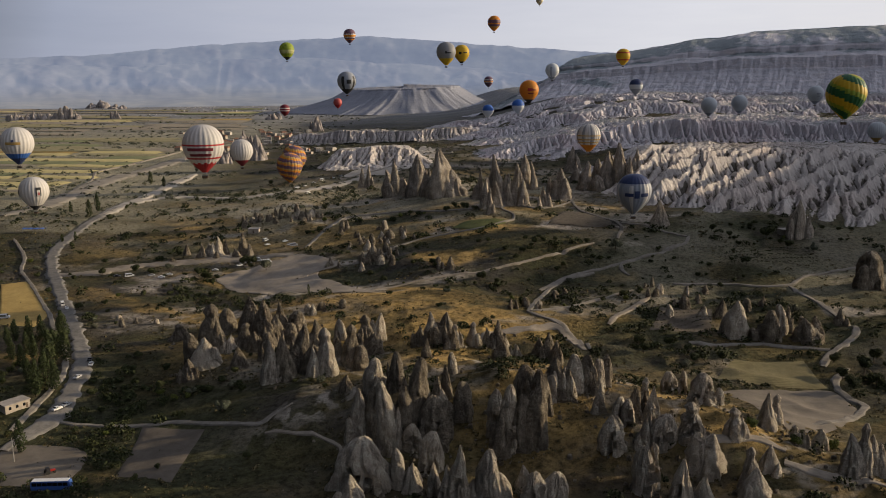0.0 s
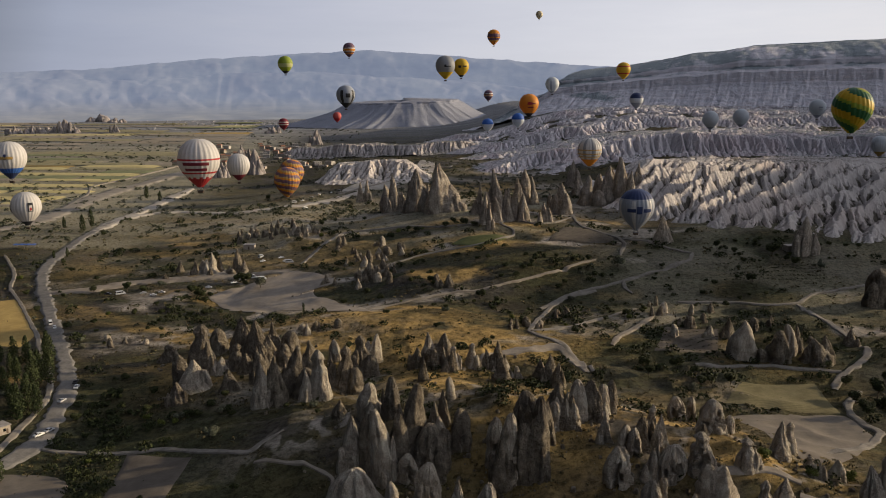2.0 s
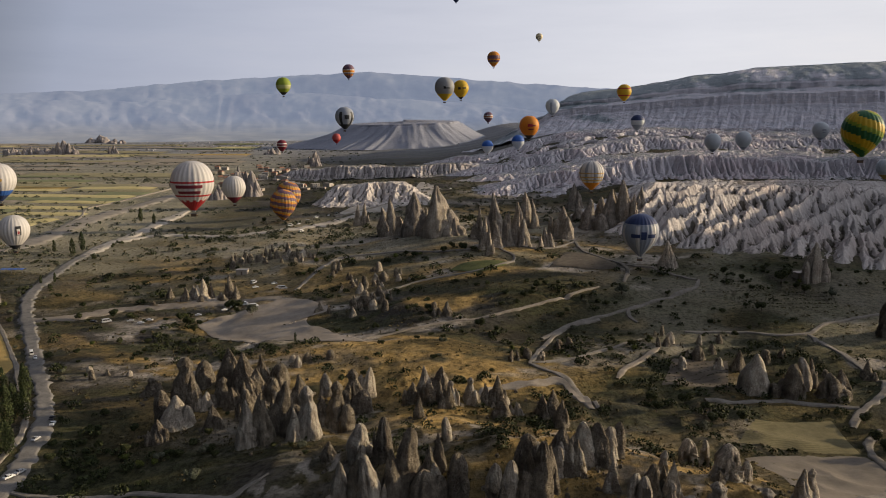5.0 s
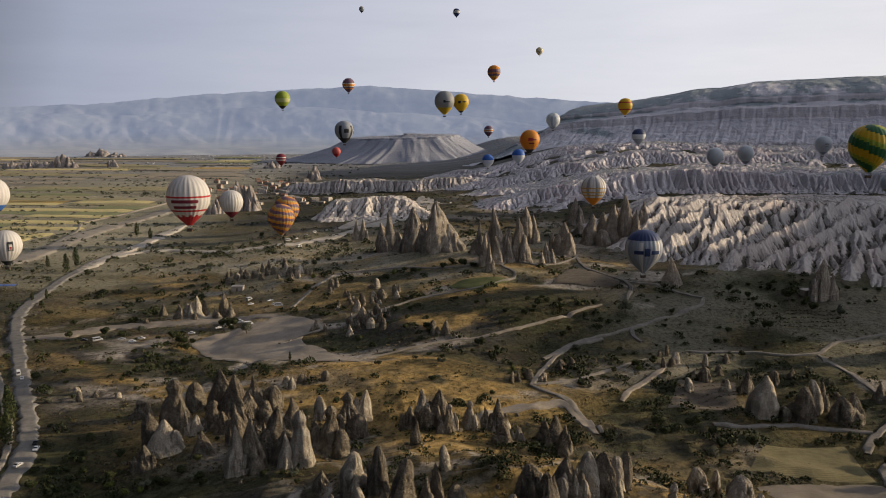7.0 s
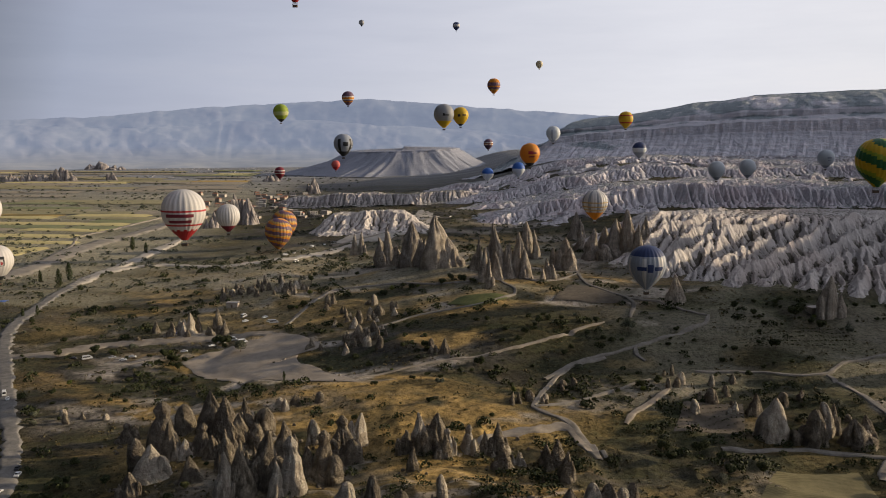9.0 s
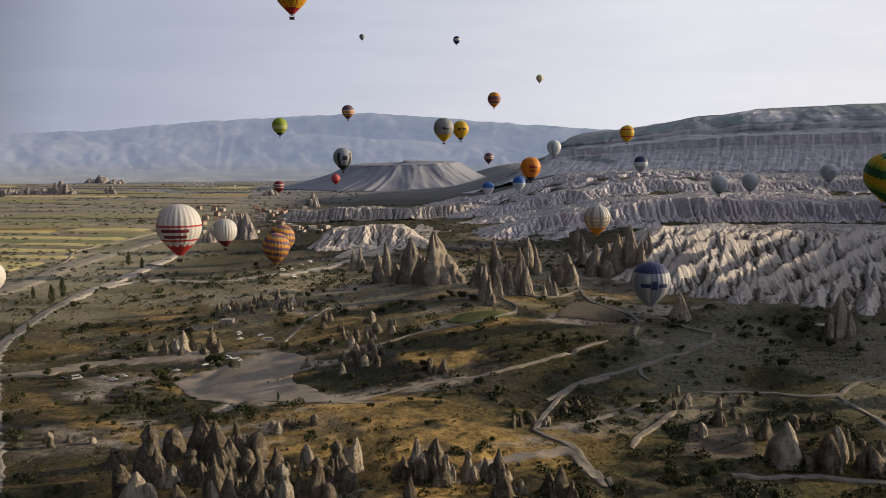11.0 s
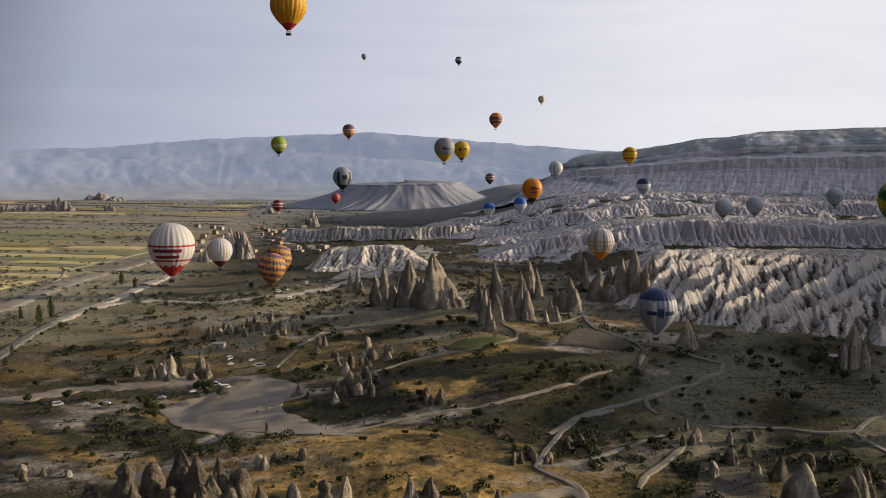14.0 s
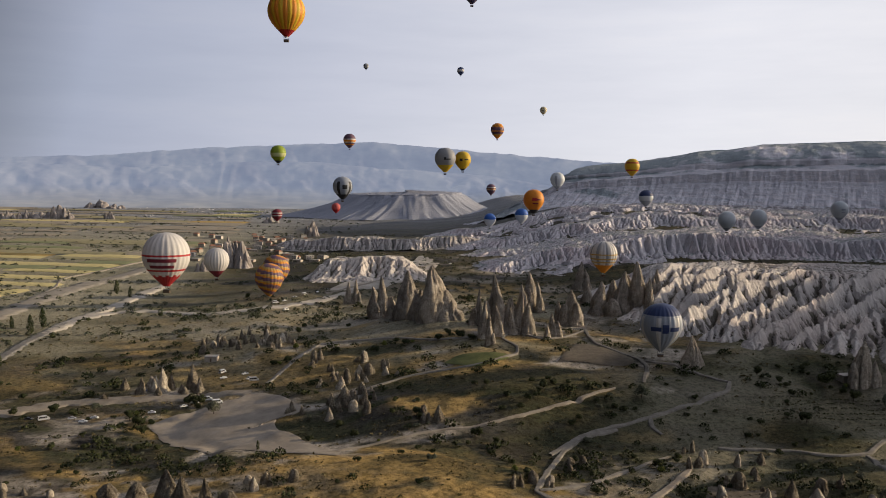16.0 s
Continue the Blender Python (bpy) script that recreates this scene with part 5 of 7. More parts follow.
def build_spires(rows, group, label, styles, material, segs=18, rings=16, caves=0.0, buttress=True):
    for x, y, h, w in rows:
        COUNT[0] += 1
        seed = COUNT[0] * 37
        rnd = random.Random(seed)
        style = rnd.choice(styles)
        if w > h * 1.1:
            style = "massif"
        holes = []
        if rnd.random() < caves:
            for _ in range(rnd.randint(2, 5)):
                holes.append((4.712 + rnd.uniform(-0.9, 0.9), rnd.uniform(0.2, 0.66), rnd.uniform(1.3, 2.5), rnd.uniform(1.6, 2.8)))
        sg, rg = (44, 40) if holes else (segs, rings)
        mt = material if rnd.random() < 0.72 else (MAT_ROCK_PALE if material is MAT_ROCK else material)
        if style == "massif":
            ob = massif(h, w, seed, mt)
        else:
            ob = new("rock_spire", spire_mesh("rock_spire", h, w * 1.25, seed, mt, style, sg, rg, holes))
            if w > 4.5 and buttress and not holes:
                for k in range(rnd.randint(1, 3)):
                    bh = h * rnd.uniform(0.35, 0.8)
                    side = new("buttress", spire_mesh("buttress", bh, w * rnd.uniform(0.45, 0.8), seed + 7 + k, mt, rnd.choice(("cone", "column")), 28, 24))
                    side.parent = ob
                    side.location = (rnd.choice((-1, 1)) * w * rnd.uniform(0.25, 0.5), -w * rnd.uniform(-0.1, 0.35), -0.5)
        ob.location = (x, y, float(height(x, y)))
        text = label
        if holes:
            text = label.replace("rock spire", "rock spire with caves")
        elif mt is MAT_ROCK_PALE:
            text = label.replace("grey-brown", "pale weathered")
        if style == "massif":
            text = text.replace("rock spire", "rock massif")
        tagged(ob, text, "rock spire", group)


NEAR = ["cone", "column", "column", "cone", "capped"]
build_spires(LEFT_CLUSTER, "left cluster of spires", "grey-brown tuff rock spire rising from dark shrubs", NEAR, MAT_ROCK, 40, 34)
build_spires(LEFT_CLUSTER_FRINGE, "left cluster of spires", "small grey-brown tuff rock spire beside taller ones", NEAR, MAT_ROCK, 34, 28)
build_spires(MIDDLE_CLUSTER, "middle cluster of spires", "tall smooth grey-brown tuff rock spire in a tight cluster", ["column", "column", "cone"], MAT_ROCK, 42, 38)
build_spires(SADDLE_ROCKS, "rocks on the saddle", "jagged grey-brown rock spire on the golden saddle", ["cone", "cone", "capped"], MAT_ROCK, 36, 30)
build_spires(TALL_CLUSTER, "tall cluster of spires", "tall grey-brown tuff rock spire with sunlit edge", ["column", "cone", "column"], MAT_ROCK, 42, 38, 0.3)
build_spires(RIGHT_CLUSTER, "right cluster of spires", "grey-brown tuff rock spire on a grassy shoulder", ["cone", "column", "capped"], MAT_ROCK_PALE, 40, 34, 0.8)
build_spires(FIELD_EDGE_ROCKS, "rocks by the field", "grey-brown tuff rock spire beside a bare field", ["cone", "cone", "capped"], MAT_ROCK_PALE, 40, 34, 0.1)
build_spires(NEAR_CLUSTER, "near cluster of spires", "grey-brown tuff rock spire over a cave dwelling yard", ["column", "cone"], MAT_ROCK_PALE, 44, 38, 0.85)
build_spires(RIGHT_SPIRES, "spires in the scrub", "grey-brown tuff rock spire standing in scrub", ["cone", "cone", "column"], MAT_ROCK, 30, 26)
build_spires(VALLEY_SPIRES, "valley spires", "small grey-brown tuff rock spire beside the car park", ["cone", "point"], MAT_ROCK, 22, 20)
build_spires([(x, y, h, w * 1.1) for x, y, h, w in GREAT_CHIMNEYS if w < 30], "great chimneys", "great brown pointed tuff rock spire on the far hillside", ["point", "point", "cone"], MAT_ROCK_FAR, 40, 34, buttress=True)
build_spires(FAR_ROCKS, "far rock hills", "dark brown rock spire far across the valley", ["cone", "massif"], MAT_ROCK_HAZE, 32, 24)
build_spires(SADDLE_MASS, "rock masses", "broad grey-brown rock spire cluster among the spires", ["massif"], MAT_ROCK, 30, 18)
build_spires([(x, y, h * 0.9, w * 1.25) for x, y, h, w in CHIMNEY_FLANKS], "great chimneys", "jagged brown tuff rock spire beside a greater one", ["point", "point", "cone"], MAT_ROCK_FAR, 26, 22, buttress=False)
rnd_rocks = random.Random(31)
HILLSIDE_ROCKS = [(rnd_rocks.uniform(-168, -98), rnd_rocks.gauss(668, 9), rnd_rocks.uniform(3.5, 8), rnd_rocks.uniform(2.8, 5)) for _ in range(30)]
HILLSIDE_ROCKS += [(rnd_rocks.uniform(-75, -12), rnd_rocks.gauss(572, 10), rnd_rocks.uniform(3, 7), rnd_rocks.uniform(2.5, 4.5)) for _ in range(18)]
for rows in (VALLEY_ROCKS_A, VALLEY_ROCKS_B, VALLEY_ROCKS_C, HILLSIDE_ROCKS):
    build_spires(rows, "small valley rocks", "small weathered tuff rock spire in the scrub", ["cone", "column"], MAT_ROCK, 14, 12, buttress=False)
# ---- roads and plots ----
build_road("road", (ROAD_MAIN[0] * 0.84, ROAD_MAIN[1]), "wide grey gravel road", MAT_MAIN_ROAD)
for spec in (ROAD_BRANCH_A, ROAD_BRANCH_B):
    build_road("road", (13, spec[1]), "wide pale dirt road across the plain", MAT_BANK)
build_road("dry_riverbed", (24, ROAD_RIVER[1]), "pale dry riverbed winding through the fields", MAT_RIVER)
for spec in (ROAD_LINK, ROAD_FAR_TRACK, ROAD_SIDE, ROAD_POPLAR, ROAD_EAST, ROAD_EAST_B, ROAD_EAST_C, ROAD_EAST_D, ROAD_LANE, ROAD_CROSS, ROAD_CROSS_B, ROAD_CROSS_C,
             ROAD_CROSS_W, ROAD_RIDGE_PATH, ROAD_RIDGE_PATH_B, ROAD_RIDGE_LINK, ROAD_HILL_PATH):
    build_road("dirt_track", (spec[0] * 0.8, spec[1]), "narrow pale dirt track over the steppe", MAT_ROAD)
for spec in (ROAD_VALLEY_PATH, ROAD_LANE_B, ROAD_SHOULDER, ROAD_SHOULDER_B, ROAD_GULLY, ROAD_MID_PATH, ROAD_WHITE_PATH, ROAD_LOT_TRACK):
    build_road("footpath", (spec[0] * 0.8, spec[1]), "worn footpath over pale tuff and soil", MAT_TRACK)
build_area("car_park", AREA_CAR_PARK, "packed dirt car park on the valley floor", "car park", MAT_LOT, lift=0.3, ragged=0.5)
build_area("ploughed_plot", AREA_PLOUGHED_PLOT, "dark bare ploughed plot with a few bushes", "field", MAT_PLOUGHED, ragged=0.05)
build_area("stubble_field", AREA_STUBBLE_FIELD, "pale mown stubble field with rows", "field", MAT_STUBBLE, ragged=0.05)
build_area("bare_lot", AREA_BARE_LOT, "bare grey dirt lot beside the field", "field", MAT_PLOT)
build_area("golden_field", AREA_GOLDEN_FIELD, "golden ripe wheat field beside the road", "field", MAT_GOLD, ragged=0.05)
build_area("green_plot", AREA_GREEN_PLOT, "dark green crop plot on the hillside", "field", MAT_GREENFIELD, lift=0.4)
build_area("yard", AREA_YARD, "bare dirt yard beside the road", "yard", MAT_PLOT)
build_area("vineyard", AREA_VINEYARD, "small vineyard of rows on bare soil", "field", MAT_VINE, ragged=0.05)
build_area("vineyard", AREA_VINEYARD_B, "small vineyard of dotted vines on bare soil", "field", MAT_VINE, lift=0.4)
build_area("pale_bank", AREA_PALE_BANK, "bare white tuff bank beside the road", "bank", MAT_BANK, lift=0.4)


def build_strip_fields():
    rnd = random.Random(5)
    mats = ((MAT_YELLOW, "yellow mown strip field"), (MAT_GOLD, "golden wheat strip field"), (MAT_OLIVE, "olive fallow strip field"),
            (MAT_FIELD_GREEN, "dull green strip field"), (MAT_BROWN, "brown fallow strip field"))
    y = 830.0
    while y < 3500:
        d = y * 0.03 * rnd.uniform(0.6, 1.5)
        x = -0.62 * y - 30
        right = -440 - (y - 830) * 0.03 - 0.16 * max(0, y - 1900)
        while x < right:
            w = rnd.uniform(70, 260) * y / 1100
            x1 = min(x + w, right + rnd.uniform(-20, 10))
            if x1 - x > 40 and rnd.random() < (0.86 if y < 1700 else 0.5):
                mt, text = rnd.choices(mats, (5, 2, 3, 1.3, 2) if y < 1500 else (0.5, 0.1, 3, 2, 4))[0]
                X, Y = np.meshgrid(np.linspace(x, x1 - 4, 16), np.linspace(y, y + d - 3, 6), indexing="ij")
                Y = Y + (X + 600) * -0.08
                X = X + 5 * (fbm(Y / 25, X * 0 + x, 2, 7) - 0.5)
                Z = height(X, Y) + 0.5 + y * 0.0009
                Z[0] -= 1.2
                Z[-1] -= 1.2
                Z[:, 0] -= 1.2
                Z[:, -1] -= 1.2
                structure("strip_field", grid_mesh("strip_field", np.stack([X, Y, Z], -1), mt), text + " on the plain", "field")
            x = x1 + rnd.uniform(0, 14)
        y += d


build_strip_fields()
# ---- plants ----
def leaf_material(name, dark, pale):
    m, nt, b = nodes_of(name)
    geo = nt.nodes.new("ShaderNodeNewGeometry")
    c = ramp_node(nt, geo.outputs["Random Per Island"], ((0.1, dark), (0.9, pale)))
    info = nt.nodes.new("ShaderNodeObjectInfo")
    tone = ramp_node(nt, info.outputs["Random"], ((0.0, (0.75, 0.8, 0.75)), (1.0, (1.25, 1.15, 1.05))))
    nt.links.new(mix_node(nt, 1.0, c, tone, "MULTIPLY"), b.inputs["Base Color"])
    b.inputs["Roughness"].default_value = 0.8
    b.inputs["Specular IOR Level"].default_value = 0.2
    return m


MAT_LEAF = leaf_material("dark_leaves", (0.018, 0.024, 0.01), (0.06, 0.07, 0.026))
MAT_LEAF_GREY = leaf_material("silver_leaves", (0.07, 0.078, 0.055), (0.15, 0.155, 0.115))
MAT_LEAF_BRIGHT = leaf_material("bright_leaves", (0.045, 0.06, 0.014), (0.13, 0.15, 0.035))
MAT_LEAF_POPLAR = leaf_material("poplar_leaves", (0.02, 0.03, 0.012), (0.06, 0.075, 0.028))
# Paler leaves for the far hedgerows and thickets.
MAT_LEAF_PLAIN = leaf_material("pale_far_leaves", (0.06, 0.07, 0.05), (0.12, 0.125, 0.09))
MAT_BARK = plain_material("bark", (0.11, 0.085, 0.065), 0.9, 0, 0.4, 6.0)
MAT_SCRUB = leaf_material("dry_scrub", (0.05, 0.048, 0.026), (0.14, 0.12, 0.065))


def leaf_cloud(lobes, count, size, rnd):
    """Many small leaf clumps filling a few lobes (x, y, z, rx, rz): verts and faces."""
    verts, faces = [], []
    for _ in range(count):
        x, y, z, rx, rz = rnd.choice(lobes)
        d = Vector((rnd.gauss(0, 1), rnd.gauss(0, 1), rnd.gauss(0, 1))).normalized()
        k = rnd.uniform(0.45, 1.05) ** 0.6
        p = Vector((x + d.x * rx * k, y + d.y * rx * k, z + d.z * rz * k))
        n = (d + 0.8 * Vector((rnd.uniform(-1, 1), rnd.uniform(-1, 1), rnd.uniform(-1, 1)))).normalized()
        a = n.orthogonal().normalized()
        a = Matrix.Rotation(rnd.uniform(0, 6.28), 3, n) @ a
        c = n.cross(a)
        s = size * rnd.uniform(0.6, 1.35)
        i = len(verts)
        verts += [p + a * s, p + c * s * 0.8 + n * s * 0.3, p - a * s, p - c * s * 0.8 + n * s * 0.3, p + n * s * 0.55]
        faces += [(i, i + 1, i + 4), (i + 1, i + 2, i + 4), (i + 2, i + 3, i + 4), (i + 3, i, i + 4)]
    return verts, faces


def mesh_of(name, verts, faces, material):
    me = bpy.data.meshes.new(name)
    me.from_pydata([tuple(v) for v in verts], [], faces)
    me.materials.append(material)
    return me


def trunk_mesh(name, h, r, limbs, rnd):
    bm = bmesh.new()

    def limb(a, b, r0, r1):
        a, b = Vector(a), Vector(b)
        q = (b - a).to_track_quat("Z", "Y")
        ring = []
        for p, rad in ((a, r0), ((a + b) / 2 + Vector((rnd.uniform(-.1, .1) * r0 * 4, rnd.uniform(-.1, .1) * r0 * 4, 0)), (r0 + r1) / 2), (b, r1)):
            ring.append([bm.verts.new(p + q @ Vector((math.cos(k * 1.0472) * rad, math.sin(k * 1.0472) * rad, 0))) for k in range(6)])
        for u, v in zip(ring, ring[1:]):
            for k in range(6):
                bm.faces.new((u[k], u[(k + 1) % 6], v[(k + 1) % 6], v[k]))
    limb((0, 0, -0.4), (0, 0, h), r, r * 0.7)
    for _ in range(limbs):
        an = rnd.uniform(0, 6.28)
        limb((0, 0, h * rnd.uniform(0.6, 1.0)), (math.cos(an) * h * 0.8, math.sin(an) * h * 0.8, h * rnd.uniform(1.4, 2.0)), r * 0.55, r * 0.2)
    me = bpy.data.meshes.new(name)
    bm.to_mesh(me)
    bm.free()
    me.materials.append(MAT_BARK)
    return me


def plant_kind(thing, seed, material, kind):
    """A unit plant, one metre wide: crown and trunk."""
    rnd = random.Random(seed)
    root = new(thing)
    lobes = []
    if kind == "poplar":
        for k in range(9):
            z = 0.16 + k * 0.095
            lobes.append((rnd.uniform(-.02, .02), rnd.uniform(-.02, .02), z, 0.15 * math.sin(math.pi * (0.2 + 0.75 * k / 8)) + 0.03, 0.1))
        verts, faces = leaf_cloud(lobes, 900, 0.024, rnd)
        trunk = trunk_mesh("trunk", 0.22, 0.02, 3, rnd)
    else:
        top = 0.42 if kind == "bush" else 0.62
        for k in range(7):
            an, rr = rnd.uniform(0, 6.28), rnd.uniform(0.05, 0.3)
            lobes.append((math.cos(an) * rr, math.sin(an) * rr, top * rnd.uniform(0.55, 1.05), rnd.uniform(0.14, 0.27), rnd.uniform(0.13, 0.24)))
        verts, faces = leaf_cloud(lobes, 900, 0.04, rnd)
        trunk = trunk_mesh("trunk", top * 0.5, 0.03, 4, rnd)
    crown = new("crown", mesh_of("crown", verts, faces, material))
    crown.parent = root
    tr = new("trunk", trunk)
    tr.parent = root
    return root


PLANTED = {}


def plant(kind, material, label, category, group, x, y, size, seed, thing):
    key = (kind, material.name, seed % 4)
    m = pose(x, y, float(height(x, y)) - 0.1, 0, 0, (seed * 47) % 360)
    if key not in PLANTED:
        PLANTED[key] = plant_kind(thing, seed, material, kind)
        ob = PLANTED[key]
        ob.matrix_basis = m
    else:
        ob = copy_thing(PLANTED[key], m)
    ob.scale = (size,) * 3
    ob.name = thing
    tagged(ob, label, category, group)


for i, (x, y, w) in enumerate(TREES_WEST + TREES_EAST):
    if i % 7 == 3:
        plant("tree", MAT_LEAF_GREY, "silvery grey-green tree in dry scrub", "tree", "trees of the valley", x, y, w, i, "tree")
    elif y < 260 and x > 90:
        plant("bush", MAT_LEAF_BRIGHT, "bright green bush beside pale rock", "bush", "bushes of the valley", x, y, w, i, "bush")
    else:
        plant("tree", MAT_LEAF, "dark green rounded tree on dry ground", "tree", "trees of the valley", x, y, w, i, "tree")
for i, (x, y, h) in enumerate(POPLARS):
    plant("poplar", MAT_LEAF_POPLAR, "tall narrow dark green poplar near the road", "tree", "poplars", x, y, h, i, "poplar")


def near_road(x, y, pad=2.0):
    """Whether each place lies on a road or path."""
    x, y = np.atleast_1d(np.asarray(x, float)), np.atleast_1d(np.asarray(y, float))
    hit = np.zeros(len(x), bool)
    for width, pts in ALL_ROADS:
        for (ax, ay), (bx, by) in zip(pts, pts[1:]):
            dx, dy = bx - ax, by - ay
            k = np.clip(((x - ax) * dx + (y - ay) * dy) / max(dx * dx + dy * dy, 1e-6), 0, 1)
            hit |= np.hypot(ax + dx * k - x, ay + dy * k - y) < width / 2 + pad
    return hit


def in_area(x, y):
    x, y = np.atleast_1d(np.asarray(x, float)), np.atleast_1d(np.asarray(y, float))
    hit = np.zeros(len(x), bool)
    for pts in ALL_AREAS:
        inside = np.zeros(len(x), bool)
        for (x0, y0), (x1, y1) in zip(pts, pts[1:] + pts[:1]):
            if y0 != y1:
                inside ^= ((y0 > y) != (y1 > y)) & (x < (x1 - x0) * (y - y0) / (y1 - y0) + x0)
        hit |= inside
    return hit


def wild_bushes():
    """Bushes in belts and singly over the valley."""
    rnd = random.Random(77)
    belts = ((-105, 318, 34, 14, 36), (-85, 345, 34, 14, 14), (-70, 318, 26, 10, 14), (-140, 350, 8, 45, 18), (-132, 300, 12, 18, 12), (185, 335, 28, 26, 26), (-192, 345, 22, 30, 46),
             (-150, 515, 35, 14, 20), (60, 515, 60, 28, 40), (100, 450, 22, 16, 14), (215, 530, 55, 16, 36), (240, 560, 60, 14, 26), (20, 480, 60, 16, 18), (90, 355, 24, 12, 10),
             (-20, 640, 50, 10, 20), (-120, 540, 14, 26, 14), (115, 240, 18, 14, 12), (-95, 620, 50, 30, 14), (-230, 560, 40, 60, 14), (-60, 400, 40, 18, 14), (185, 420, 30, 18, 12),
             (160, 470, 40, 20, 16), (-60, 760, 90, 40, 22), (40, 700, 60, 20, 18), (-300, 700, 60, 60, 18), (60, 420, 60, 40, 40), (110, 500, 60, 30, 34), (20, 450, 50, 25, 22), (-30, 520, 60, 30, 22), (150, 300, 40, 30, 20), (-150, 470, 40, 20, 26), (-190, 430, 40, 40, 22))
    n = 0
    verge = chain(ROAD_MAIN[1], 5.0)
    for k in range(0, len(verge) - 1, 2):                    # a broken hedge of dusty bushes along the gravel road
        a, b = verge[k], verge[k + 1]
        out = np.array([b[1] - a[1], a[0] - b[0]]) / max(np.hypot(*(b - a)), 1e-6)
        if rnd.random() < 0.6:
            p = a + out * rnd.choice((-1, 1, 1)) * rnd.uniform(6.0, 10.0)
            n += 1
            grey = rnd.random() < 0.45
            plant("bush", MAT_LEAF_GREY if grey else MAT_LEAF, "grey-green dusty bush beside the gravel road" if grey else "dark green bush beside the gravel road", "bush", "bushes of the valley", float(p[0]), float(p[1]), rnd.uniform(2.8, 6.0), n + 500, "bush")
    for cx, cy, sx, sy, count in belts:
        for _ in range(int(count * 0.5)):
            x, y = cx + rnd.gauss(0, sx * 0.6), cy + rnd.gauss(0, sy * 0.6)
            if near_road(x, y, 1.0)[0] or in_area(x, y)[0]:
                continue
            n += 1
            w = rnd.uniform(2.4, 5.6) * (1 + 0.3 * (y > 600))
            tone = rnd.random()
            if tone < 0.74:
                plant("bush", MAT_LEAF, "dark green spreading bush on dry soil", "bush", "bushes of the valley", x, y, w, n, "bush")
            elif tone < 0.9:
                plant("bush", MAT_LEAF_GREY, "grey-green dusty bush on dry soil", "bush", "bushes of the valley", x, y, w, n, "bush")
            else:
                plant("bush", MAT_LEAF_BRIGHT, "bright green bush on dry soil", "bush", "bushes of the valley", x, y, w, n, "bush")


wild_bushes()


def scatter(name, count, seed, place, make, material, label, category):
    """Small stuff strewn over the land as one mesh."""
    rnd = np.random.RandomState(seed)
    xs, ys, ss = place(rnd, count)
    zs = height(xs, ys)
    V, F, base = [], [], 0
    for x, y, z, s in zip(xs, ys, zs, ss):
        v, f = make(rnd, s)
        V.append(v + np.array([x, y, z]))
        F.append(f + base)
        base += len(v)
    V, F = np.vstack(V), np.vstack(F)
    me = bpy.data.meshes.new(name)
    me.from_pydata(V.tolist(), [], F.tolist())
    me.materials.append(material)
    tagged(new(name, me), label, category, kind="stuff")


def tuft(rnd, s, leaves=9):
    """A low shrub of a few ragged leaf clumps."""
    d = rnd.randn(leaves, 3)
    d /= np.linalg.norm(d, axis=1)[:, None]
    d[:, 2] = np.abs(d[:, 2])
    c = d * (s * rnd.uniform(0.35, 0.95, leaves) ** 0.6)[:, None] * (1, 1, 0.75) + (0, 0, s * 0.1)
    a, b = rnd.randn(leaves, 3), rnd.randn(leaves, 3)
    size = (s * rnd.uniform(0.25, 0.5, leaves) * (9 / leaves) ** 0.45)[:, None]
    a, b = a / np.linalg.norm(a, axis=1)[:, None] * size, b / np.linalg.norm(b, axis=1)[:, None] * size
    v = np.stack([c + a, c + b, c - a, c - b], 1).reshape(-1, 3)
    i = np.arange(leaves)[:, None] * 4
    return v, np.concatenate([i + (0, 1, 2), i + (0, 2, 3)])


def shrub(rnd, s):
    return tuft(rnd, s, 72)


def far_shrub(rnd, s):
    return tuft(rnd, s, 38)


def stone(rnd, s):
    a = np.linspace(0, 2 * np.pi, 7, endpoint=False) + rnd.rand()
    r = s * (0.7 + 0.5 * rnd.rand(7))
    low = np.stack([np.cos(a) * r, np.sin(a) * r, -0.3 * s * np.ones(7)], 1)
    up = np.stack([np.cos(a) * r * 0.75, np.sin(a) * r * 0.75, s * (0.4 + 0.5 * rnd.rand(7))], 1)
    v = np.vstack([low, up, [[0.1 * s, 0, s * (0.8 + 0.4 * rnd.rand())]]])
    f = [(k, (k + 1) % 7, 7 + k) for k in range(7)] + [((k + 1) % 7, 7 + (k + 1) % 7, 7 + k) for k in range(7)] + [(7 + k, 7 + (k + 1) % 7, 14) for k in range(7)]
    return v, np.array(f)


def over_valley(low, high, patch, cut, far=900, near=205):
    def place(rnd, count):
        n = count * 6
        r, a = near * (far / near) ** rnd.rand(n), rnd.uniform(-0.56, 0.56, n)
        x, y = r * np.sin(a), r * np.cos(a)
        ok = (fbm(x / patch, y / patch, 3, 61) + 0.25 * rnd.rand(n) > cut) & ~near_road(x, y, 0.5) & ~in_area(x, y)
        x, y, r = x[ok][:count], y[ok][:count], r[ok][:count]
        return x, y, rnd.uniform(low, high, len(x)) ** 2 / high * (1 + r / 900)
    return place


scatter("scrub", 9000, 4, over_valley(0.3, 0.9, 30, 0.6), tuft, MAT_SCRUB, "low dry scrub tufts over the steppe", "scrub")
scatter("dark_scrub", 1900, 14, over_valley(0.9, 2.9, 40, 0.69), shrub, MAT_LEAF, "low dark green shrubs dotted over the steppe", "scrub")


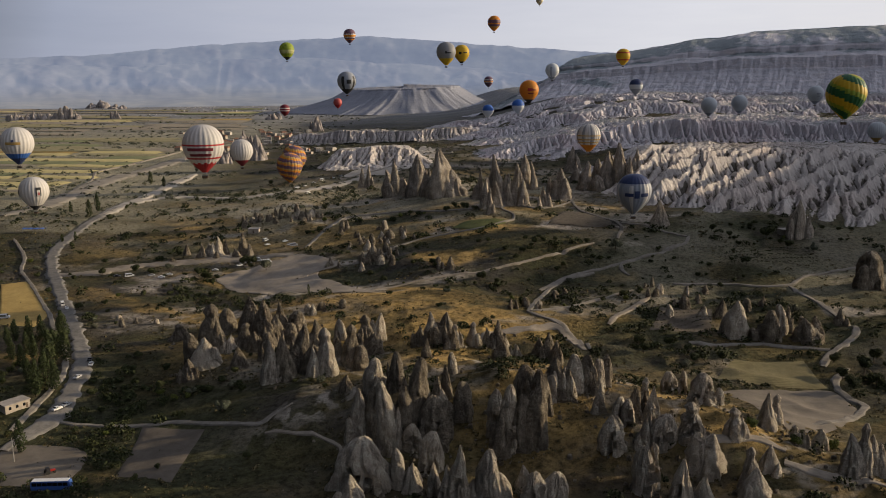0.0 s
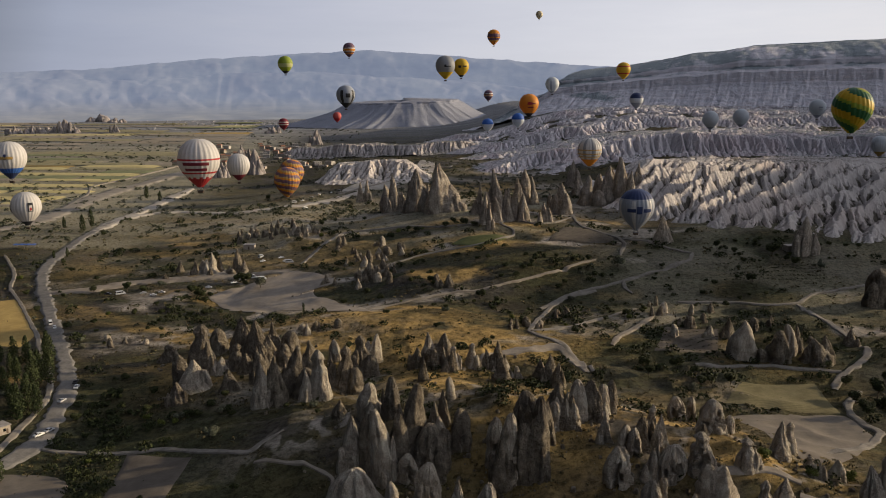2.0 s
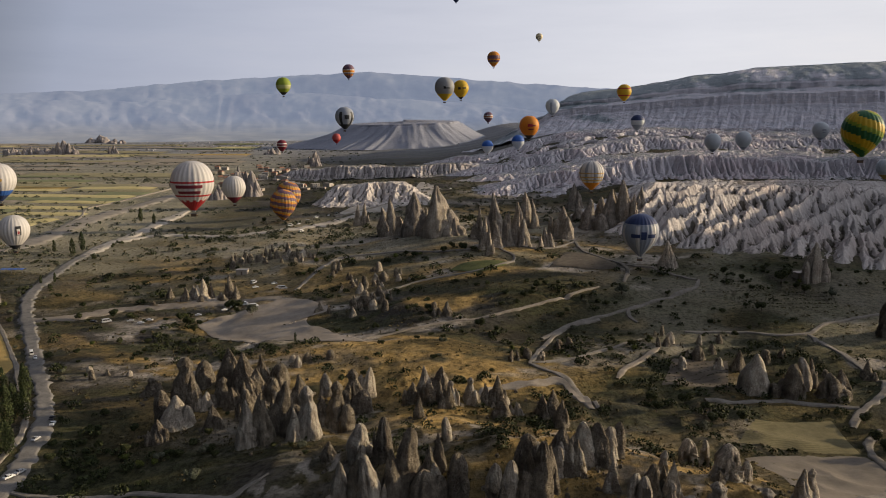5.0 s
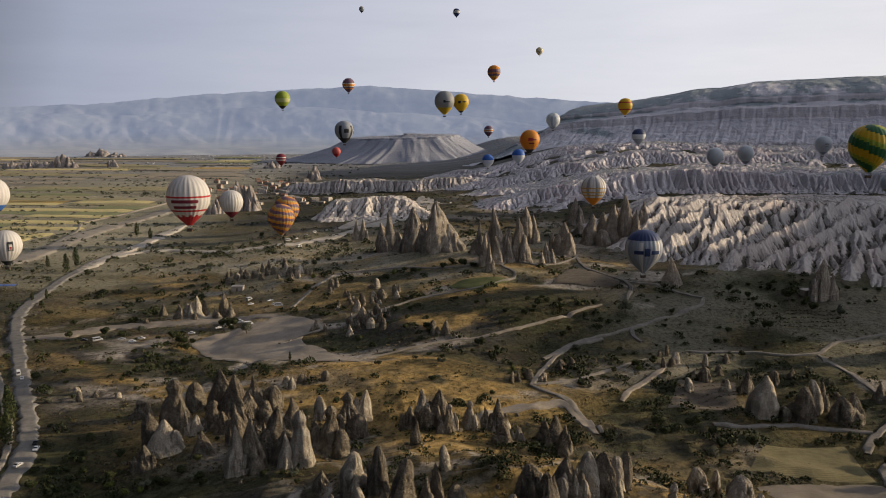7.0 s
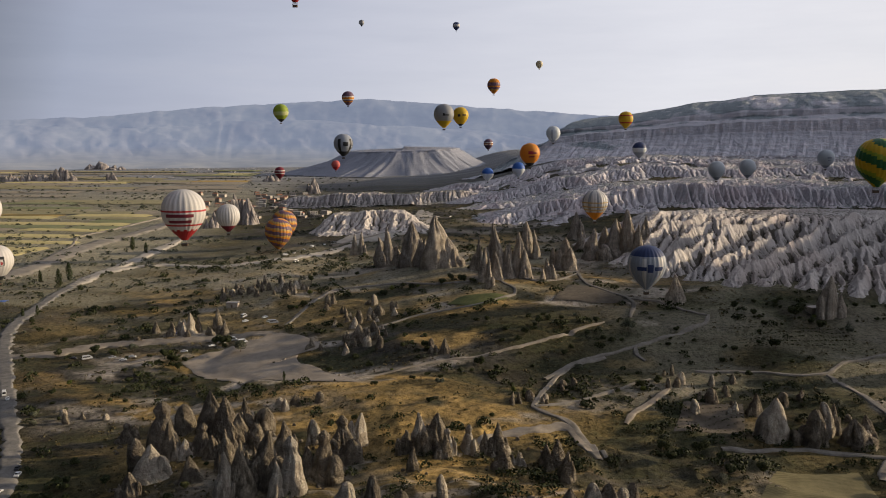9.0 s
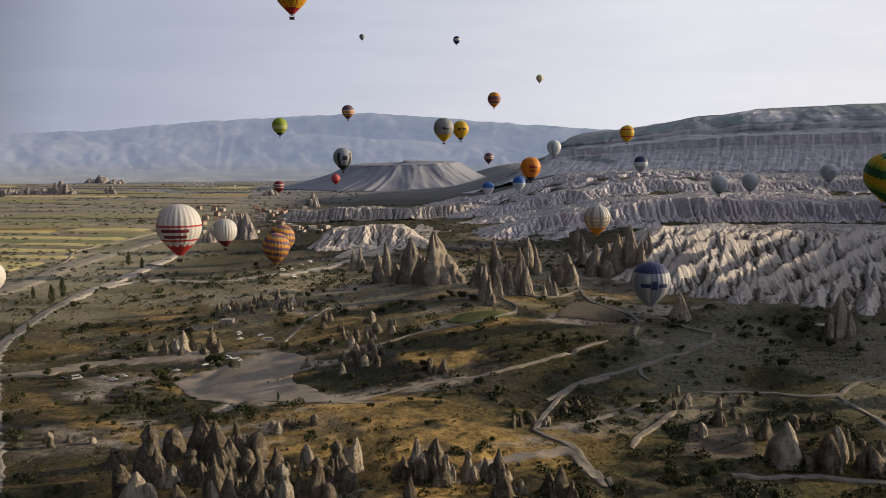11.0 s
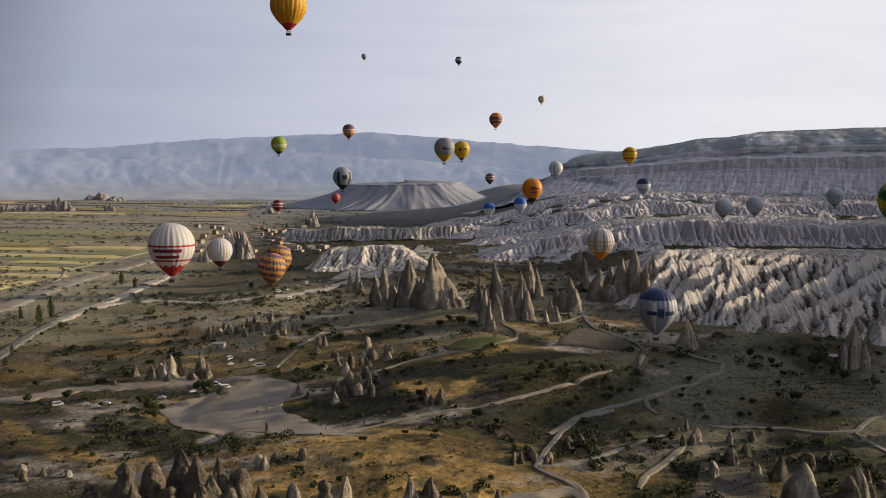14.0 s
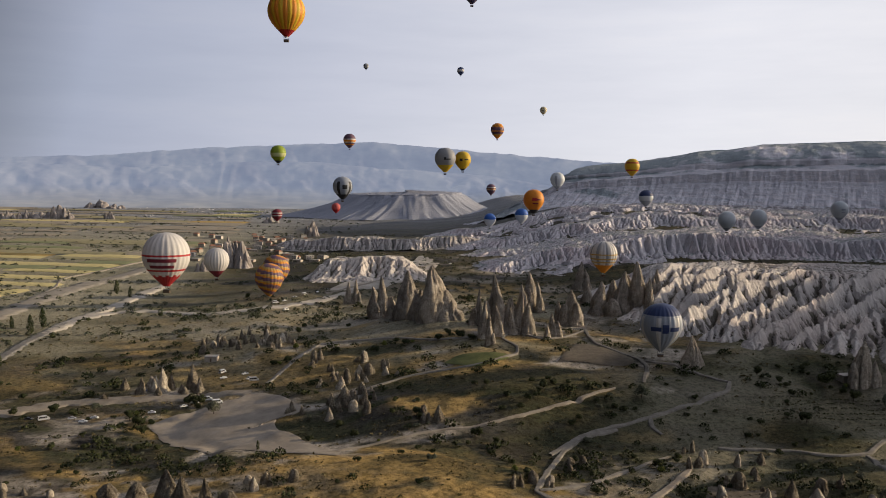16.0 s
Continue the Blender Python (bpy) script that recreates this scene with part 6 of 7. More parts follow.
def round_spires(rnd, count):
    spots = np.array(LEFT_CLUSTER + MIDDLE_CLUSTER + TALL_CLUSTER + RIGHT_CLUSTER + NEAR_CLUSTER + FIELD_EDGE_ROCKS + SADDLE_ROCKS)
    x, y, h, w = spots[rnd.randint(len(spots), size=count)].T
    return x + rnd.randn(count) * w * 0.9, y + rnd.randn(count) * w * 0.8, rnd.uniform(0.3, 1.0, count) ** 2 * 1.2


scatter("rubble", 1300, 24, round_spires, stone, MAT_ROCK, "fallen tuff blocks and rubble between the spires", "rubble")
def vine_rows(pts, turn, step, gap):
    """Places of vines in straight rows inside a plot."""
    P = np.array(pts, float)
    mid, reach = P.mean(0), np.hypot(*(P - P.mean(0)).T).max()
    c, d = math.cos(radians(turn)), math.sin(radians(turn))
    a, b = np.meshgrid(np.arange(-reach, reach, step), np.arange(-reach, reach, gap))
    x, y = (mid[0] + a * c - b * d).ravel(), (mid[1] + a * d + b * c).ravel()
    inside = np.zeros(len(x), bool)
    for (x0, y0), (x1, y1) in zip(pts, pts[1:] + pts[:1]):
        if y0 != y1:
            inside ^= ((y0 > y) != (y1 > y)) & (x < (x1 - x0) * (y - y0) / (y1 - y0) + x0)
    return x[inside], y[inside]


def vines(rnd, count):
    a, b, c = vine_rows(AREA_VINEYARD, 12, 2.2, 4.6), vine_rows(AREA_VINEYARD_B, 40, 2.6, 5.0), vine_rows([(172, 496), (178, 524), (246, 520), (232, 496)], 4, 2.4, 5.0)
    x, y = np.concatenate([a[0], b[0], c[0]]), np.concatenate([a[1], b[1], c[1]])
    return x + rnd.randn(len(x)) * 0.25, y + rnd.randn(len(x)) * 0.25, rnd.uniform(0.5, 1.0, len(x))


scatter("vines", 0, 44, vines, lambda rnd, s: tuft(rnd, s, 22), MAT_LEAF, "low dark green vines in straight rows", "vines")
# ---- hot-air balloons ----
def cloth(name, colour):
    """Coated nylon: a little light comes through."""
    m, nt, b = nodes_of(name)
    n = ramp_node(nt, noise_node(nt, 0.5, 4, 0.6), ((0.3, tuple(v * 0.9 for v in colour)), (0.7, colour)))
    nt.links.new(n, b.inputs["Base Color"])
    b.inputs["Roughness"].default_value = 0.55
    b.inputs["Specular IOR Level"].default_value = 0.3
    tr = nt.nodes.new("ShaderNodeBsdfTranslucent")
    nt.links.new(n, tr.inputs[0])
    mx = nt.nodes.new("ShaderNodeMixShader")
    mx.inputs[0].default_value = 0.22
    out = nt.nodes["Material Output"]
    nt.links.new(b.outputs[0], mx.inputs[1])
    nt.links.new(tr.outputs[0], mx.inputs[2])
    nt.links.new(mx.outputs[0], out.inputs[0])
    return m


C = {k: cloth("cloth_" + k, v) for k, v in {
    "white": (0.62, 0.6, 0.58), "cream": (0.62, 0.55, 0.38), "red": (0.42, 0.035, 0.04), "maroon": (0.2, 0.03, 0.045), "navy": (0.04, 0.06, 0.15), "blue": (0.05, 0.15, 0.5),
    "steel": (0.33, 0.36, 0.42), "grey": (0.3, 0.31, 0.33), "dark": (0.03, 0.032, 0.036), "yellow": (0.62, 0.42, 0.03), "gold": (0.5, 0.33, 0.1), "orange": (0.66, 0.26, 0.03),
    "lime": (0.28, 0.36, 0.04), "pale_lime": (0.5, 0.52, 0.25), "green": (0.03, 0.13, 0.05), "mauve": (0.17, 0.1, 0.14), "pink": (0.55, 0.12, 0.11), "haze_blue": (0.6, 0.64, 0.68)}.items()}
MAT_WICKER = plain_material("wicker", (0.1, 0.065, 0.04), 0.8, 0, 0.4, 20)
MAT_STEEL = plain_material("burner_steel", (0.35, 0.35, 0.36), 0.35, 0.9, 0.2, 8)
MAT_ROPE = plain_material("suspension_cable", (0.06, 0.06, 0.06), 0.7, 0.3, 0.2, 8)
PROFILE_Z = (1.0, 0.985, 0.94, 0.87, 0.77, 0.64, 0.49, 0.33, 0.16, 0.0, -0.16, -0.32, -0.48, -0.64, -0.8, -0.95, -1.08, -1.18, -1.26, -1.32)
PROFILE_R = (0.03, 0.2, 0.38, 0.53, 0.67, 0.79, 0.885, 0.95, 0.988, 1.0, 0.985, 0.945, 0.875, 0.775, 0.65, 0.51, 0.38, 0.275, 0.19, 0.15)


def envelope_radius(z):
    return float(np.interp(-z, [-v for v in PROFILE_Z], PROFILE_R))


def gore_bulge(a, gores):
    return 0.965 + 0.035 * abs(math.sin(a * gores / 2)) ** 0.6


def balloon(key, x, y, z, R, label, colours, pattern, gores=24, emblem=(), far=False, turn=0.0, basket_z=-1.62):
    """colours: names; pattern(g, gores, z): which colour a panel takes; emblem: plain bars (angle, z, width, height, colour)."""
    root = new("hot_air_balloon")
    bottom = basket_z * R
    root.location = (x, y, z + 0.16 * R + bottom)
    up = -bottom
    per = 2 if far else 4
    seg = gores * per
    zz = []
    for a, b in zip(PROFILE_Z, PROFILE_Z[1:]):
        zz += [a, (a + b) / 2]
    zz.append(PROFILE_Z[-1])
    if far:
        zz = list(PROFILE_Z)
    bm = bmesh.new()
    rings = []
    for pz in zz:
        pr = envelope_radius(pz)
        ring = []
        for k in range(seg):
            a = 2 * math.pi * k / seg
            rr = pr * R * (gore_bulge(a, gores) if pz < 0.97 else 1)
            ring.append(bm.verts.new((math.cos(a + turn) * rr, math.sin(a + turn) * rr, up + pz * R)))
        rings.append(ring)
    for i, (u, v) in enumerate(zip(rings, rings[1:])):
        mid = (zz[i] + zz[i + 1]) / 2
        for k in range(seg):
            f = bm.faces.new((u[k], u[(k + 1) % seg], v[(k + 1) % seg], v[k]))
            f.smooth = True
            f.material_index = pattern(k // per, gores, mid)
    bm.faces.new(rings[0][::-1])
    env = part("envelope", bm, [C[c] for c in colours], root)
    for n, (ang, ez, ew, eh, colour) in enumerate(emblem):   # plain shapes in place of lettering
        bm = bmesh.new()
        cols, rows = max(2, int(ew / 0.06)), 3
        grid = []
        for j in range(rows + 1):
            pz = ez + eh * (j / rows - 0.5)
            pr = envelope_radius(pz) * R * 1.012 + 0.05
            grid.append([bm.verts.new((math.cos(ang + ew * (i / cols - 0.5)) * pr, math.sin(ang + ew * (i / cols - 0.5)) * pr, up + pz * R)) for i in range(cols + 1)])
        for u, v in zip(grid, grid[1:]):
            for i in range(cols):
                bm.faces.new((u[i], u[i + 1], v[i + 1], v[i]))
        ext = bmesh.ops.extrude_face_region(bm, geom=bm.faces[:])
        for v in ext["geom"]:
            if isinstance(v, bmesh.types.BMVert):
                v.co.x *= 1.004
                v.co.y *= 1.004
        part("emblem_panel", bm, C[colour], env, "plain printed emblem panel")
    bw, bh = 0.16 * R, 0.13 * R
    bm = bmesh.new()
    bmesh.ops.create_cube(bm, size=1.0, matrix=Matrix.Translation((0, 0, bh / 2)) @ Matrix.Diagonal((bw * 1.7, bw, bh, 1)))
    inner = [f for f in bm.faces if f.normal.z > 0.9]
    got = bmesh.ops.inset_region(bm, faces=inner, thickness=bw * 0.09)
    for f in inner:
        for v in f.verts:
            v.co.z -= bh * 0.8
    bmesh.ops.bevel(bm, geom=[e for e in bm.edges if abs(e.verts[0].co.z - e.verts[1].co.z) > bh * 0.7], offset=bw * 0.12, segments=2, affect="EDGES")
    basket = part("basket", bm, MAT_WICKER, root, "brown wicker basket")
    if far:
        return root
    bm = bmesh.new()
    bmesh.ops.create_cube(bm, size=1.0, matrix=Matrix.Translation((0, 0, bh * 1.02)) @ Matrix.Diagonal((bw * 1.76, bw * 1.06, bh * 0.1, 1)))
    part("rim", bm, C["dark"], basket, "padded leather rim")
    bm = bmesh.new()
    for sx in (-0.3, 0.3):
        bmesh.ops.create_cone(bm, cap_ends=True, segments=10, radius1=bw * 0.16, radius2=bw * 0.2, depth=bh * 0.45, matrix=Matrix.Translation((sx * bw, 0, bh * 1.95)))
    bmesh.ops.create_cube(bm, size=1.0, matrix=Matrix.Translation((0, 0, bh * 1.7)) @ Matrix.Diagonal((bw * 1.1, bw * 0.7, bh * 0.07, 1)))
    part("burner", bm, MAT_STEEL, root, "twin steel gas burner")
    mouth = up + PROFILE_Z[-1] * R
    for k in range(8):
        a = math.pi / 8 + k * math.pi / 4
        p, q = Vector((math.copysign(bw * 0.82, math.cos(a)), math.copysign(bw * 0.48, math.sin(a)), bh)), Vector((math.cos(a) * 0.145 * R, math.sin(a) * 0.145 * R, mouth))
        bm = bmesh.new()
        bmesh.ops.create_cone(bm, segments=5, radius1=0.035, radius2=0.035, depth=(q - p).length,
                              matrix=Matrix.Translation((p + q) / 2) @ (q - p).to_track_quat("Z", "Y").to_matrix().to_4x4())
        part("cable", bm, MAT_ROPE, root)
    tagged(root, label, "hot-air balloon", "balloons over the valley")
    return root


def bands(*limits):
    """Level bands from the crown down: (lower edge, colour index)."""
    def pattern(g, n, z):
        for edge, c in limits:
            if z > edge:
                return c
        return limits[-1][1]
    return pattern


def swirl(step, rise, order):
    def pattern(g, n, z):
        return order[int(math.floor((z + g * rise) / step)) % len(order)]
    return pattern


def striped(limits, every, alt):
    inner = bands(*limits)
    return lambda g, n, z: alt if g % every == 0 and -0.9 < z < 0.55 else inner(g, n, z)


FACE = -math.pi / 2                       # towards the walk
NEAR_BALLOONS = (
    ("anat", (-219, 748, 60, 18.7), "white hot-air balloon with red bands and red base", ("white", "red", "maroon"),
     lambda g, n, z: 1 if 0.02 < z < 0.12 or -0.66 < z < -0.6 or z < -0.86 + 0.08 * (g % 2) else 2 if -0.72 < z < -0.68 else 0,
     [(FACE + 0.1, -0.15, 1.3, 0.15, "maroon"), (FACE + 0.1, -0.42, 1.15, 0.13, "maroon")]),
    ("white", (-225, 913, 42, 12.6), "white hot-air balloon with a dark red base", ("white", "maroon"), bands((-0.8, 0), (-2, 1)), ()),
    ("orange", (-174, 923, 24, 14.5), "mauve hot-air balloon with orange wavy stripes", ("mauve", "orange", "gold"), swirl(0.115, 0.035, (0, 0, 1, 2)), ()),
    ("orange_b", (-180, 985, 27, 14.8), "mauve and orange striped hot-air balloon behind its twin", ("mauve", "orange", "gold"), swirl(0.115, 0.035, (0, 0, 1, 2)), ()),
    ("royal", (134, 570, 41, 12.2), "pale blue hot-air balloon with a navy crown", ("navy", "steel", "white"),
     lambda g, n, z: 0 if z > 0.5 else 2 if g % 4 == 0 and z < 0.44 else 1, [(FACE - 0.5, -0.12, 0.5, 0.2, "navy"), (FACE - 0.05, -0.1, 0.3, 0.42, "navy"), (FACE + 0.42, -0.12, 0.5, 0.2, "navy")]),
    ("stripe", (122, 690, 72, 10.0), "white striped hot-air balloon with gold bands and orange base", ("white", "gold", "orange", "grey"),
     lambda g, n, z: 1 if 0.0 < z < 0.08 or -0.3 < z < -0.2 or -0.55 < z < -0.5 else 2 if z < -0.75 else 3 if g % 3 == 0 else 0, ()),
    ("yg", (266, 548, 108, 12.6), "green and yellow swirl hot-air balloon", ("green", "yellow", "lime"), swirl(0.2, 0.085, (0, 0, 2, 1, 1)), ()),
    ("wh2", (-339, 671, 30, 11.7), "white hot-air balloon with black and red emblem", ("white", "dark"), bands((-1.0, 0), (-2, 1)),
     [(FACE + 0.75, 0.02, 0.36, 0.62, "dark"), (FACE + 0.75, -0.05, 0.2, 0.4, "white"), (FACE + 0.75, -0.08, 0.12, 0.25, "red"), (FACE - 0.85, -0.1, 0.16, 0.5, "dark")]),
    ("left", (-372, 716, 66, 13.7), "white hot-air balloon with blue base and gold emblem", ("white", "blue", "navy"), bands((-0.62, 0), (-0.95, 1), (-2, 2)),
     [(FACE + 0.2, 0.02, 0.9, 0.16, "gold"), (FACE + 0.2, 0.08, 0.16, 0.34, "navy")]),
    ("top", (-93, 600, 225, 11.4), "orange-yellow hot-air balloon with a red base", ("orange", "yellow", "red"), lambda g, n, z: 2 if z < -1.0 else g % 2, ()),
    ("r1553", (548, 1040, 53, 10.9), "pale blue-grey hot-air balloon with gold base", ("haze_blue", "gold"), bands((-0.8, 0), (-2, 1)), ()),
)
FAR_BALLOONS = (
    ("or2", (125, 1208, 103, 14.1), "orange hot-air balloon with a red emblem", ("orange", "dark"), bands((-1.0, 0), (-2, 1)),
     [(FACE, 0.05, 0.5, 0.3, "red"), (FACE + 0.4, 0.02, 0.4, 0.14, "maroon"), (FACE + 0.1, -0.35, 0.6, 0.12, "maroon")]),
    ("grey", (4, 1039, 152, 12.2), "grey hot-air balloon with a yellow base", ("grey", "yellow"), bands((-0.68, 0), (-2, 1)), [(FACE + 0.3, -0.1, 0.5, 0.1, "dark"), (FACE, -0.05, 0.2, 0.25, "dark")]),
    ("yel", (29, 1292, 159, 12.1), "yellow hot-air balloon with a dark emblem", ("yellow", "dark"), bands((-1.05, 0), (-2, 1)), [(FACE - 0.2, -0.05, 0.35, 0.3, "dark"), (FACE + 0.45, 0.0, 0.5, 0.14, "dark")]),
    ("dark", (-179, 1549, 116, 17.6), "grey hot-air balloon with dark base and emblem", ("steel", "dark"), striped(((-0.75, 0), (-2, 1)), 4, 1), [(FACE + 0.35, -0.05, 0.5, 0.42, "dark")]),
    ("green", (-236, 1269, 164, 11.2), "lime green hot-air balloon with a black base", ("lime", "pale_lime", "dark"), bands((0.02, 0), (-0.5, 1), (-0.95, 0), (-2, 2)), ()),
    ("st2", (-227, 2050, 226, 14.8), "mauve and orange banded hot-air balloon", ("mauve", "orange", "white"), bands((0.4, 0), (0.3, 1), (0.1, 0), (-0.02, 2), (-0.35, 1), (-0.5, 2), (-0.7, 0), (-0.85, 1), (-2, 0)), ()),
    ("st3", (107, 1760, 235, 13.5), "orange and purple banded hot-air balloon", ("orange", "mauve", "gold"), bands((0.35, 0), (0.2, 1), (0.1, 2), (-0.15, 1), (-0.3, 0), (-0.6, 1), (-0.75, 2), (-2, 0)), ()),
    ("yel2", (308, 1432, 157, 12.1), "yellow hot-air balloon with a red zigzag band", ("yellow", "red"), lambda g, n, z: 1 if abs(z - 0.45) < 0.05 + 0.05 * (g % 2) or abs(z + 0.55) < 0.05 else 0, ()),
    ("p1", (371, 1155, 82, 11.1), "pale blue-grey hot-air balloon", ("haze_blue", "steel"), bands((-1.0, 0), (-2, 1)), ()),
    ("p2", (435, 1216, 83, 11.5), "pale grey hot-air balloon over white bluffs", ("haze_blue", "steel"), bands((-0.9, 0), (-2, 1)), ()),
    ("p3", (545, 1215, 96, 11.5), "pale hot-air balloon with a grey emblem", ("haze_blue", "steel"), bands((-1.0, 0), (-2, 1)), [(FACE, 0.0, 0.5, 0.2, "steel"), (FACE, -0.3, 0.4, 0.1, "steel")]),
    ("bl1", (87, 1606, 60, 11.1), "blue hot-air balloon with a pale lower half", ("blue", "haze_blue"), bands((0.0, 0), (-2, 1)), ()),
    ("bl2", (145, 1602, 69, 12.2), "bright blue hot-air balloon with a pale base", ("blue", "haze_blue"), bands((-0.05, 0), (-2, 1)), ()),
    ("red", (-295, 2320, 58, 12.0), "salmon red hot-air balloon", ("pink", "red"), bands((-0.5, 0), (-2, 1)), ()),
    ("pink", (-302, 1578, 65, 9.6), "dark red and white banded hot-air balloon", ("maroon", "white"), bands((0.25, 0), (0.1, 1), (-0.15, 0), (-0.3, 1), (-2, 0)), ()),
    ("cream", (329, 2882, 381, 11.9), "cream hot-air balloon high in the sky", ("cream", "white"), bands((-2, 0)), ()),
    ("s868", (120, 2196, 115, 12.2), "mauve and white banded hot-air balloon", ("mauve", "white", "orange"), bands((0.4, 0), (0.2, 1), (0.0, 0), (-0.2, 2), (-0.4, 1), (-2, 0)), ()),
    ("g980", (209, 1596, 135, 13.2), "grey-white hot-air balloon beside the mesa", ("haze_blue", "steel"), striped(((-0.9, 0), (-2, 1)), 6, 1), ()),
    ("b1137", (331, 1427, 107, 11.6), "dark blue hot-air balloon with a pale waist", ("navy", "haze_blue", "steel"), bands((0.1, 0), (-0.5, 1), (-2, 2)), ()),
    ("t636", (-309, 3253, 573, 10.2), "small grey hot-air balloon high in the sky", ("grey", "dark"), bands((-0.8, 0), (-2, 1)), ()),
    ("t800", (50, 3072, 535, 12.9), "small navy and white hot-air balloon high up", ("navy", "white"), bands((0.4, 0), (-0.4, 1), (-2, 0)), ()),
    ("t838", (31, 1013, 338, 12.9), "dark purple hot-air balloon high overhead", ("mauve", "navy"), lambda g, n, z: g % 2, ()),
)
for key, (x, y, z, R), label, colours, pattern, emblem in NEAR_BALLOONS:
    balloon(key, x, y, z, R, label, colours, pattern, 24, emblem)
for key, (x, y, z, R), label, colours, pattern, emblem in FAR_BALLOONS:
    tagged(balloon(key, x, y, z, R, label, colours, pattern, 18, emblem, far=True, basket_z=-1.55), label, "hot-air balloon", "balloons over the valley")
# ---- vehicles ----
def slab(x0, x1, y0, y1, z0, z1):
    bm = bmesh.new()
    bmesh.ops.create_cube(bm, size=1.0, matrix=Matrix.Translation(((x0 + x1) / 2, (y0 + y1) / 2, (z0 + z1) / 2)) @ Matrix.Diagonal((x1 - x0, y1 - y0, z1 - z0, 1)))
    return bm


def paint(name, colour, rough=0.3):
    m, nt, b = nodes_of(name)
    n = ramp_node(nt, noise_node(nt, 2.0, 4, 0.6), ((0.3, tuple(v * 0.85 for v in colour)), (0.7, colour)))
    nt.links.new(n, b.inputs["Base Color"])
    b.inputs["Roughness"].default_value = rough
    return m


PAINTS = {"white": paint("car_white", (0.75, 0.75, 0.74)), "silver": paint("car_silver", (0.42, 0.43, 0.45)), "dark": paint("car_dark", (0.03, 0.03, 0.035)),
          "blue": paint("car_blue", (0.04, 0.1, 0.32)), "red": paint("car_red", (0.35, 0.03, 0.02))}
MAT_GLASS = plain_material("dark_window_glass", (0.012, 0.014, 0.017), 0.08, 0, 0.1, 3)
MAT_TYRE = plain_material("tyre_rubber", (0.02, 0.02, 0.02), 0.9, 0, 0.2, 9)
MAT_LAMP = plain_material("lamp_lens", (0.5, 0.48, 0.42), 0.15, 0, 0.1, 9)


def hull(outline, half, taper_from, taper, bevel):
    """A body from its side outline (x, z), rounded, drawn in towards the roof."""
    bm = bmesh.new()
    rows = []
    for side in (-1, 1):
        rows.append([bm.verts.new((x, side * half * (1 - taper * max(0, z - taper_from)), z)) for x, z in outline])
    n = len(outline)
    bm.faces.new(rows[0][::-1])
    bm.faces.new(rows[1])
    for k in range(n):
        bm.faces.new((rows[0][k], rows[0][(k + 1) % n], rows[1][(k + 1) % n], rows[1][k]))
    bmesh.ops.recalc_face_normals(bm, faces=bm.faces[:])
    bmesh.ops.bevel(bm, geom=bm.edges[:], offset=bevel, segments=2, affect="EDGES")
    return bm


KINDS = {
    "car": (((-2.1, .35), (-2.15, .75), (-1.95, .98), (-1.3, 1.05), (-0.75, 1.46), (0.65, 1.48), (1.15, 1.02), (2.0, .88), (2.12, .6), (2.08, .35)), 0.86, 0.95, 0.28, (1.3, -1.3), 0.31),
    "van": (((-2.9, .4), (-2.95, 1.1), (-2.85, 2.3), (-2.6, 2.5), (1.4, 2.5), (2.1, 1.55), (2.75, 1.25), (2.9, .9), (2.85, .4)), 0.98, 1.2, 0.1, (1.9, -1.85), 0.36),
    "bus": (((-5.9, .45), (-6.0, 1.2), (-5.95, 3.0), (-5.7, 3.25), (5.5, 3.25), (5.85, 2.7), (6.0, 1.1), (5.95, .45)), 1.25, 1.5, 0.03, (4.1, -3.4), 0.5),
}


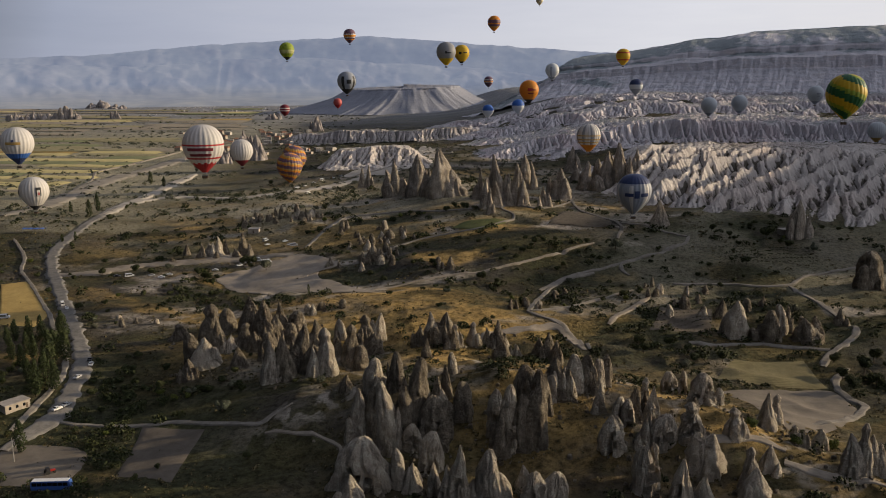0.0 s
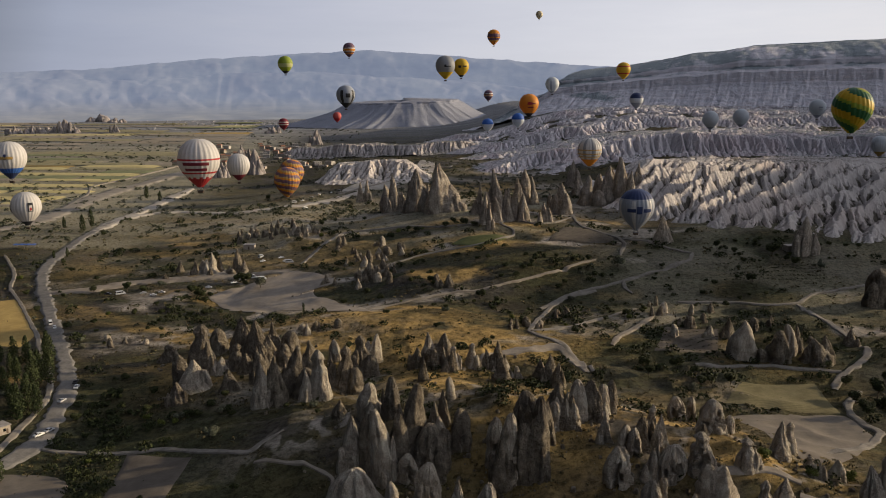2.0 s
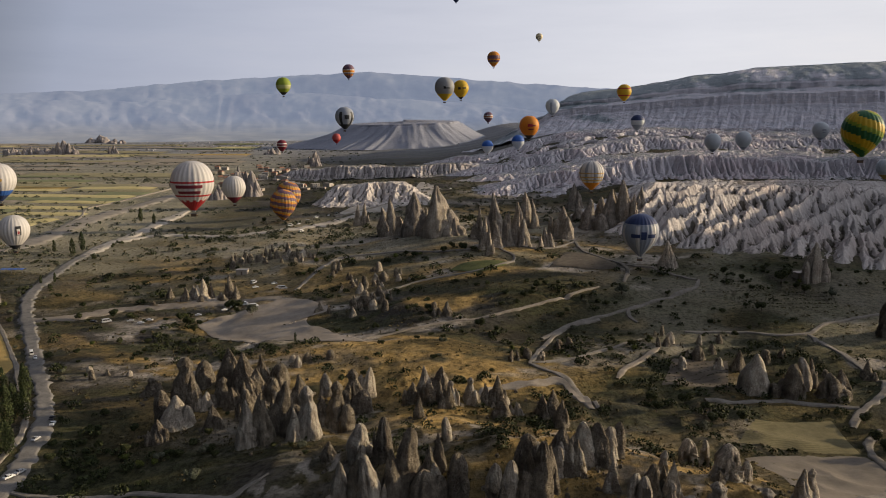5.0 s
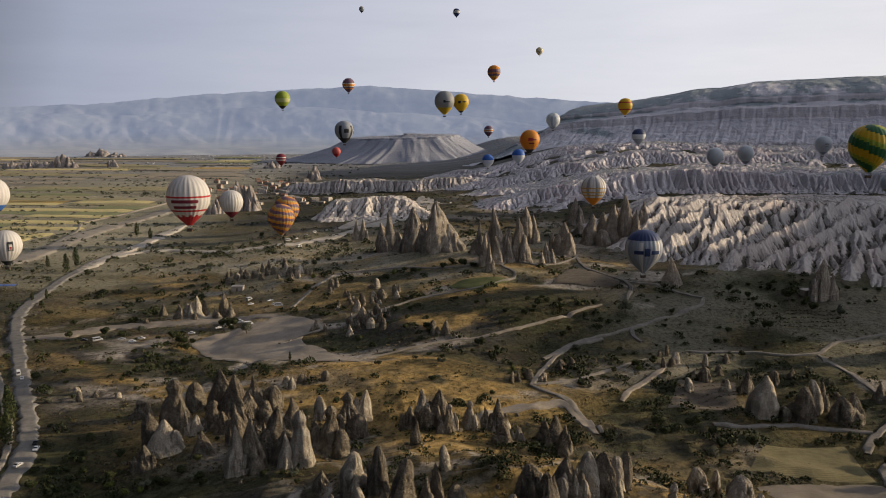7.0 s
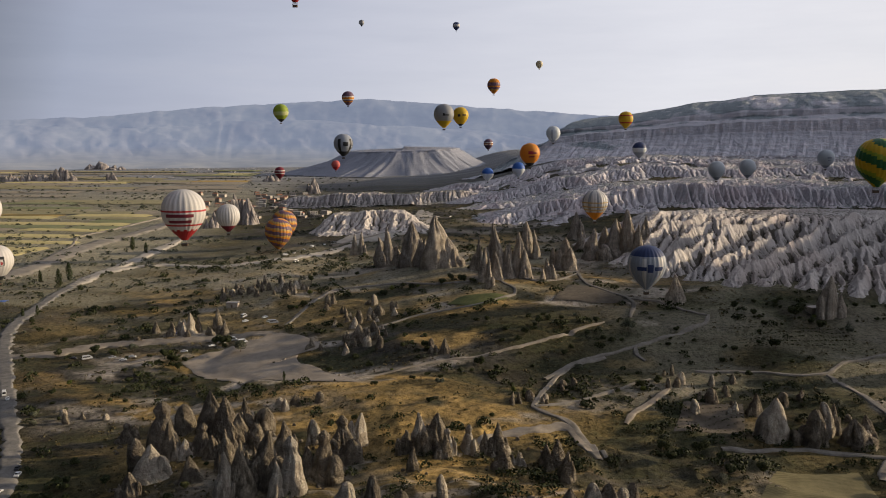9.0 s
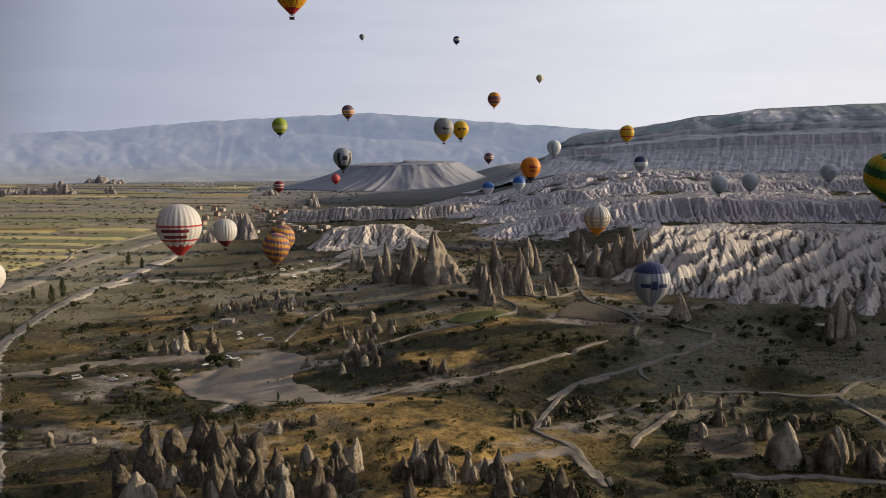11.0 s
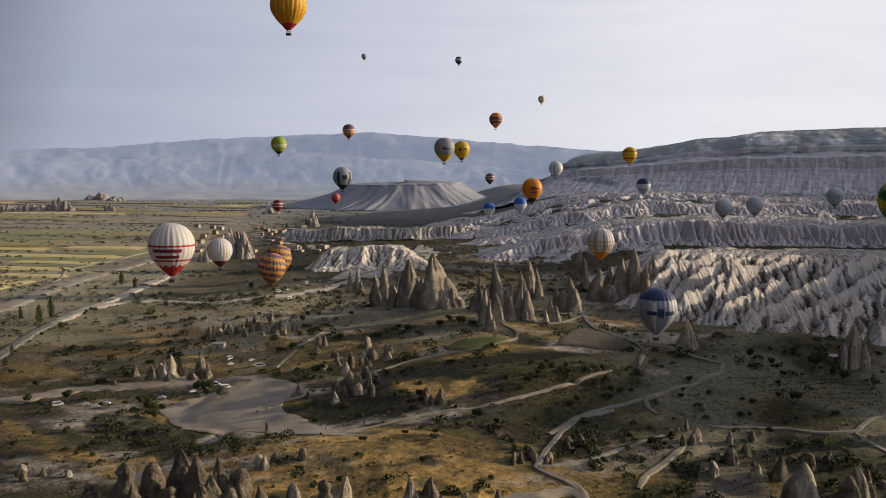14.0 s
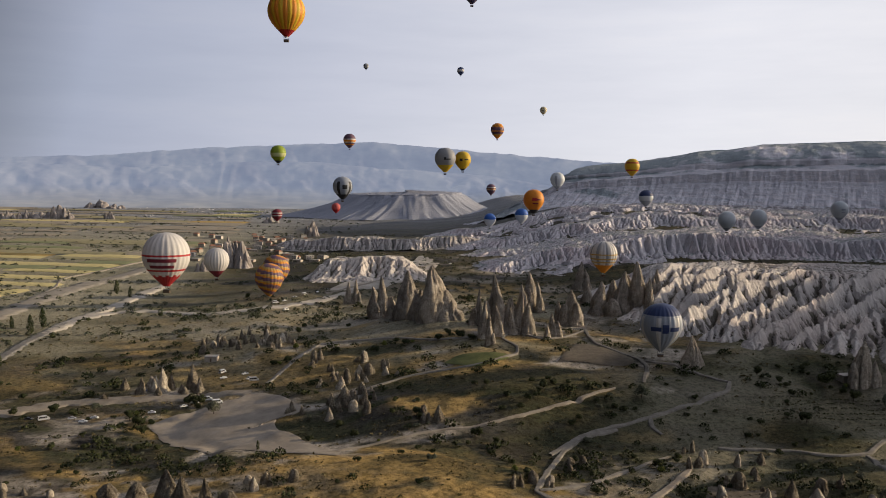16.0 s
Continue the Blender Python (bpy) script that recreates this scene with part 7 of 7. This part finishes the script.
def vehicle(kind, colour):
    outline, half, tf, tp, axles, wheel_r = KINDS[kind]
    root = new({"car": "car", "van": "minibus", "bus": "coach"}[kind])
    part("body", hull(outline, half, tf, tp, 0.07), PAINTS[colour], root)
    if kind == "bus":
        part("roof", slab(-5.6, 5.4, -1.05, 1.05, 3.24, 3.34), PAINTS["white"], root, "white roof panel")
    xs, zs = [p[0] for p in outline], [p[1] for p in outline]
    top = max(zs)
    lo, hi = (1.05, top - 0.12) if kind == "car" else (top * 0.55, top - 0.35)
    x0, x1 = {"car": (-1.05, 0.85), "van": (-2.6, 1.5), "bus": (-5.6, 5.4)}[kind]
    count = {"car": 2, "van": 4, "bus": 7}[kind]
    for side in (-1, 1):
        for k in range(count):
            a, b = x0 + (x1 - x0) * k / count + 0.05, x0 + (x1 - x0) * (k + 1) / count - 0.05
            ya, yb = half * (1 - tp * max(0, lo - tf)), half * (1 - tp * max(0, hi - tf))
            sh0 = 0.25 if kind == "car" and k == 0 else 0.0
            sh1 = 0.3 if kind == "car" and k == count - 1 else 0.0
            bm = bmesh.new()
            vs = [bm.verts.new(p) for p in ((a, side * (ya + .012), lo), (b, side * (ya + .012), lo), (b - sh1, side * (yb + .012), hi), (a + sh0, side * (yb + .012), hi))]
            bm.faces.new(vs if side < 0 else vs[::-1])
            bmesh.ops.solidify(bm, geom=bm.faces[:], thickness=0.02)
            part("side_window", bm, MAT_GLASS, root)
    ws = {"car": ((0.72, 1.44), (1.14, 1.05)), "van": ((1.5, 2.42), (2.12, 1.62)), "bus": ((5.6, 3.05), (5.9, 1.8))}[kind]
    (xa, za), (xb, zb) = ws
    for sgn, nm in ((1, "windscreen"), (-1, "rear_window")):
        bm = bmesh.new()
        if sgn > 0:
            pts = [(xa + .03, za), (xb + .03, zb)]
        else:
            pts = {"car": [(-0.83, 1.44), (-1.3, 1.1)], "van": [(-2.89, 2.2), (-2.98, 1.4)], "bus": [(-5.99, 2.9), (-6.03, 1.9)]}[kind]
        hw = half * 0.78
        vs = [bm.verts.new((x, s * hw, z + .02)) for (x, z), s in ((pts[0], -1), (pts[1], -1), (pts[1], 1), (pts[0], 1))]
        bm.faces.new(vs)
        bmesh.ops.solidify(bm, geom=bm.faces[:], thickness=0.02)
        part(nm, bm, MAT_GLASS, root)
    for ax in axles:
        for side in (-1, 1):
            bm = bmesh.new()
            m = Matrix.Translation((ax, side * (half - 0.08), wheel_r)) @ Matrix.Rotation(math.pi / 2, 4, "X")
            bmesh.ops.create_cone(bm, cap_ends=True, segments=14, radius1=wheel_r, radius2=wheel_r, depth=0.22, matrix=m)
            w = part("wheel", bm, MAT_TYRE, root)
            bm = bmesh.new()
            m = Matrix.Translation((ax, side * (half + 0.035), wheel_r)) @ Matrix.Rotation(math.pi / 2, 4, "X")
            bmesh.ops.create_cone(bm, cap_ends=True, segments=10, radius1=wheel_r * 0.6, radius2=wheel_r * 0.6, depth=0.03, matrix=m)
            part("rim", bm, MAT_STEEL, w)
    front = max(xs)
    for side in (-1, 1):
        bm = bmesh.new()
        bmesh.ops.create_cube(bm, size=1.0, matrix=Matrix.Translation((front - 0.06, side * half * 0.7, 0.72 if kind == "car" else 0.95)) @ Matrix.Diagonal((0.14, 0.3, 0.16, 1)))
        part("headlight", bm, MAT_LAMP, root)
    return root


MASTERS = {}


def park(kind, colour, x, y, turn, label, group):
    m = pose(x, y, float(height(x, y)) + 0.12 + math.hypot(x, y) * 0.0011, 0, 0, turn)
    if (kind, colour) in MASTERS:
        ob = copy_thing(MASTERS[(kind, colour)], m)
    else:
        ob = MASTERS[(kind, colour)] = vehicle(kind, colour)
        ob.matrix_basis = m
    tagged(ob, label, {"car": "car", "van": "minibus", "bus": "coach"}[kind], group)


for i, (x, y) in enumerate(CARS_ROAD):
    park("van" if i == 5 else "car", ("dark", "white", "silver", "white", "silver", "white", "white")[i], x, y, (100, 100, 80, 62, 68, 118, 118)[i],
         ("dark car on the dirt road", "white car on the dirt road", "silver car on the dirt road", "white car near the road junction", "silver car near the road junction",
          "white minibus on the dirt road", "white car following a minibus")[i], "cars on the road")
for i, (x, y) in enumerate(CARS_LOT):
    park("van" if i in (1, 2, 7) else "car", ("white", "white", "white", "white", "white", "white", "silver", "silver", "dark", "white")[i], x, y, 8 + 14 * ((i * 5) % 4) - 10,
         "white minibus parked on packed dirt" if i in (1, 2, 7) else "parked car on packed dirt", "cars in the car park")
for i, (x, y) in enumerate(CARS_FAR):
    park("van" if i % 3 == 0 else "car", "white" if i % 4 else "silver", x, y, 20 + 13 * ((i * 7) % 5), "white minibus by the far track" if i % 3 == 0 else "small car by the far track", "cars by the launch field")
park("bus", "blue", -122, 233, 3, "blue and white coach parked in the yard", "yard vehicles")
park("van", "white", -236, 421, 8, "white minibus beside the wheat field", "yard vehicles")
park("car", "blue", -170, 564, 10, "small blue car below the rocks", "yard vehicles")


def build_tractor(x, y):
    root = new("tractor")
    root.matrix_basis = pose(x, y, float(height(x, y)) + 0.2, 0, 0, 40)
    part("hood", hull(((0.2, .7), (0.2, 1.35), (1.7, 1.25), (1.8, .75)), 0.38, 1.0, 0.1, 0.06), PAINTS["red"], root)
    part("cab", hull(((-1.2, .8), (-1.1, 2.3), (-0.1, 2.35), (0.25, .85)), 0.6, 1.4, 0.12, 0.06), PAINTS["dark"], root)
    for ax, r, w, hy in ((-0.8, 0.75, 0.4, 0.78), (1.35, 0.42, 0.25, 0.6)):
        for side in (-1, 1):
            bm = bmesh.new()
            bmesh.ops.create_cone(bm, cap_ends=True, segments=16, radius1=r, radius2=r, depth=w, matrix=Matrix.Translation((ax, side * hy, r)) @ Matrix.Rotation(math.pi / 2, 4, "X"))
            part("wheel", bm, MAT_TYRE, root)
    tagged(root, "small red tractor in the dirt yard", "tractor", "yard vehicles")


build_tractor(-129, 246)
park("van", "dark", -31, 231, 20, "dark van in the cave dwelling yard", "yard vehicles")

# ---- buildings ----
MAT_WALL = plain_material("plastered_stone", (0.38, 0.33, 0.27), 0.9, 0, 0.25, 0.5)
MAT_WALL_WHITE = plain_material("white_plaster", (0.42, 0.39, 0.35), 0.9, 0, 0.2, 0.5)
# Plaster of the distant town, with haze painted into its colour.
MAT_WALL_HAZE = plain_material("hazed_plaster", (0.5, 0.49, 0.5), 0.9, 0, 0.25, 0.05)
MAT_TILE = plain_material("terracotta_tiles", (0.3, 0.14, 0.085), 0.85, 0, 0.3, 0.8)
MAT_FLAT = plain_material("flat_roof_screed", (0.34, 0.31, 0.28), 0.9, 0, 0.25, 0.6)
MAT_WOOD = plain_material("weathered_wood", (0.13, 0.09, 0.06), 0.85, 0, 0.35, 3)
MAT_TARP = plain_material("blue_tarpaulin", (0.04, 0.12, 0.42), 0.5, 0, 0.2, 1.5)
MAT_POLE = plain_material("grey_pole", (0.3, 0.29, 0.27), 0.7, 0, 0.2, 2)


def house(w, d, h, pitched, wall):
    root = new("house")
    part("wall", slab(-w / 2, w / 2, -d / 2, d / 2, -1.5, h), wall, root)
    if pitched:
        bm = bmesh.new()
        e = 0.5
        lo = [bm.verts.new(p) for p in ((-w / 2 - e, -d / 2 - e, h), (w / 2 + e, -d / 2 - e, h), (w / 2 + e, d / 2 + e, h), (-w / 2 - e, d / 2 + e, h))]
        r = [bm.verts.new((-w / 2 + d * 0.25, 0, h + d * 0.28)), bm.verts.new((w / 2 - d * 0.25, 0, h + d * 0.28))]
        for f in ((lo[0], lo[1], r[1], r[0]), (lo[2], lo[3], r[0], r[1]), (lo[1], lo[2], r[1]), (lo[3], lo[0], r[0]), (lo[3], lo[2], lo[1], lo[0])):
            bm.faces.new(f)
        part("roof", bm, MAT_TILE, root, "hipped terracotta tile roof")
    else:
        bm = slab(-w / 2 - 0.2, w / 2 + 0.2, -d / 2 - 0.2, d / 2 + 0.2, h, h + 0.35)
        part("roof", bm, MAT_FLAT, root, "flat roof with low parapet")
    for fl in range(max(1, int(h // 3))):
        for k in range(3):
            x = -w / 3 + k * w / 3
            if fl == 0 and k == 1:
                part("door", slab(x - .55, x + .55, -d / 2 - .06, -d / 2 + .1, -0.3, 2.1), MAT_WOOD, root)
                continue
            win = part("window", slab(x - .55, x + .55, -d / 2 - .04, -d / 2 + .1, fl * 3 + 1.0, fl * 3 + 2.3), MAT_GLASS, root)
            part("sill", slab(x - .7, x + .7, -d / 2 - .18, -d / 2 + .05, fl * 3 + .88, fl * 3 + 1.0), wall, win)
    return root


def build_village():
    rnd = random.Random(11)
    masters = [house(11, 9, 6, True, MAT_WALL), house(13, 10, 6.2, False, MAT_WALL_WHITE), house(9, 8, 3.4, True, MAT_WALL_WHITE), house(14, 9, 3.4, False, MAT_WALL)]
    texts = ("two-storey stone house with terracotta hipped roof", "white two-storey house with a flat roof", "small white house with terracotta roof", "low stone house with a flat roof")
    first = set()
    for n in range(88):
        k = rnd.randrange(4)
        y = rnd.uniform(1320, 1950)
        x = -0.235 * y + rnd.gauss(0, 75) + 25
        m = pose(x, y, float(height(x, y)), 0, 0, rnd.uniform(-35, 35))
        if k in first:
            ob = copy_thing(masters[k], m)
        else:
            first.add(k)
            ob = masters[k]
            ob.matrix_basis = m
        tagged(ob, texts[k], "house", "village houses")


build_village()


def far_town(rnd, count):
    y = rnd.uniform(2900, 4000, count)
    return -0.19 * y + rnd.randn(count) * 330, y, rnd.uniform(1.5, 3.0, count)


def far_house(rnd, s):
    w, d, h = s * rnd.uniform(0.8, 1.6), s, s * rnd.uniform(0.5, 1.1)
    v = np.array([(-w, -d, -2), (w, -d, -2), (w, d, -2), (-w, d, -2), (-w, -d, h), (w, -d, h), (w, d, h), (-w, d, h), (0, -d, h * 1.5), (0, d, h * 1.5)], float)
    f = [(0, 1, 5), (0, 5, 4), (1, 2, 6), (1, 6, 5), (2, 3, 7), (2, 7, 6), (3, 0, 4), (3, 4, 7), (4, 5, 8), (6, 7, 9), (4, 8, 9), (4, 9, 7), (5, 6, 9), (5, 9, 8)]
    return v, np.array(f)


scatter("far_town", 260, 9, far_town, far_house, MAT_WALL_HAZE, "distant town of pale houses across the plain", "town")


def plain_trees(rnd, count):
    y = 720 * (3600 / 720) ** rnd.rand(count)
    x = -0.62 * y + rnd.rand(count) * 0.52 * y
    ok = fbm(x / 130, y / 40, 3, 66) > 0.56
    return x[ok], y[ok], rnd.uniform(1.2, 3.2, ok.sum()) * (1 + y[ok] / 3000)


scatter("hedgerow", 4200, 19, plain_trees, far_shrub, MAT_LEAF_PLAIN, "dark hedgerows and orchard trees along the fields", "hedge")


def bluff_trees(rnd, count):
    y = rnd.uniform(760, 2000, count)
    x = rnd.uniform(-0.2, 0.55, count) * y
    ok = fbm(x / 120, y / 60, 3, 86) > 0.5
    return x[ok], y[ok], rnd.uniform(1.5, 4.0, ok.sum())


scatter("thicket", 4400, 29, bluff_trees, far_shrub, MAT_LEAF_PLAIN, "dark thickets between the pale bluffs", "shrubs")

shed = new("stone_shed")
shed.location = (-149, 631, float(height(-149, 631)))
part("wall", slab(-4, 4, -3, 3, -1, 3.2), MAT_WALL, shed)
part("roof", slab(-4.4, 4.4, -3.4, 3.4, 3.2, 3.5), MAT_FLAT, shed)
part("door", slab(-0.6, 0.6, -3.05, -2.9, -0.2, 2.1), MAT_WOOD, shed)
tagged(shed, "low stone shed built against the hillside", "shed")

hut = copy_thing(shed, pose(232, 546, float(height(232, 546)), 0, 0, 15))
hut.name = "stone_hut"
tagged(hut, "small pale stone hut among dark trees", "hut")

awning = new("blue_awning")
awning.location = (-335, 657, float(height(-335, 657)))
bm = bmesh.new()
bmesh.ops.create_grid(bm, x_segments=14, y_segments=5, size=1.0, matrix=Matrix.Diagonal((9, 3, 1, 1)))
for v in bm.verts:
    v.co.z = 2.8 + 0.5 * math.cos(v.co.y * 0.5) + 0.15 * math.sin(v.co.x * 1.3)
bmesh.ops.solidify(bm, geom=bm.faces[:], thickness=0.06)
part("canopy", bm, MAT_TARP, awning, "sagging blue tarpaulin")
for sx in (-8.5, 0, 8.5):
    for sy in (-2.7, 2.7):
        part("post", slab(sx - .08, sx + .08, sy - .08, sy + .08, -0.3, 2.75), MAT_POLE, awning)
tagged(awning, "long blue tarpaulin awning on posts", "awning")

for x, y in ((-147, 258),):
    pole = new("utility_pole")
    pole.location = (x, y, float(height(x, y)))
    bm = bmesh.new()
    bmesh.ops.create_cone(bm, cap_ends=True, segments=10, radius1=0.16, radius2=0.1, depth=9.4, matrix=Matrix.Translation((0, 0, 4.3)))
    part("post", bm, MAT_POLE, pole)
    part("crossarm", slab(-0.9, 0.9, -0.06, 0.06, 8.3, 8.45), MAT_WOOD, pole)
    tagged(pole, "grey utility pole beside the dirt yard", "utility pole", "utility poles")

shop = new("roadside_building")
shop.matrix_basis = pose(-170, 303, float(height(-170, 303)), 0, 0, 55)
shop.scale = (0.7, 0.8, 0.85)
part("wall", slab(-7, 7, -3.5, 3.5, -1, 3.4), MAT_WALL, shop)
part("roof", slab(-7.5, 7.5, -4, 4, 3.4, 3.7), MAT_FLAT, shop, "flat grey roof")
for k in range(3):
    part("window", slab(-5 + k * 4, -3.6 + k * 4, -3.56, -3.4, 1, 2.4), MAT_GLASS, shop)
part("door", slab(4.6, 5.7, -3.56, -3.4, -0.2, 2.1), MAT_WOOD, shop)
tagged(shop, "low stone roadside building under poplars", "building")
